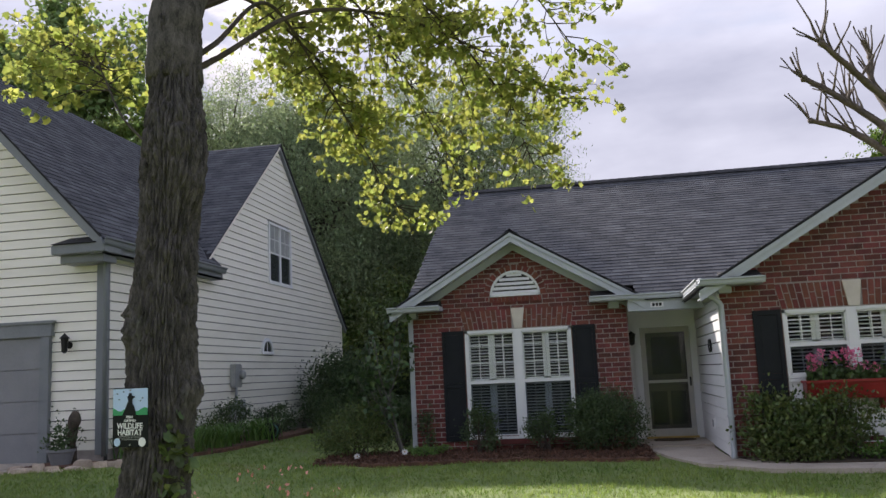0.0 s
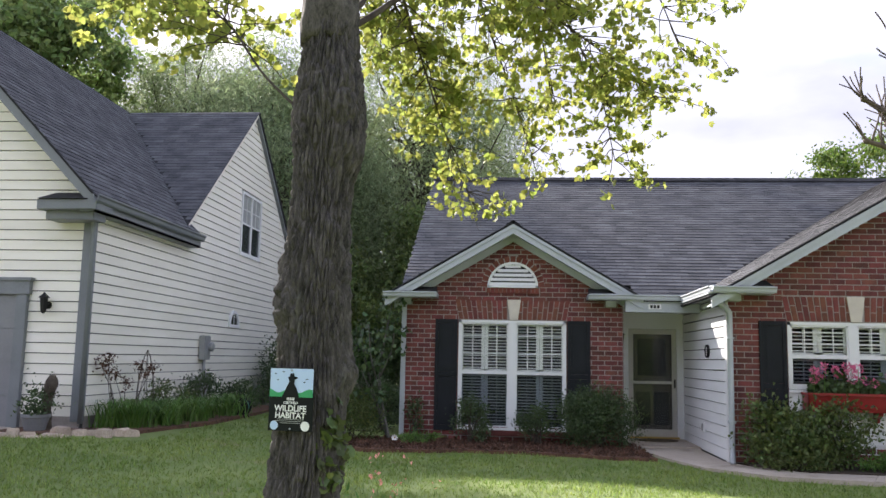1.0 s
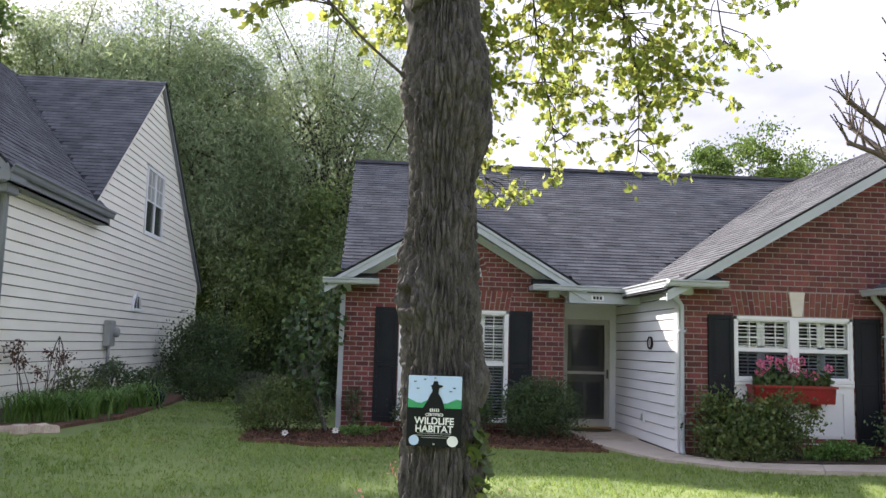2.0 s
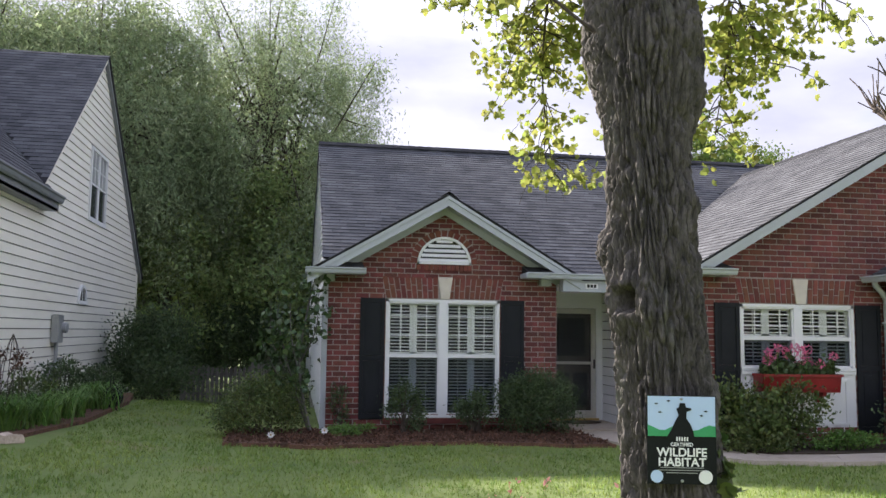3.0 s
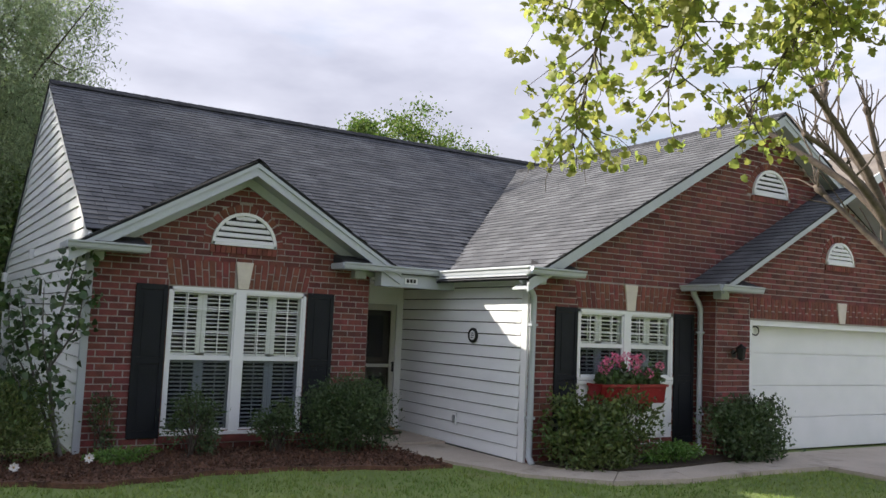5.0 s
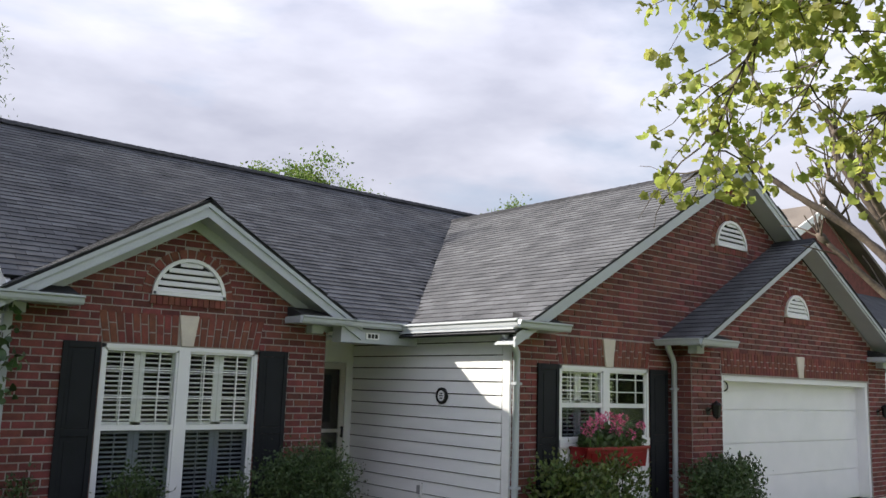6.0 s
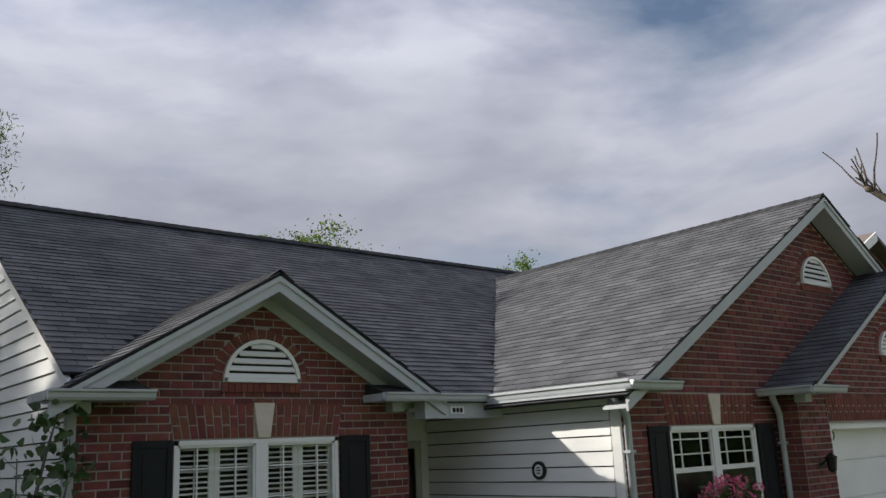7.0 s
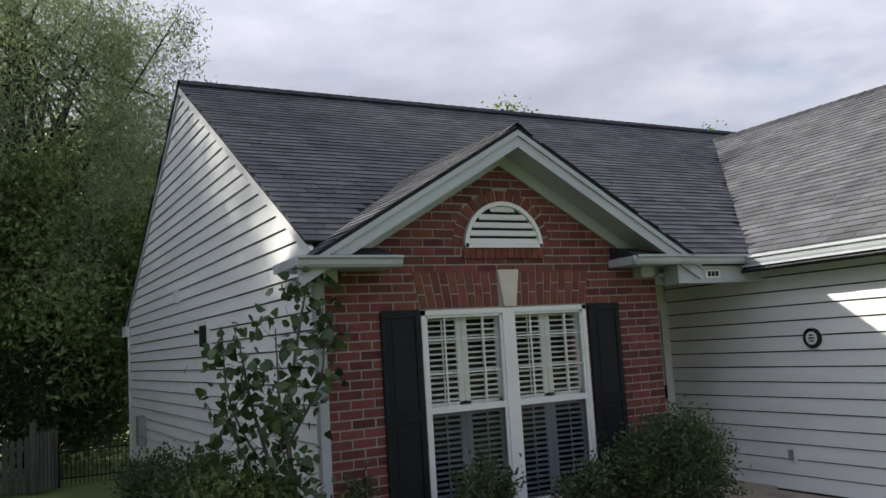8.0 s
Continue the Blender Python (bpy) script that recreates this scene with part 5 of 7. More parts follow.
part("conduit", Shape().tube([(NX + 0.08, 18.5, 0.75), (NX + 0.08, 18.5, 0.25)], [0.03, 0.03], 8).tube([(NX + 0.08, 18.1, 0.52), (NX + 0.08, 18.1, 0.25)], [0.035, 0.035], 8), METAL, mt)

# ---- the house beyond the garage ----
third = thing("house", "two-storey brick house with white siding and brown roof", "house")
part("siding_wall", Shape().box(13.4, 22.0, 14.6, 14.8, 0.05, 3.5), SIDING, third)
tw3 = part("siding_face", Shape().box(13.38, 22.0, 14.57, 14.6, 0.05, 0.2), SIDING, third)
lap_boards(tw3, lambda z: (13.4, 22.0), "y", 14.6, -1, 0.2, 3.45, 0.17, SIDING)
part("lower_roof", Shape().prism([(13.2, 14.25, 3.5), (13.2, 16.6, 4.9), (13.2, 16.6, 4.8), (13.2, 14.25, 3.42)], (9, 0, 0)), SHINGLE, third)
part("fascia", Shape().box(13.2, 22.2, 14.22, 14.27, 3.36, 3.50), WHITE, third)
t_wall = Shape()
t_wall.prism([(13.0, 16.5, 0), (21.0, 16.5, 0), (21.0, 16.5, 4.9), (17.0, 16.5, 6.9), (13.0, 16.5, 4.9)], (0, 0.3, 0))
part("brick_wall", t_wall, BRICK, third)
part("side_wall", Shape().box(13.0, 13.2, 16.8, 26.0, -0.7, 4.9), BRICK, third)
part("end_wall", Shape().box(13.2, 21.0, 25.8, 26.0, -0.7, 4.9).box(20.8, 21.0, 16.8, 25.8, -0.7, 4.9), BRICK, third)
part("cornice", Shape().box(12.6, 13.0, 16.3, 26.0, 4.65, 4.9).box(12.7, 14.6, 16.2, 16.5, 4.6, 4.9), WHITE, third, "white eave cornice")
part("roof", Shape().prism([(12.5, 16.2, 4.9), (17.0, 16.2, 7.15), (17.0, 16.2, 7.05), (12.5, 16.2, 4.8)], (0, 10, 0)).prism([(21.5, 16.2, 4.9), (17.0, 16.2, 7.15), (17.0, 16.2, 7.05), (21.5, 16.2, 4.8)], (0, 10, 0)), ROOF_BROWN, third)
part("rake_board", Shape().prism([(12.5, 16.15, 4.9), (17.0, 16.15, 7.15), (17.0, 16.15, 6.9), (12.5, 16.15, 4.65)], (0, 0.05, 0)), WHITE, third)


# ---- the maple before the house ----
def maple_axis(z):
    up = max(0.0, z - 2.8)
    return Vector((-2.727 + 0.02 * z + 0.025 * math.sin(z * 1.7) - 0.05 * up, 4.29 + 0.12 * z - 0.07 * up, z))


def bark_radius(z, a):
    """Trunk radius: swollen foot and crotch, knots, a knot hole, and plates of bark parted by furrows."""
    base = 0.204 - 0.012 * z + 0.10 * math.exp(-z * 3.2) + (0.020 + 0.085 * math.cos(a + 1.05) ** 2) * math.exp(-((z - 2.9) / 0.30) ** 2)
    x, y = math.cos(a), math.sin(a)
    big = 0.030 * noise.noise((x * 1.6, y * 1.6, z * 1.4))
    w = Vector((noise.noise((x * 2, y * 2, z * 3.0 + 7)), noise.noise((x * 2 + 5, y * 2, z * 3.0)), noise.noise((x * 4, y * 4, z * 4.0 + 2)))) * 0.6
    d, _ = noise.voronoi(Vector((x * 8.2, y * 8.2, z * 5.4)) + w)
    furrow = -0.030 * max(0.0, 1 - (d[1] - d[0]) / 0.42) ** 1.4
    d2, _ = noise.voronoi(Vector((x * 15, y * 15, z * 17)) + w * 2)
    flake = -0.011 * max(0.0, 1 - (d2[1] - d2[0]) / 0.40)
    grain = 0.007 * noise.noise((x * 34, y * 34, z * 11)) + 0.006 * noise.noise((x * 12, y * 12, z * 26))
    bumps = 0.0
    for kz, ka, kr, kh in ((1.815, -2.65, 0.13, 0.06), (2.02, 2.9, 0.10, 0.06), (2.62, -0.45, 0.16, 0.045), (1.45, 0.1, 0.12, 0.045), (1.05, -0.2, 0.10, 0.04), (2.2, -1.0, 0.08, 0.03)):
        da = (a - ka + math.pi) % (2 * math.pi) - math.pi
        bumps += kh * math.exp(-((da * 0.22 / kr) ** 2 + ((z - kz) / kr) ** 2) * 1.5)
    da = (a + 2.65 + math.pi) % (2 * math.pi) - math.pi
    bumps -= 0.17 * math.exp(-((da * 0.21 / 0.042) ** 4 + ((z - 1.815) / 0.042) ** 4))
    return base + big + furrow + flake + grain + bumps


maple = thing("maple_tree", "old maple with furrowed grey bark and fresh leaves", "tree", (0, 0, 0))


def make_trunk():
    zs, seg = np.arange(-0.1, 3.75, 0.008), 400
    v = []
    for z in zs:
        c = maple_axis(z)
        for j in range(seg):
            a = 2 * math.pi * j / seg
            r = bark_radius(z, a)
            v.append((c.x + math.cos(a) * r, c.y + math.sin(a) * r, z))
    k = len(v)
    f = [(i * seg + j, i * seg + (j + 1) % seg, (i + 1) * seg + (j + 1) % seg, (i + 1) * seg + j) for i in range(len(zs) - 1) for j in range(seg)]
    part("trunk", mesh_np("trunk", np.array(v), np.array(f), BARK, False), BARK, maple)


make_trunk()
TOP = maple_axis(3.0)
BOUGHS = [
    [(*maple_axis(3.3), 0.165), (*maple_axis(3.75), 0.16), (-2.60, 4.80, 4.3, 0.13), (-2.5, 4.85, 5.0, 0.10), (-2.4, 5.0, 6.0, 0.08), (-2.3, 5.2, 7.4, 0.04)],
    [(*maple_axis(2.55), 0.13), (-2.74, 4.76, 3.0, 0.13), (-2.80, 4.90, 3.5, 0.125), (-3.0, 5.2, 4.4, 0.09), (-3.4, 5.5, 5.4, 0.08), (-3.8, 5.6, 6.8, 0.04)],
    # boughs that reach towards the house and hang
    [(-2.60, 5.05, 3.6, 0.035), (-2.2, 5.6, 4.10, 0.025), (-1.65, 6.2, 4.25, 0.019), (-1.05, 6.8, 4.12, 0.013), (-0.45, 7.4, 3.85, 0.006)],
    [(-2.62, 5.05, 3.7, 0.030), (-2.55, 5.8, 4.30, 0.022), (-2.45, 6.7, 4.05, 0.016), (-2.30, 7.4, 3.6, 0.010), (-2.05, 7.95, 3.0, 0.006)],
    [(-2.55, 5.2, 4.1, 0.030), (-2.6, 6.1, 4.7, 0.022), (-2.75, 6.9, 4.6, 0.015), (-2.92, 7.55, 4.3, 0.006)],
    [(-2.50, 5.2, 4.2, 0.030), (-2.0, 6.2, 4.8, 0.022), (-1.5, 7.2, 4.55, 0.015), (-1.3, 7.9, 3.9, 0.006)],
    [(*maple_axis(2.75), 0.015), (-3.1, 4.75, 3.15, 0.012), (-3.5, 5.1, 3.65, 0.010), (-4.1, 5.6, 4.1, 0.008), (-4.8, 6.2, 4.3, 0.006)],
    [(-2.55, 5.2, 4.1, 0.025), (-2.1, 6.0, 4.5, 0.018), (-1.8, 7.0, 4.1, 0.012), (-1.5, 7.7, 3.4, 0.006)],
    [(-2.5, 5.2, 4.2, 0.025), (-1.6, 6.0, 4.4, 0.018), (-1.0, 7.0, 3.9, 0.012), (-0.75, 7.7, 3.35, 0.006)],
    [(-2.6, 5.2, 4.1, 0.025), (-2.7, 6.2, 4.4, 0.018), (-2.45, 7.1, 4.15, 0.011), (-2.35, 7.6, 3.8, 0.006)],
    [(-2.95, 5.25, 4.2, 0.030), (-3.6, 5.0, 4.7, 0.022), (-4.5, 4.9, 5.0, 0.015), (-5.2, 5.0, 4.9, 0.006)],
    [(-2.40, 5.3, 4.5, 0.030), (-1.8, 5.7, 5.1, 0.022), (-1.2, 6.1, 5.25, 0.015), (-0.6, 6.4, 5.0, 0.006)],
    [(-2.45, 5.4, 4.7, 0.030), (-2.4, 6.6, 5.5, 0.022), (-2.3, 7.6, 5.3, 0.015), (-2.4, 8.2, 4.6, 0.006)],
    [(-2.35, 5.6, 5.2, 0.025), (-3.0, 6.4, 5.7, 0.020), (-3.3, 7.2, 5.4, 0.014), (-3.2, 7.7, 4.8, 0.006)],
    [(-2.5, 4.85, 5.0, 0.025), (-1.6, 5.3, 5.1, 0.020), (-0.8, 6.1, 4.6, 0.014), (-0.3, 6.9, 4.1, 0.006)],
    [(-3.7, 5.2, 5.4, 0.025), (-4.4, 6.0, 5.8, 0.018), (-4.9, 6.7, 5.6, 0.010)],
]


def make_maple_crown():
    rng = np.random.default_rng(21)
    lines = [curve_pts(l, 8) for l in BOUGHS[:2]]
    leaders = np.vstack(lines)
    for l in BOUGHS[2:]:
        first = np.array(l[0])
        low = leaders[leaders[:, 2] < first[2] - 0.12]
        root = low[np.argmin(np.linalg.norm(low[:, :3] - first[:3], axis=1))]
        lines.append(curve_pts([(*root[:3], first[3] * 1.25)] + l, 8))
    for i, l in enumerate(lines):
        s = Shape().tube([r[:3] for r in l], [max(0.0045, r[3] * (1.0 if i < 2 else 0.62)) for r in l], 14 if i < 2 else 8, 0.18 if i < 2 else 0.1)
        part("limb", s, BARK if i < 2 else TWIG, maple, smooth=True)
    tw, spots, dirs = Shape(), [], []
    for i, l in enumerate(lines):
        n = len(l)
        first = n // 2 if i >= 2 else n * 3 // 5
        for k in range(first, n):
            for _ in range(3 if i >= 2 else 1):
                base = l[k][:3]
                d = rng.normal(size=3)
                fw = l[min(k + 1, n - 1)][:3] - l[max(k - 1, 0)][:3]
                d = d * 0.75 + fw / (np.linalg.norm(fw) + 1e-6) * 0.8
                d[2] = d[2] * 0.6 - 0.08
                t = wander(rng, base, d, rng.uniform(0.25, 0.6), 0.006, 5, 0.22, -0.02)
                tw.tube([r[:3] for r in t], [max(0.0016, r[3]) for r in t], 4, caps=False)
                for r in t[2:]:
                    m = 1 if rng.random() < 0.35 else 0
                    spots.extend(r[:3] + rng.normal(size=(m, 3)) * 0.03)
                for r in (t[-1], t[-3]):
                    for _ in range(rng.integers(6, 11)):
                        spots.append(r[:3] + rng.normal(size=3) * np.array([0.045, 0.045, 0.022]))
    tagged(part("twigs", tw, TWIG, maple), kind="stuff")
    p = np.array(spots)
    keep = ~((p[:, 1] > 8.25) | ((p[:, 2] < 3.1) & (p[:, 1] < 6.5)) | (p[:, 2] < 2.88))
    p = p[keep]
    v, f = leaves(rng, p, 0.056, LEAF_LOBED, 0.55, 1.0)
    me = mesh_np("crown", v, f, LEAF_MAPLE)
    part("crown", me, LEAF_MAPLE, maple, "yellow-green young lobed leaves")
    # sprouts on the trunk
    q = []
    for _ in range(70):
        z, a = rng.choice([0.75, 0.95, 1.1, 1.2]) + rng.normal() * 0.06, rng.choice([-0.9, -0.35, -0.6]) + rng.normal() * 0.12
        c = maple_axis(z)
        r = bark_radius(z, a) + 0.02
        q.append((c.x + math.cos(a) * r, c.y + math.sin(a) * r, z))
    v, f = leaves(rng, np.array(q), 0.06, LEAF_LOBED, 0.2, 1.0)
    tagged(part("sprouts", mesh_np("sprouts", v, f, LEAF_AZALEA), LEAF_AZALEA, maple, "small green sprouts on the bark"), kind="stuff")


make_maple_crown()


# the sign on the trunk
def make_sign():
    sign = thing("yard_sign", "printed metal habitat sign nailed to the trunk", "sign")
    h, w = 0.308, 0.242
    c = Vector((-2.728, 4.235, 0.0))
    face = Vector((-0.22, -0.975, 0.0)).normalized()
    right = Vector((-face.y, face.x, 0)).normalized()
    m = Matrix((( right.x, -face.x, 0, c.x), (right.y, -face.y, 0, c.y), (0, 0, 1, 1.318), (0, 0, 0, 1)))

    def plate(name, pts, depth, material, label=""):
        s = Shape()
        s.prism([m @ Vector((x, -depth, z)) for x, z in pts], m.to_3x3() @ Vector((0, 0.0016, 0)))
        return part(name, s, material, sign, label)

    hw, hh = w / 2, h / 2
    plate("plate", [(-hw, -hh), (hw, -hh), (hw, hh), (-hw, hh)], 0.0, SIGN_BLACK, "black enamelled plate")
    plate("picture", [(-hw + 0.003, 0.03), (hw - 0.003, 0.03), (hw - 0.003, hh - 0.003), (-hw + 0.003, hh - 0.003)], 0.002, SIGN_SKY, "printed blue sky")
    hills = [(-hw + 0.003, 0.012)] + [(hw - 0.003, 0.012)] + [(hw - 0.003 - (w - 0.006) * i / 12, 0.042 + 0.010 * math.sin(i * 1.1 + 0.6)) for i in range(13)]
    plate("meadow", hills, 0.004, SIGN_GREEN, "printed green meadow")
    mound = [(-0.058, 0.0), (0.046, 0.0), (0.040, 0.03), (0.030, 0.055), (0.016, 0.075), (0.018, 0.098), (0.034, 0.104), (0.034, 0.110), (0.016, 0.113), (0.012, 0.128), (-0.006, 0.128), (-0.009, 0.113), (-0.018, 0.109), (-0.010, 0.086), (-0.022, 0.066), (-0.034, 0.04)]
    plate("mound", mound, 0.006, SIGN_BLACK, "plain dark printed shape")
    for x, z in ((-0.088, 0.125), (-0.075, 0.095), (0.085, 0.10), (0.07, 0.085), (-0.045, 0.135)):
        plate("mark", [(x - 0.008, z), (x, z - 0.003), (x + 0.008, z), (x, z + 0.003)], 0.004, SIGN_BLACK)
    for i in range(5):
        plate("bar", [(-0.02 + 0.009 * i, -0.004), (-0.015 + 0.009 * i, -0.004), (-0.015 + 0.009 * i, 0.010), (-0.02 + 0.009 * i, 0.010)], 0.008, SIGN_WHITE)
    for k, ww in enumerate((0.15, 0.17, 0.11)):
        plate("bar", [(-ww / 2, -0.098 - 0.009 * k), (ww / 2, -0.098 - 0.009 * k), (ww / 2, -0.0955 - 0.009 * k), (-ww / 2, -0.0955 - 0.009 * k)], 0.003, METAL, "line of small print")
    for x, rr_, mt_ in ((-0.088, 0.022, SIGN_SKY), (0.082, 0.024, SIGN_WHITE)):
        plate("emblem", [(x + rr_ * math.cos(2 * math.pi * i / 20), -0.128 + rr_ * math.sin(2 * math.pi * i / 20)) for i in range(20)], 0.003, mt_, "round printed emblem")
    for word, zz, size in (("CERTIFIED", -0.022, 0.017), ("WILDLIFE", -0.057, 0.041), ("HABITAT", -0.091, 0.041)):
        cu = bpy.data.curves.new("lettering", "FONT")
        cu.body, cu.size, cu.align_x, cu.extrude, cu.offset = word, size, "CENTER", 0.0005, size * 0.025
        tmp = bpy.data.objects.new("tmp", cu)
        scene.collection.objects.link(tmp)
        me = bpy.data.meshes.new_from_object(tmp.evaluated_get(bpy.context.evaluated_depsgraph_get()))
        scene.collection.objects.unlink(tmp)
        bpy.data.objects.remove(tmp)
        me.transform(m @ Matrix.Translation((0, -0.004, zz)) @ Matrix.Rotation(math.pi / 2, 4, "X"))
        me.materials.clear()
        me.materials.append(SIGN_WHITE)
        part("lettering", me, SIGN_WHITE, sign, "white lettering")
    for x, z in ((0, hh - 0.012), (0, -hh + 0.012)):
        p = m @ Vector((x, -0.003, z))
        part("nail", Shape().lathe([(0.001, -0.004), (0.005, -0.003), (0.005, 0.0), (0.001, 0.10)], p, "y", 8), METAL, sign)


make_sign()


# ---- the pruned crape myrtle ----
def make_myrtle():
    t = thing("crape_myrtle", "pruned crape myrtle with smooth tan trunk and bare stubs", "tree")
    rng = np.random.default_rng(5)
    trunk = [(4.57, 8.19, 0.0, 0.17), (4.42, 8.29, 0.8, 0.145), (3.97, 8.54, 1.8, 0.105), (3.42, 8.79, 2.6, 0.07), (3.14, 8.89, 2.95, 0.055)]
    l = curve_pts(trunk, 8)
    part("trunk", Shape().tube([r[:3] for r in l], [r[3] for r in l], 14, 0.15), MYRTLE, t, smooth=True)
    l = curve_pts([(4.42, 8.29, 0.6, 0.12), (4.72, 8.74, 1.6, 0.085), (4.62, 9.14, 2.7, 0.065), (4.18, 9.49, 3.4, 0.05)], 8)
    part("trunk", Shape().tube([r[:3] for r in l], [r[3] for r in l], 12, 0.15), MYRTLE, t, smooth=True)
    boughs = [
        [(3.14, 8.89, 2.9, 0.061), (2.80, 8.99, 3.35, 0.043), (2.41, 9.14, 3.75, 0.032), (2.05, 9.21, 3.92, 0.023)],
        [(3.14, 8.89, 2.9, 0.061), (2.81, 9.02, 3.6, 0.043), (2.33, 9.09, 4.1, 0.035), (2.00, 9.10, 4.35, 0.026)],
        [(3.27, 8.84, 2.8, 0.061), (2.96, 9.12, 3.6, 0.043), (2.78, 9.45, 4.3, 0.036), (2.80, 9.50, 4.65, 0.029)],
        [(3.37, 8.81, 2.7, 0.058), (3.25, 9.41, 3.5, 0.043), (2.94, 10.09, 4.1, 0.035), (2.80, 10.45, 4.45, 0.026)],
        [(4.20, 9.49, 3.35, 0.047), (3.89, 9.85, 3.8, 0.036), (3.64, 10.04, 4.1, 0.029)],
        [(4.20, 9.49, 3.35, 0.047), (4.12, 9.67, 4.0, 0.036), (3.90, 9.70, 4.6, 0.029)],
        [(3.32, 8.84, 2.75, 0.058), (2.85, 8.51, 3.5, 0.043), (2.27, 8.17, 4.0, 0.032), (1.90, 7.95, 4.3, 0.024)],
        [(3.72, 8.69, 2.2, 0.05), (3.62, 9.34, 2.9, 0.04), (3.31, 9.92, 3.6, 0.029)],
    ]
    for b in boughs:
        l = curve_pts(b, 7)
        bo = part("bough", Shape().tube([r[:3] for r in l], [r[3] for r in l], 9, 0.25), MYRTLE_DARK, t, smooth=True)
        end = l[-1]
        kn = Shape()
        kn.tube([end[:3] - (l[-1][:3] - l[-2][:3]), end[:3], end[:3] + (l[-1][:3] - l[-2][:3]) * 0.4], [end[3] * 0.8, end[3] * 1.6, end[3] * 0.6], 8, 0.3)
        part("knuckle", kn, MYRTLE_DARK, bo, smooth=True)
        way = (l[-1][:3] - l[-3][:3])
        way = way / np.linalg.norm(way)
        for k in range(13):
            d = way * 0.6 + rng.normal(size=3) * 0.45 + np.array([0, 0, 0.9])
            src = l[rng.integers(len(l) // 2, len(l))][:3] if k > 4 else end[:3]
            w = wander(rng, src, d, rng.uniform(0.18, 0.42) if k < 6 else rng.uniform(0.3, 0.7), 0.014, 5, 0.10)
            part("stub", Shape().tube([r[:3] for r in w], [max(0.007, r[3]) for r in w], 6), MYRTLE_DARK, bo)


make_myrtle()


# ---- woods and garden trees ----
def garden_tree(at, height, crown_r, crown_z, n_leaf, leaf_mat, leaf_size, seed, label, droop=0.2, clumps=60, clump_r=0.8, squash=1.0, template=LEAF_OVAL, hang=0.0, trunk_r=0.2, lean=(0, 0)):
    """A tree with a tapered trunk, limbs and a crown of many small leaves in uneven clumps."""
    rng = np.random.default_rng(seed)
    x, y = at
    z0 = ground_z(x, y)
    if y > 27:
        height, crown_z = height + FALL, crown_z + FALL
    t = thing("tree", label, "tree")
    tr = curve_pts([(x, y, z0 - 0.1, trunk_r), (x + 0.1, y, z0 + height * 0.3, trunk_r * 0.8), (x + lean[0] * 0.6, y + lean[1] * 0.6, z0 + height * 0.6, trunk_r * 0.5), (x + lean[0], y + lean[1], z0 + height * 0.76, 0.03)], 5)
    part("trunk", Shape().tube([r[:3] for r in tr], [r[3] for r in tr], 10, 0.15), TWIG, t, smooth=True)
    c = np.array([x + lean[0] * 0.7, y + lean[1] * 0.7, z0 + crown_z])
    half = height - crown_z
    cent = []
    for i in range(clumps):
        d = rng.normal(size=3)
        d /= np.linalg.norm(d)
        q = c + d * np.array([crown_r, crown_r, half * squash]) * rng.uniform(0.45, 1.0) ** 0.6 * rng.uniform(0.75, 1.12)
        if q[2] < z0 + 0.4:
            q[2] = z0 + 0.4 + rng.uniform(0, 1)
        cent.append(q)
        if i % 2 == 0:
            s = tr[rng.integers(len(tr) // 3, len(tr))]
            mid = (s[:3] + q) / 2 + np.array([0, 0, 0.25])
            l = curve_pts([(*s[:3], trunk_r * 0.22), (*mid, trunk_r * 0.13), (*q, 0.012)], 4)
            part("limb", Shape().tube([r[:3] for r in l], [r[3] for r in l], 5, caps=False), TWIG, t)
    cent = np.array(cent)
    pick = rng.integers(0, clumps, n_leaf)
    off = rng.normal(size=(n_leaf, 3)) * clump_r * rng.uniform(0.5, 1.2, clumps)[pick][:, None] * 0.55
    off[:, 2] *= 0.7
    p = cent[pick] + off
    if hang:
        p[:, 2] -= np.abs(rng.normal(size=n_leaf)) * hang
    p[:, 2] = np.maximum(p[:, 2], z0 + 0.1)
    v, f = leaves(rng, p, leaf_size, template, droop)
    part("crown", mesh_np("crown", v, f, leaf_mat), leaf_mat, t)
    return t


garden_tree((-5.2, 32.5), 14.9, 5.2, 8.2, 150000, LEAF_WILLOW, 0.15, 11, "tall grey-green willow with hanging twigs behind the houses", 1.0, 210, 0.85, 1.0, LEAF_LONG, 1.3, 0.3)
garden_tree((-10.5, 29.5), 13.2, 4.2, 7.6, 120000, LEAF_WILLOW, 0.20, 12, "grey-green broad tree behind the cream house", 0.8, 150, 1.1, 1.0, LEAF_LONG, 0.9, 0.28)
garden_tree((-4.6, 31.0), 7.4, 3.0, 3.6, 46000, LEAF_WOOD, 0.17, 13, "dark green understorey tree behind the fence", 0.3, 80, 0.9)
garden_tree((-8.2, 30.2), 6.2, 2.4, 2.6, 36000, LEAF_WOOD, 0.16, 26, "dark green understorey tree beside the cream house", 0.3, 70, 0.8)
garden_tree((-8.5, 38), 11.0, 4.5, 5.5, 26000, LEAF_WOOD, 0.24, 14, "dense dark green tree at the edge of the woods", 0.3, 90, 1.2)
garden_tree((-3.0, 41), 11.0, 4.5, 6.0, 24000, LEAF_WOOD, 0.24, 15, "dense dark green tree at the edge of the woods", 0.3, 90, 1.2)
garden_tree((-17.9, 25.2), 14.4, 3.8, 9.4, 70000, LEAF_WOOD, 0.25, 16, "tall dark green tree behind the cream house", 0.3, 90, 1.2)
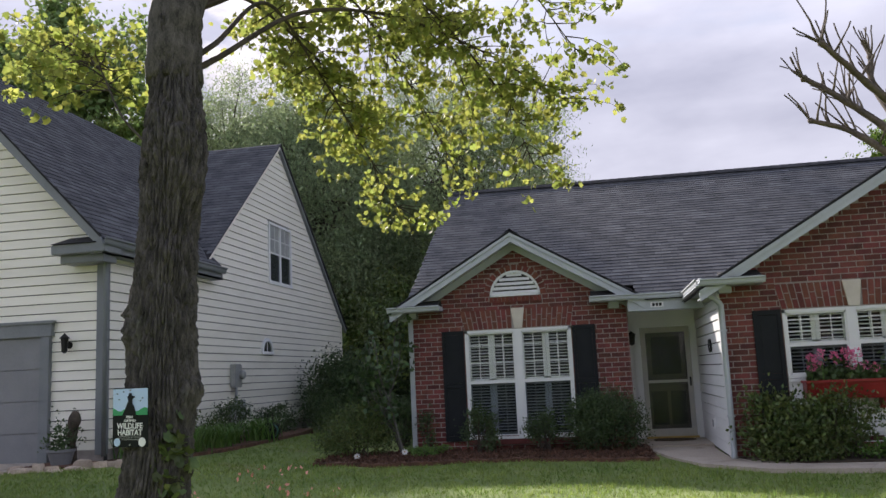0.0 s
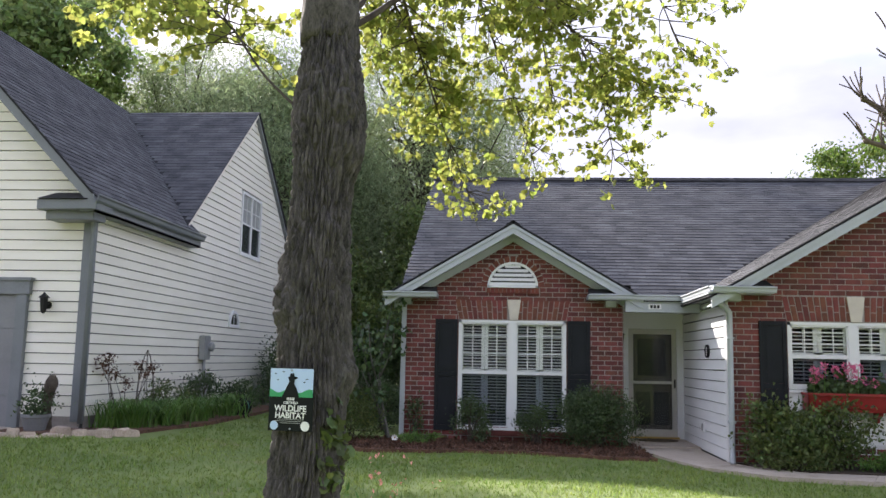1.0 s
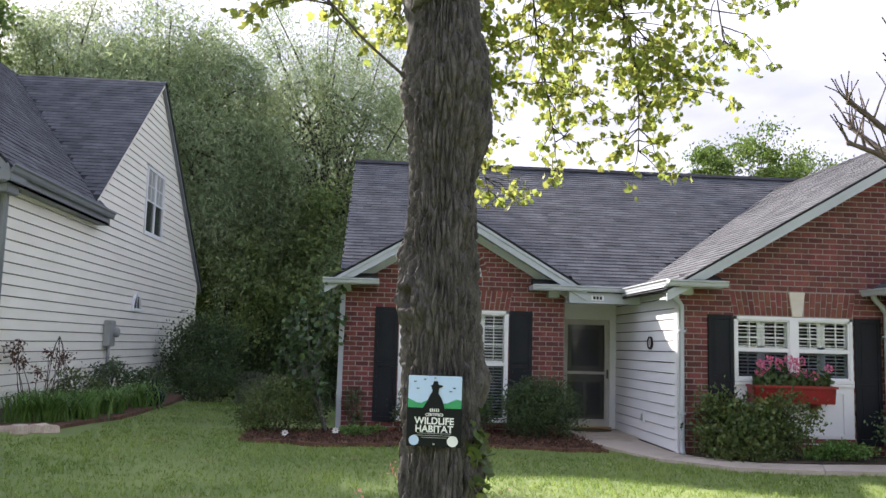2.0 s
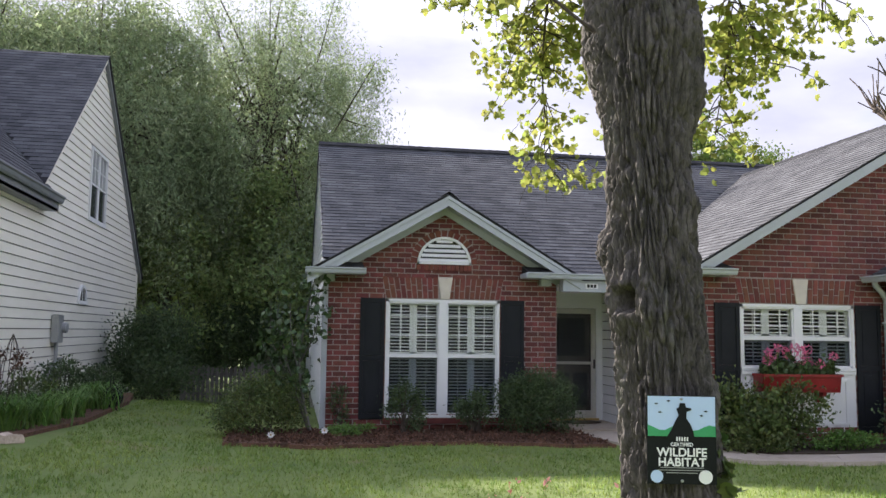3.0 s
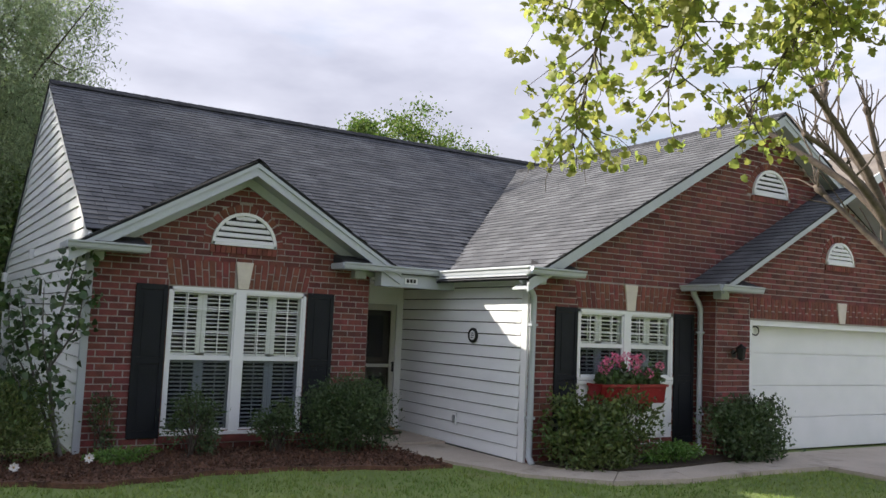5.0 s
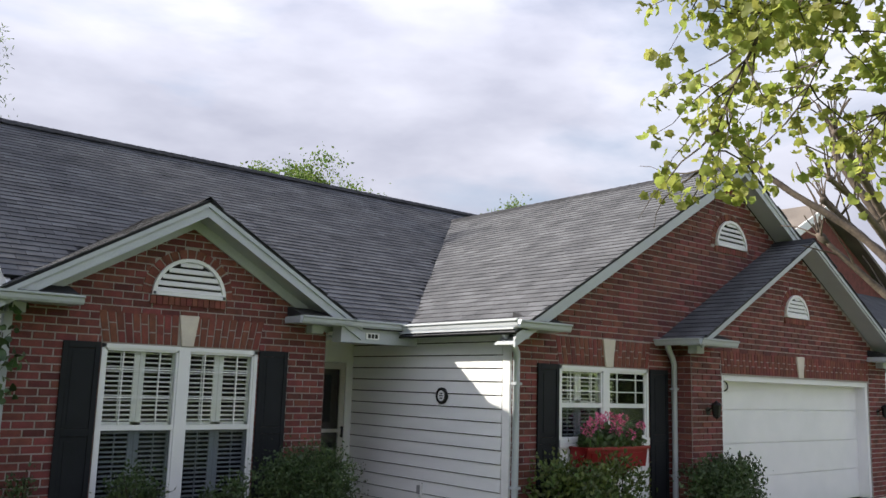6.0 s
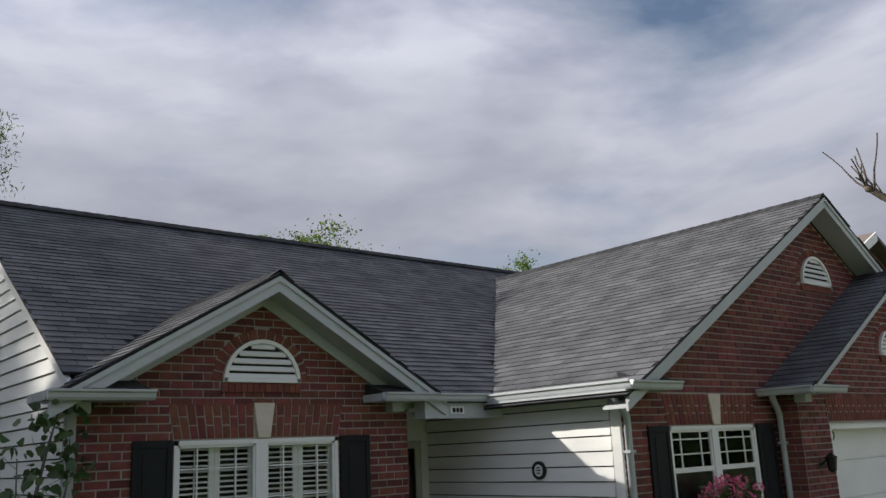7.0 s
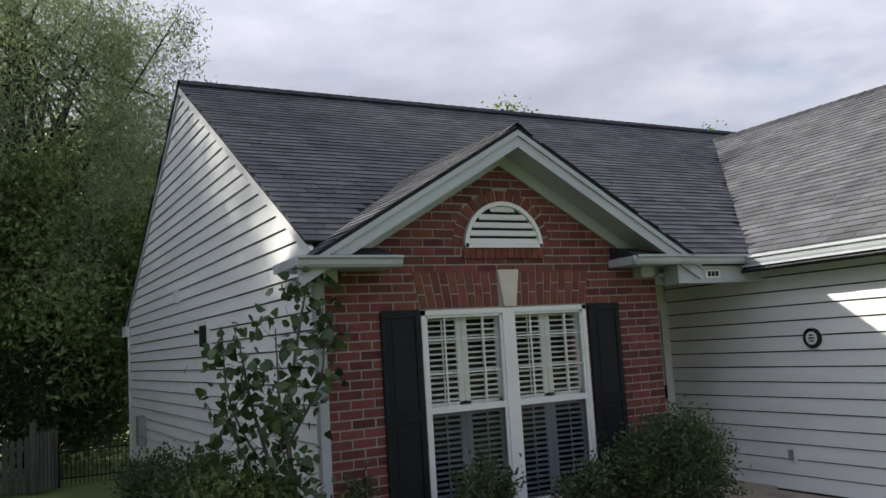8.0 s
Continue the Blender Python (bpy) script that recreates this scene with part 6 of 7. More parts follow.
garden_tree((-13.9, 30.0), 13.3, 2.7, 10.2, 42000, LEAF_WILLOW, 0.15, 27, "grey-green airy tree rising over the cream gable", 0.6, 90, 0.9, 1.0, LEAF_LONG, 0.5, 0.2)
garden_tree((-13.5, 38), 14.0, 3.6, 9.0, 24000, LEAF_SPRING, 0.20, 17, "light green tree behind the cream house", 0.3, 80, 1.0)
garden_tree((-1.2, 28.8), 5.8, 2.0, 3.4, 14000, LEAF_SPRING, 0.14, 18, "fresh green small tree beside the white gable", 0.3, 60, 0.7)
garden_tree((4.5, 44), 9.0, 3.6, 5.0, 14000, LEAF_SPRING, 0.22, 19, "spring green tree rising behind the ridge", 0.3, 80, 1.0)
garden_tree((16.0, 44), 13.4, 3.2, 9.6, 20000, LEAF_SPRING, 0.20, 20, "round spring green tree behind the ridge", 0.3, 80, 0.9)
garden_tree((21.0, 45), 12.9, 3.2, 9.2, 15000, LEAF_SPRING, 0.19, 23, "thin spring green tree behind the ridge", 0.3, 60, 0.9)
garden_tree((26.5, 44), 12.2, 3.0, 8.6, 13000, LEAF_WILLOW, 0.20, 24, "grey-green tree behind the ridge", 0.3, 60, 0.9)
garden_tree((33.5, 46), 14.6, 2.0, 11.4, 2600, LEAF_SPRING, 0.20, 25, "sparse young tree behind the roof valley", 0.3, 26, 0.7)


def make_far_woods():
    rng = np.random.default_rng(77)
    p = []
    for i in range(150):
        a = rng.uniform(0, 2 * math.pi)
        d = rng.uniform(62, 80)
        cx, cy, h = math.cos(a) * d, 12 + math.sin(a) * d, rng.uniform(5, 9.5)
        n = 420
        q = rng.normal(size=(n, 3)) * np.array([2.8, 2.8, h * 0.3]) + np.array([cx, cy, h * 0.5])
        q[:, 2] = np.abs(q[:, 2])
        p.append(q)
    p = np.vstack(p)
    v, f = leaves(rng, p, 1.0, LEAF_OVAL, 0.2)
    tagged(new("far_woods", mesh_np("far_woods", v, f, LEAF_WOOD)), "far belt of dark green woods", "woods", kind="stuff")


make_far_woods()


# ---- garden: shrubs and flowers ----
def bush(name, at, rad, n, leaf_mat, leaf_size, seed, label, density=1.0, template=LEAF_OVAL, lumps=16, stems=14, category="shrub", fill=0.5):
    """A shrub: stems from the ground and leaves in lumps, with a ragged outline."""
    rng = np.random.default_rng(seed)
    x, y = at
    rx, ry, h = rad
    z0 = max(ground_z(x, y), 0.14 if in_bed(x, y) else 0.0)
    t = thing(name, label, category)
    st, cent = Shape(), []
    for i in range(lumps):
        a, u = rng.uniform(0, 2 * math.pi), rng.uniform(0.12, 1.0)
        w = math.sqrt(max(0.05, 1 - (2 * u - 0.9) ** 2 * 0.8)) * rng.uniform(fill, 1.0)
        cent.append((x + rx * 0.78 * w * math.cos(a), y + ry * 0.78 * w * math.sin(a), z0 + h * (0.08 + 0.80 * u)))
    cent = np.array(cent)
    for i in range(stems):
        q = cent[i % lumps]
        b = np.array([x + rng.normal() * rx * 0.15, y + rng.normal() * ry * 0.15, z0 - 0.02])
        m = (b + q) / 2 + np.array([0, 0, 0.08])
        l = curve_pts([(*b, 0.011), (*m, 0.008), (*(q + (q - m) * 0.35), 0.003)], 4)
        st.tube([r[:3] for r in l], [r[3] for r in l], 5, caps=False)
    tagged(part("stems", st, TWIG, t), kind="stuff")
    k = rng.integers(0, lumps, n)
    p = cent[k] + rng.normal(size=(n, 3)) * np.array([rx, ry, h * 0.55]) * 0.20
    p[:, 2] = np.maximum(p[:, 2], z0 + 0.01)
    out = p - np.array([x, y, z0 + h * 0.3])
    v, f = leaves(rng, p, leaf_size, template, 0.0, 0.8, out / (np.linalg.norm(out, axis=1, keepdims=True) + 1e-6) * 0.6 + np.array([0, 0, 0.3]))
    part("foliage", mesh_np("foliage", v, f, leaf_mat), leaf_mat, t)
    return t


bush("boxwood_bush", (-0.30, 14.38), (0.70, 0.52, 0.92), 13000, LEAF_BUSH, 0.042, 31, "rounded dark green shrub under the bay window", lumps=34)
bush("rose_bush", (-2.38, 14.50), (0.36, 0.28, 0.80), 2200, LEAF_BUSH, 0.045, 32, "thin open rose bush before the window", lumps=16)
bush("rose_bush", (-1.28, 14.45), (0.36, 0.28, 0.66), 1800, LEAF_BUSH, 0.045, 33, "thin open rose bush before the window", lumps=14)
bush("round_bush", (-4.55, 14.60), (0.80, 0.62, 0.84), 9000, LEAF_AZALEA, 0.045, 34, "dense olive-green shrub at the corner of the house", lumps=36)
bush("azalea_bush", (2.02, 12.42), (0.58, 0.48, 0.95), 4200, LEAF_AZALEA, 0.074, 35, "loose green azalea beside the front walk", lumps=26)
bush("azalea_bush", (2.82, 12.42), (0.58, 0.42, 0.92), 3000, LEAF_AZALEA, 0.066, 36, "airy grey-green shrub below the flower box", lumps=22)
bush("laurel_bush", (5.0, 12.15), (0.86, 0.50, 0.84), 8000, LEAF_BUSH, 0.062, 37, "dark green rounded shrub beside the garage", lumps=30)
bush("ground_cover", (3.55, 12.25), (0.65, 0.28, 0.26), 1700, LEAF_LILY, 0.05, 38, "low green ground cover along the walk", lumps=22, stems=10, category="plant")
bush("ground_cover", (2.2, 12.15), (0.55, 0.2, 0.22), 1000, LEAF_AZALEA, 0.05, 39, "low green ground cover along the walk", lumps=16, stems=8, category="plant")
bush("ground_cover", (-3.22, 14.18), (0.42, 0.22, 0.20), 1300, LEAF_LILY, 0.045, 40, "low green mound of leaves in the mulch", lumps=16, stems=8, category="plant")
bush("vine", (-3.36, 14.85), (0.20, 0.10, 0.75), 420, LEAF_BUSH, 0.05, 41, "thin climbing plant against the brick", lumps=12, stems=6, category="plant")
bush("dark_shrub", (-7.35, 22.6), (1.25, 1.1, 2.1), 16000, LEAF_BUSH, 0.075, 42, "tall dark shrub beside the cream house", lumps=40)
# shrubs added to close bright gaps and deepen the shade behind the fence
for x, y, k in ((-7.2, 29.3, 0), (-5.7, 29.0, 1), (-4.3, 29.6, 2)):
    bush("dark_shrub", (x, y), (1.35, 0.7, 2.4 + 0.2 * k), 14000, LEAF_BUSH, 0.10, 142 + k, "dense dark shrub added to deepen the shade behind the fence", lumps=40)
bush("dark_shrub", (-6.9, 20.4), (0.6, 0.6, 1.0), 2600, LEAF_BUSH, 0.06, 43, "dark low shrub by the fence", lumps=22)
bush("dark_shrub", (-4.25, 16.9), (0.45, 0.7, 0.8), 4600, LEAF_BUSH, 0.05, 44, "dark shrub along the white gable wall", lumps=22)
bush("dark_shrub", (-4.3, 18.9), (0.45, 0.7, 0.7), 3800, LEAF_BUSH, 0.05, 45, "dark shrub along the white gable wall", lumps=20)
bush("perennial_clump", (-8.05, 15.6), (0.5, 0.7, 0.7), 1500, LEAF_AZALEA, 0.06, 46, "mixed green perennials against cream siding", lumps=20, category="plant")
bush("perennial_clump", (-8.0, 17.2), (0.5, 0.7, 0.8), 1500, LEAF_BUSH, 0.06, 47, "mixed green perennials against cream siding", lumps=20, category="plant")
bush("perennial_clump", (-7.9, 19.4), (0.5, 0.9, 0.75), 1800, LEAF_BUSH, 0.06, 48, "dark perennials at the foot of cream siding", lumps=20, category="plant")


def lily_clump(at, n, r, h, seed, label, group="daylilies"):
    """Arching strap leaves from one crown."""
    rng = np.random.default_rng(seed)
    x, y = at
    z0 = ground_z(x, y)
    s = Shape()
    for _ in range(n):
        a, l, w = rng.uniform(0, 2 * math.pi), rng.uniform(0.7, 1.15), rng.uniform(0.008, 0.014)
        b = Vector((x + rng.normal() * r * 0.25, y + rng.normal() * r * 0.25, z0))
        d = Vector((math.cos(a), math.sin(a), 0))
        sd = Vector((-d.y, d.x, 0)) * w
        k = len(s.v)
        for i in range(6):
            t = i / 5
            p = b + d * r * l * t ** 1.3 + Vector((0, 0, h * l * (1.9 * t - 1.35 * t * t)))
            ww = sd * (1 - t) ** 0.5
            s.v.extend([tuple(p - ww), tuple(p + ww)])
        s.f.extend((k + 2 * i, k + 2 * i + 1, k + 2 * i + 3, k + 2 * i + 2) for i in range(5))
    me = bpy.data.meshes.new("daylily")
    me.from_pydata(s.v, [], s.f)
    me.materials.append(LEAF_LILY)
    return tagged(new("daylily", me), label, "plant", group)


for i, (x, y) in enumerate(((-7.75, 13.7), (-7.55, 14.4), (-7.8, 14.9), (-7.45, 15.3), (-7.6, 16.1), (-7.35, 16.9), (-7.55, 17.6), (-8.1, 13.6), (-8.2, 14.3))):
    lily_clump((x, y), 110, 0.52, 0.62, 60 + i, "arching green daylily clump beside cream siding")
lily_clump((5.62, 12.22), 26, 0.3, 0.34, 71, "small tuft of strap leaves beside the garage", "tufts")


def tall_shrub():
    """The leggy camellia at the corner of the bay."""
    rng = np.random.default_rng(90)
    t = thing("camellia", "leggy camellia with glossy leaves at the white corner", "shrub")
    stems = [
        [(-3.78, 14.82, 0.12, 0.028), (-3.92, 14.82, 0.7, 0.024), (-3.98, 14.8, 1.3, 0.02), (-3.88, 14.78, 2.0, 0.014), (-3.78, 14.75, 2.5, 0.006)],
        [(-3.80, 14.84, 0.12, 0.024), (-4.05, 14.85, 0.8, 0.018), (-4.25, 14.85, 1.5, 0.013), (-4.35, 14.8, 2.0, 0.006)],
        [(-3.95, 14.82, 0.9, 0.014), (-4.1, 14.6, 1.5, 0.010), (-4.15, 14.5, 2.1, 0.005)],
        [(-3.97, 14.8, 1.2, 0.014), (-3.75, 14.62, 1.7, 0.010), (-3.72, 14.6, 2.25, 0.005)],
        [(-4.0, 14.85, 0.6, 0.014), (-4.3, 14.7, 1.0, 0.010), (-4.55, 14.65, 1.5, 0.005)],
        [(-3.9, 14.82, 0.5, 0.014), (-4.05, 14.5, 0.9, 0.010), (-4.2, 14.35, 1.25, 0.005)],
        [(-4.05, 14.85, 0.8, 0.012), (-4.4, 14.9, 1.5, 0.009), (-4.45, 14.95, 2.15, 0.004)],
    ]
    p = []
    for l in stems:
        c = curve_pts(l, 8)
        part("stem", Shape().tube([r[:3] for r in c], [r[3] for r in c], 7, 0.1), FENCE, t, smooth=True)
        for r in c[len(c) // 3:]:
            for _ in range(4):
                p.append(r[:3] + rng.normal(size=3) * np.array([0.12, 0.10, 0.09]))
        tw = Shape()
        for r in c[len(c) // 2::2]:
            w = wander(rng, r[:3], rng.normal(size=3), 0.22, 0.004, 3)
            tw.tube([q[:3] for q in w], [max(0.0015, q[3]) for q in w], 4, caps=False)
            p.extend(w[-1][:3] + rng.normal(size=(5, 3)) * 0.05)
        tagged(part("twigs", tw, TWIG, t), kind="stuff")
    v, f = leaves(rng, np.array(p), 0.098, LEAF_BROAD, 0.6, 1.0)
    part("foliage", mesh_np("foliage", v, f, LEAF_CAMELLIA), LEAF_CAMELLIA, t)


tall_shrub()


def bloom(at, r, n, material, label, tilt=0.5):
    """One open flower: petals round a small boss, on a stem."""
    x, y, z = at
    t = thing("flower", label, "flower", group="white flowers")
    for k in range(n):
        a = 2 * math.pi * k / n
        d, sd = Vector((math.cos(a), -0.5 * tilt, math.sin(a) * 0.9)).normalized(), Vector((-math.sin(a), 0, math.cos(a)))
        c = Vector(at)
        s = Shape()
        s.poly([c, c + d * r * 0.55 + sd * r * 0.28 + Vector((0, -0.012, 0)), c + d * r + Vector((0, -0.004, 0)), c + d * r * 0.55 - sd * r * 0.28 + Vector((0, -0.012, 0)), c + d * r * 0.5 + Vector((0, 0.004, 0))], [(0, 1, 4), (1, 2, 4), (2, 3, 4), (3, 0, 4)])
        part("petal", s, material, t)
    part("boss", Shape().lathe([(0.001, -0.012), (0.012, -0.008), (0.012, 0.004), (0.001, 0.006)], at, "y", 8), BRASS, t)
    part("stem", Shape().tube([at, (x + 0.01, y + 0.02, z * 0.6 + 0.05), (x, y + 0.02, 0.1)], [0.004] * 3, 5), LEAF_LILY, t)


bloom((-3.596, 14.14, 0.235), 0.062, 8, PETAL_WHITE, "open white flower at the edge of the mulch")
bloom((-4.36, 13.95, 0.20), 0.062, 8, PETAL_WHITE, "open white flower below the shrub")


def wild_stems():
    rng = np.random.default_rng(14)
    t = thing("wildflowers", "thin tall stems with small salmon flowers in the grass", "flowers")
    s, q, lv = Shape(), [], []
    for _ in range(26):
        x, y = -2.55 + rng.normal() * 0.28, 6.0 + rng.normal() * 0.22
        w = wander(rng, (x, y, 0.0), (rng.normal() * 0.1, rng.normal() * 0.1, 1), rng.uniform(0.45, 0.85), 0.004, 6, 0.06)
        s.tube([r[:3] for r in w], [max(0.0015, r[3]) for r in w], 4, caps=False)
        q.extend(w[-1][:3] + rng.normal(size=(3, 3)) * 0.02)
        for r in w[1:5]:
            lv.extend(r[:3] + rng.normal(size=(2, 3)) * 0.02)
    tagged(part("stems", s, LEAF_LILY, t), kind="stuff")
    v, f = leaves(rng, np.array(lv), 0.07, LEAF_LONG, 0.0)
    part("foliage", mesh_np("foliage", v, f, LEAF_LILY), LEAF_LILY, t)
    v, f = leaves(rng, np.array(q), 0.035, LEAF_OVAL, -0.3)
    part("blossoms", mesh_np("blossoms", v, f, PETAL_SALMON), PETAL_SALMON, t, "salmon-pink blossoms")


wild_stems()


# flower box
def flower_box():
    rng = np.random.default_rng(44)
    fb = thing("flower_box", "red wooden window box on brackets below the window", "planter")
    x0, x1, y0, y1, z0, z1 = 2.46, 3.68, 12.54, 12.80, 0.905, 1.15
    s = Shape()
    s.prism([(x0, y0 + 0.02, z0), (x0, y1, z0), (x0, y1, z1), (x0, y0 - 0.02, z1)], (0.02, 0, 0))
    s.prism([(x1 - 0.02, y0 + 0.02, z0), (x1 - 0.02, y1, z0), (x1 - 0.02, y1, z1), (x1 - 0.02, y0 - 0.02, z1)], (0.02, 0, 0))
    s.prism([(x0, y0 + 0.02, z0), (x0, y0 + 0.04, z0), (x0, y0, z1), (x0, y0 - 0.02, z1)], (x1 - x0, 0, 0))
    s.box(x0, x1, y1 - 0.02, y1, z0, z1).box(x0, x1, y0 + 0.02, y1, z0, z0 + 0.02)
    part("box", s, RED, fb, bevel=0.003)
    part("rim", Shape().box(x0 - 0.02, x1 + 0.02, y0 - 0.045, y0 - 0.01, z1 - 0.02, z1 + 0.015).box(x0 - 0.02, x0 + 0.015, y0 - 0.01, y1, z1 - 0.02, z1 + 0.015).box(x1 - 0.015, x1 + 0.02, y0 - 0.01, y1, z1 - 0.02, z1 + 0.015), RED, fb, bevel=0.004)
    part("front_panel", Shape().prism([(x0 + 0.09, y0 - 0.002, z0 + 0.05), (x0 + 0.09, y0 + 0.01, z0 + 0.05), (x0 + 0.09, y0 - 0.012, z1 - 0.06), (x0 + 0.09, y0 - 0.024, z1 - 0.06)], (x1 - x0 - 0.18, 0, 0)), RED, fb)
    part("soil", Shape().box(x0 + 0.02, x1 - 0.02, y0 + 0.04, y1 - 0.02, z0 + 0.1, z1 - 0.03), SOIL, fb)
    for x in (x0 + 0.22, x1 - 0.22):
        part("bracket", Shape().prism([(x - 0.03, y1 + 0.015, z0), (x - 0.03, y0 + 0.06, z0), (x - 0.03, y0 + 0.07, z0 - 0.05), (x - 0.03, y1 - 0.09, z0 - 0.09), (x - 0.03, y1 - 0.06, z0 - 0.15), (x - 0.03, y1 + 0.015, z0 - 0.15)], (0.06, 0, 0)), RED, fb, "scrolled red bracket", bevel=0.004)
    gm = thing("geraniums", "pink geraniums filling the red window box", "flowers")
    p = np.column_stack([rng.uniform(x0 + 0.05, x1 - 0.05, 900), rng.uniform(y0 + 0.0, y1 - 0.04, 900), z1 + np.abs(rng.normal(size=900)) * 0.10])
    v, f = leaves(rng, p, 0.065, LEAF_LOBED, -0.3, 1.0, np.array([0, -0.5, 0.3]))
    part("foliage", mesh_np("foliage", v, f, LEAF_BUSH), LEAF_BUSH, gm)
    st = Shape()
    for k in range(17):
        x, y, z = rng.uniform(x0 + 0.08, x1 - 0.08), rng.uniform(y0 - 0.04, y1 - 0.08), z1 + rng.uniform(0.12, 0.40)
        st.tube([(x, y + 0.03, z1), (x, y, z)], [0.004, 0.003], 5)
        q = rng.normal(size=(46, 3))
        q = q / np.linalg.norm(q, axis=1, keepdims=True) * rng.uniform(0.035, 0.06) + np.array([x, y, z])
        v, f = leaves(rng, q, 0.04, LEAF_OVAL, 0, 0.7, (q - np.array([x, y, z])) * 30)
        part("bloom", mesh_np("bloom", v, f, PINK), PINK, gm, "round pink flower head")
    tagged(part("stalks", st, LEAF_LILY, gm), kind="stuff")


flower_box()

# small fixtures on the walls
pl = thing("wall_plaque", "round dark wall thermometer on white siding", "plaque")
part("rim", Shape().lathe([(0.07, 0.0), (0.105, 0.0), (0.105, -0.03), (0.095, -0.04), (0.07, -0.03)], (1.432, 14.07, 1.737), "x", 28, True), IRON, pl, smooth=False)
part("dial", Shape().lathe([(0.001, -0.026), (0.088, -0.026), (0.088, 0.0), (0.001, 0.0)], (1.432, 14.07, 1.737), "x", 24), WHITE, pl, "pale dial")
for dz, w in ((0.03, 0.05), (0.0, 0.07), (-0.03, 0.05)):
    part("bar", Shape().box(1.400, 1.4055, 14.07 - w / 2, 14.07 + w / 2, 1.737 + dz - 0.007, 1.737 + dz + 0.007), IRON, pl)
oc = thing("outlet_cover", "grey weatherproof outlet cover on white siding", "outlet")
part("plate", Shape().box(1.415, 1.45, 14.43, 14.53, 0.43, 0.60), WHITE, oc, bevel=0.004)
part("flap", Shape().box(1.395, 1.415, 14.45, 14.51, 0.46, 0.57), METAL, oc, bevel=0.004)
npl = thing("number_plate", "small pale plaque on the grey porch beam", "plaque")
part("plate", Shape().box(0.585, 0.80, 14.64, 14.655, 2.43, 2.515), WHITE, npl, bevel=0.003)
for k in range(3):
    part("bar", Shape().box(0.615 + 0.056 * k, 0.655 + 0.056 * k, 14.634, 14.64, 2.447, 2.50), IRON, npl)
solid("doormat", Shape().lathe([(0.001, 0.0), (0.36, 0.0), (0.36, 0.018), (0.001, 0.02)], (0.88, 15.72, 0.166), "z", 28), MAT_FIBRE, "dark oval fibre doormat on the porch", "doormat")
bpy.data.objects["doormat"].scale = (1, 0.62, 1)
bpy.data.objects["doormat"].location = (0, 15.72 * 0.38, 0)
solid("garden_hose", Shape().tube([(5.75 + 0.09 * math.cos(a * 0.5), 12.66, 1.98 + 0.07 * math.sin(a * 0.5)) for a in range(30)], [0.009] * 30, 6), IRON, "loop of dark wire hanging at the garage door", "wire")

# beside the cream house
pot = thing("planter_pot", "slate-blue pot with dark leafy plant by the garage", "planter")
part("pot", Shape().lathe([(0.001, 0.16), (0.13, 0.16), (0.20, 0.42), (0.22, 0.44), (0.22, 0.48), (0.18, 0.48), (0.16, 0.40), (0.001, 0.40)], (-8.95, 12.72, 0.08), "z", 18), N_GARAGE, pot, smooth=False)
rng_p = np.random.default_rng(3)
pp = np.column_stack([-8.95 + rng_p.normal(size=420) * 0.13, 12.72 + rng_p.normal(size=420) * 0.13, 0.55 + np.abs(rng_p.normal(size=420)) * 0.22])
pv, pf = leaves(rng_p, pp, 0.07, LEAF_OVAL, -0.2)
part("foliage", mesh_np("foliage", pv, pf, LEAF_BUSH), LEAF_BUSH, pot)
stump = Shape()
ls = curve_pts([(-8.86, 12.86, 0.25, 0.10), (-8.86, 12.86, 0.7, 0.07), (-8.82, 12.86, 1.0, 0.10), (-8.80, 12.86, 1.15, 0.05)], 6)
stump.tube([r[:3] for r in ls], [r[3] for r in ls], 10, 0.3)
solid("driftwood_post", stump, TWIG, "dark weathered driftwood post beside the pot", "garden ornament", smooth=True)


def dead_hydrangea():
    rng = np.random.default_rng(9)
    t = thing("hydrangea", "leggy shrub with dry brown flower heads", "shrub")
    for k in range(9):
        w = wander(rng, (-8.12 + rng.normal() * 0.08, 13.95 + rng.normal() * 0.12, 0.2), (rng.normal() * 0.25, rng.normal() * 0.35, 1), rng.uniform(0.9, 1.3), 0.012, 6, 0.1)
        part("stem", Shape().tube([r[:3] for r in w], [max(0.005, r[3]) for r in w], 5, caps=False), TWIG, t)
        q = w[-1][:3] + rng.normal(size=(60, 3)) * 0.055
        v, f = leaves(rng, q, 0.055, LEAF_OVAL, 0.2)
        part("dry_head", mesh_np("dry_head", v, f, MULCH), MULCH, t, "dry brown flower head")


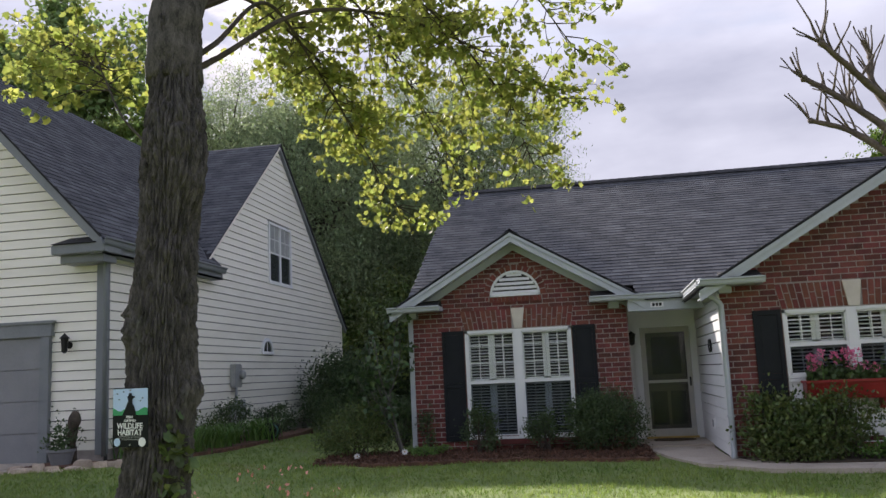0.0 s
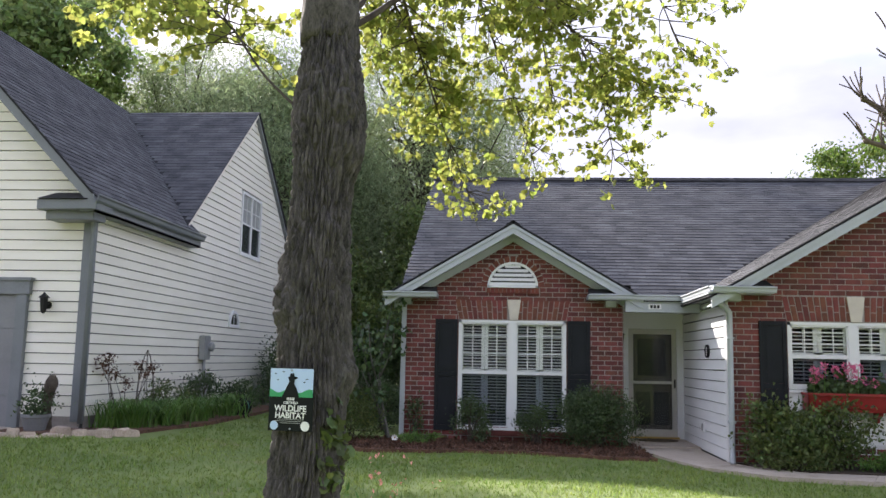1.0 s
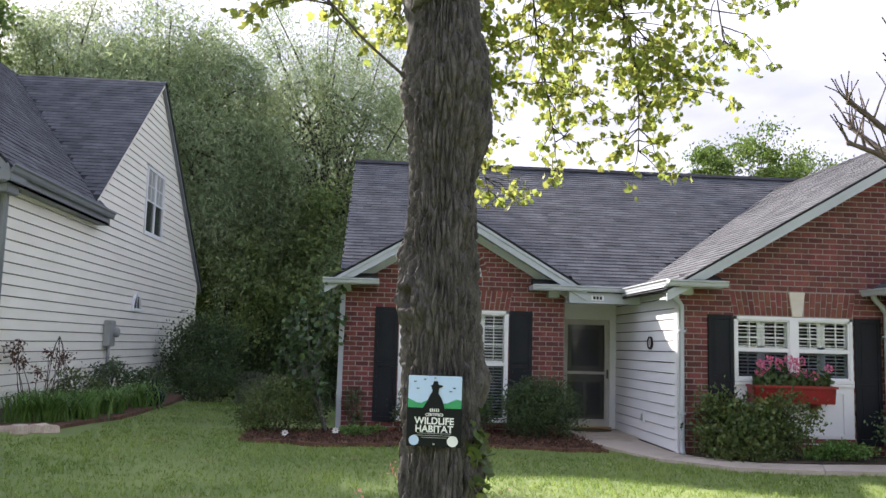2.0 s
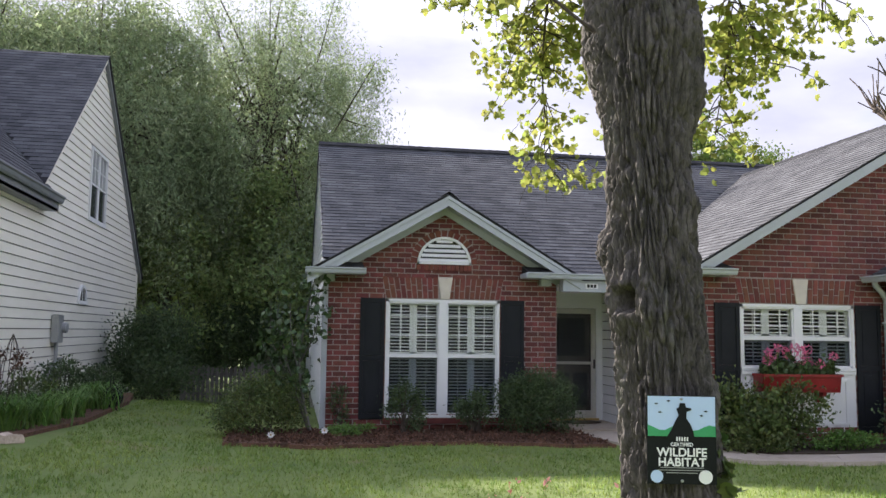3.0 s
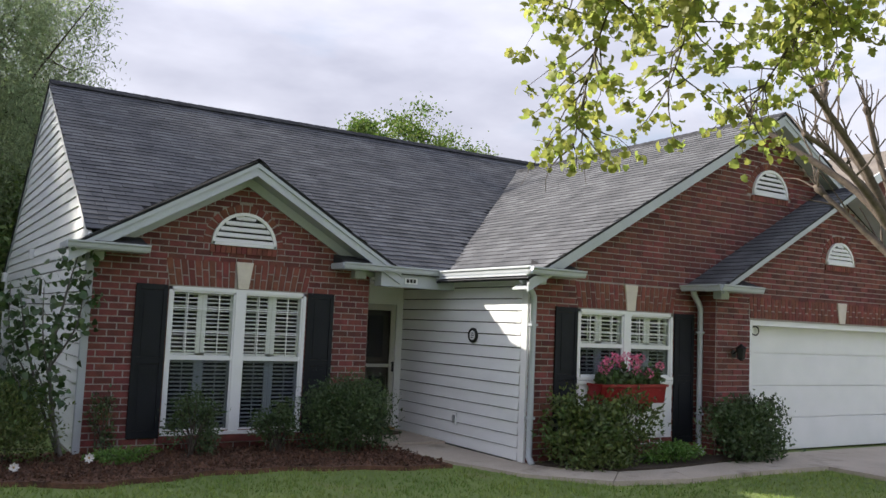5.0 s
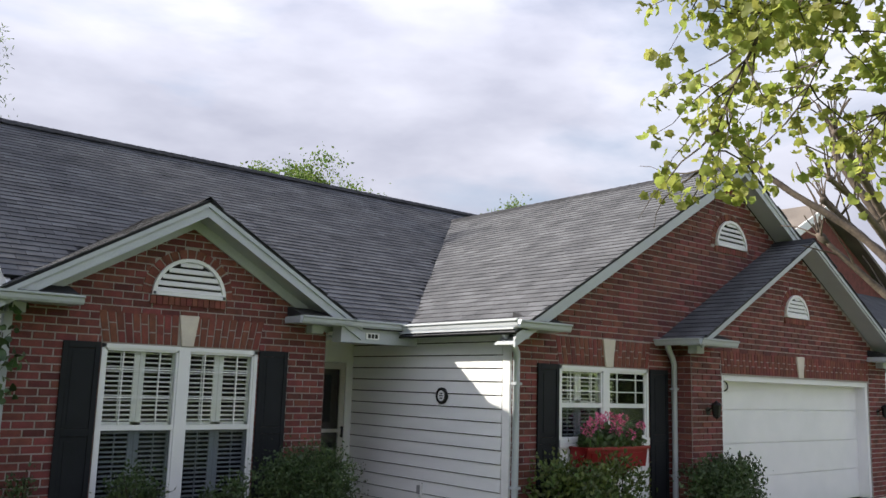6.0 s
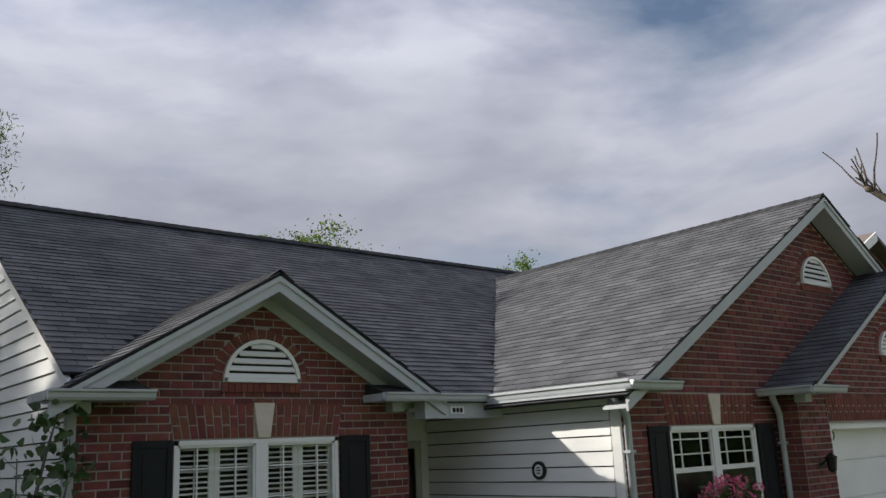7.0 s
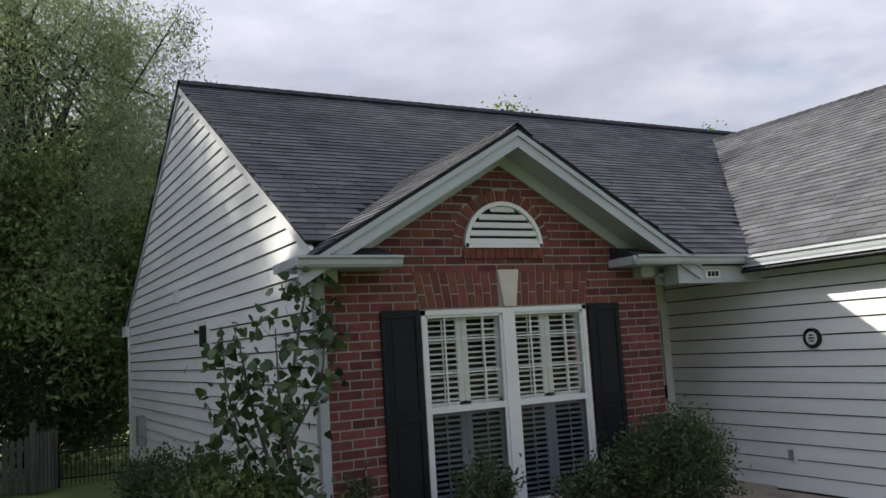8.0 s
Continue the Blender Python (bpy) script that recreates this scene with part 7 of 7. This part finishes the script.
dead_hydrangea()
tr = thing("wire_trellis", "thin rusty wire obelisk among the plants", "trellis")
for k in range(6):
    a = 2 * math.pi * k / 6
    part("wire", Shape().tube([(-8.05 + 0.16 * math.cos(a) * c, 14.55 + 0.16 * math.sin(a) * c, z) for c, z in ((0.9, 0.25), (1.0, 0.8), (0.8, 1.15), (0.35, 1.45), (0.0, 1.58))], [0.005] * 5, 5, caps=False), TWIG, tr)
rs = random.Random(4)
for i in range(17):
    x = -9.5 + 2.0 * i / 16 + rs.uniform(-0.05, 0.05)
    y = 12.15 + 0.75 * (i / 16) ** 2 + rs.uniform(-0.22, 0.12)
    s = Shape()
    rr = [rs.uniform(0.08, 0.21) for _ in range(7)]
    z = ground_z(x, y)
    h = rs.uniform(0.03, 0.12)
    lo = [(x + rr[k] * math.cos(2 * math.pi * k / 7), y + rr[k] * 0.7 * math.sin(2 * math.pi * k / 7), z - 0.02) for k in range(7)]
    hi_ = [(x + (p[0] - x) * 0.86, y + (p[1] - y) * 0.86, z + h + rs.uniform(-0.015, 0.015)) for p in lo]
    s.poly(lo + hi_, [tuple(range(6, -1, -1)), tuple(range(7, 14))] + [(k, (k + 1) % 7, 7 + (k + 1) % 7, 7 + k) for k in range(7)])
    solid("edging_stone", s, ROCK, "flat tan edging stone at the planting bed", "stone", group="edging stones", bevel=0.012)
s = Shape()
s.prism([(-9.45, 12.3, 0.1), (-8.4, 12.35, 0.1), (-7.5, 13.0, 0.1), (-7.1, 15.0, 0.1), (-7.1, 18.4, 0.1), (-7.4, 20.6, 0.1), (-8.48, 20.6, 0.1), (-8.48, 13.2, 0.1), (-9.45, 13.18, 0.1)], (0, 0, 0.22))
s.v = [(x, y, z - 0.15 if z < 0.15 else z) for x, y, z in s.v]
solid("planting_bed", s, MULCH, "dark mulched planting bed along cream siding", "flower bed", "structure")

hr = thing("hose_reel", "dark teal garden hose reel on a stand in the grass", "hose reel")
part("drum", Shape().lathe([(0.06, -0.16), (0.24, -0.16), (0.24, -0.14), (0.16, -0.12), (0.16, 0.12), (0.24, 0.14), (0.24, 0.16), (0.06, 0.16)], (-7.1, 19.3, 0.55), "y", 20, True), IRON, hr)
part("hose", Shape().tube([(-7.1 + 0.19 * math.cos(a * 0.6), 19.2 + 0.0045 * a, 0.55 + 0.19 * math.sin(a * 0.6)) for a in range(46)], [0.016] * 46, 6), TEAL, hr, "coiled teal hose")
for sgn in (-1, 1):
    part("leg", Shape().tube([(-7.1 - 0.22, 19.3 + sgn * 0.18, 0.2), (-7.1, 19.3 + sgn * 0.18, 0.56), (-7.1 + 0.22, 19.3 + sgn * 0.18, 0.2)], [0.015] * 3, 6), IRON, hr)
    part("handle_bar", Shape().tube([(-7.1, 19.3 + sgn * 0.18, 0.56), (-7.1, 19.3 + sgn * 0.18, 1.05)], [0.012] * 2, 6), IRON, hr)
hr.scale, hr.location = (0.75, 0.75, 0.75), (-1.86, 2.725, 0.06)


# fences between the houses
def picket(fence, x, y, h, w, ang):
    m = pose(x, y, ground_z(x, y), 0, 0, ang)
    s = Shape()
    s.prism([m @ Vector(p) for p in ((-w / 2, 0, 0.05), (w / 2, 0, 0.05), (w / 2, 0, h - 0.06), (0, 0, h), (-w / 2, 0, h - 0.06))], m.to_3x3() @ Vector((0, 0.02, 0)))
    part("picket", s, FENCE, fence)


pf_ = thing("picket_fence", "weathered grey picket fence between the houses", "fence")
rp = random.Random(12)
FY = 26.8
for i in range(15):
    picket(pf_, -7.10 + 0.128 * i, FY, 1.04 + rp.uniform(-0.03, 0.03) + 0.006 * i, 0.092, rp.uniform(-3, 3))
for i in range(6):
    picket(pf_, -5.12 + 0.075 * i, FY + 0.11 * i, 1.24 + rp.uniform(-0.03, 0.03), 0.092, 54)
fz = ground_z(-6.0, FY)
for z in (0.28, 0.82):
    part("rail", Shape().box(-7.15, -5.2, FY + 0.022, FY + 0.062, fz + z, fz + z + 0.08), FENCE, pf_)
for x, h in ((-5.26, 1.34), (-7.22, 1.15)):
    part("post", Shape().box(x, x + 0.11, FY - 0.03, FY + 0.08, fz - 0.1, fz + h), FENCE, pf_, bevel=0.008)
irf = thing("iron_fence", "low black iron fence beside the white gable", "fence")
iz = ground_z(-4.4, 27.6)
for i in range(17):
    x = -4.62 + 0.083 * i
    part("bar", Shape().tube([(x, 27.6, iz + 0.03), (x, 27.6, iz + 0.80)], [0.008, 0.008], 5), IRON, irf)
for z in (0.16, 0.70):
    part("rail", Shape().box(-4.68, -3.26, 27.585, 27.615, iz + z, iz + z + 0.03), IRON, irf)
for x in (-4.72, -3.3):
    part("post", Shape().box(x, x + 0.06, 27.57, 27.63, iz - 0.05, iz + 0.9), IRON, irf)


# the car on the next drive
def make_car():
    car = thing("car", "silver-blue hatchback parked on the cream house's drive", "car")
    x0, x1 = -10.30, -8.62
    prof = [(9.30, 0.42), (9.26, 0.62), (9.38, 0.86), (10.25, 1.02), (10.95, 1.50), (12.4, 1.55), (13.0, 1.15), (13.05, 0.5), (12.9, 0.36), (9.5, 0.36)]
    body = Shape()
    body.prism([(x0, y, z) for y, z in prof], (x1 - x0, 0, 0))
    part("body", body, CAR, car, bevel=0.07, smooth=True)
    part("windscreen", Shape().prism([(x0 + 0.12, 10.34, 1.075), (x1 - 0.12, 10.34, 1.075), (x1 - 0.2, 10.90, 1.475), (x0 + 0.2, 10.90, 1.475)], (0, -0.03, 0.03)), SHUTTER, car, "dark windscreen")
    part("side_window", Shape().prism([(x1 - 0.015, 10.6, 1.12), (x1 - 0.015, 12.6, 1.14), (x1 - 0.015, 12.3, 1.46), (x1 - 0.015, 11.05, 1.46)], (0.02, 0, 0)), SHUTTER, car, "dark side windows")
    for x in (x1 - 0.10, x0 + 0.10):
        for y in (10.05, 12.4):
            wh = part("wheel", Shape().lathe([(0.18, -0.10), (0.31, -0.10), (0.325, -0.07), (0.325, 0.07), (0.31, 0.10), (0.18, 0.10)], (x, y, 0.42), "x", 28, True), RUBBER, car, "black tyre")
            part("rim", Shape().lathe([(0.001, 0.085), (0.05, 0.095), (0.18, 0.085), (0.20, 0.09), (0.20, -0.09), (0.001, -0.08)], (x, y, 0.42), "x", 20), METAL, wh, "grey alloy rim")
    for x in (x1 - 0.28, x0 + 0.28):
        part("headlight", Shape().box(x - 0.16, x + 0.16, 9.27, 9.36, 0.70, 0.84), METAL, car, "clear headlight", bevel=0.02)
    part("bumper", Shape().box(x0 + 0.05, x1 - 0.05, 9.20, 9.34, 0.36, 0.62), CAR, car, bevel=0.04)
    part("mirror", Shape().box(x1 - 0.02, x1 + 0.16, 10.6, 10.72, 1.08, 1.22), CAR, car, bevel=0.03)


make_car()
bpy.data.objects["car"].location = (-0.1, -3.05, 0.0)


# grass
def make_grass():
    rng = np.random.default_rng(55)
    n = 110000
    x, y = rng.uniform(-9.6, 5.6, n), rng.uniform(2.0, 24.0, n)
    keepers = rng.uniform(size=n) < np.where(y > 15, 0.45, np.clip((y - 2.0) / 7.0, 0.0, 1.0) * 0.85)
    x, y = x[keepers], y[keepers]
    ok = np.array([not (inside_walk(a, b) or in_bed(a, b) or (a < -7.05 and b > 12.3) or (a > -3.75 and b > 14.9) or (b > 12.4 and a > 1.35) or a < -9.5) for a, b in zip(x, y)])
    x, y = x[ok], y[ok]
    z = np.array([ground_z(a, b) for a, b in zip(x, y)])
    m = 3
    x, y, z = np.repeat(x, m), np.repeat(y, m), np.repeat(z, m)
    k = len(x)
    x, y = x + rng.normal(size=k) * 0.02, y + rng.normal(size=k) * 0.02
    clump = np.array([noise.noise((a * 0.9, b * 0.9, 4.0)) for a, b in zip(x[::m], y[::m])])
    h = (0.042 + 0.022 * np.repeat(clump, m)) * rng.uniform(0.55, 1.4, k)
    a = rng.uniform(0, 2 * math.pi, k)
    w = rng.uniform(0.004, 0.008, k)
    lean = rng.normal(size=(k, 2)) * 0.022
    v = np.empty((k, 3, 3))
    v[:, 0] = np.column_stack([x - np.cos(a) * w, y - np.sin(a) * w, z - 0.005])
    v[:, 1] = np.column_stack([x + np.cos(a) * w, y + np.sin(a) * w, z - 0.005])
    v[:, 2] = np.column_stack([x + lean[:, 0], y + lean[:, 1], z + h])
    tagged(new("grass", mesh_np("grass", v.reshape(-1, 3), np.arange(k * 3).reshape(-1, 3), GRASS)), "short green lawn grass", "grass", kind="stuff")


make_grass()


# ---- bricks, last ----
lay_bricks(bay_wall, BAY_Y, bay_span, G0, 3.66, bay_holes, 300, 5)
lay_bricks(wing_wall, WY, wing_span, G0, 5.2, wing_holes, 0, 6)
lay_bricks(gar_wall, GY, gar_span, G0, 4.2, gar_holes, 0, 7)
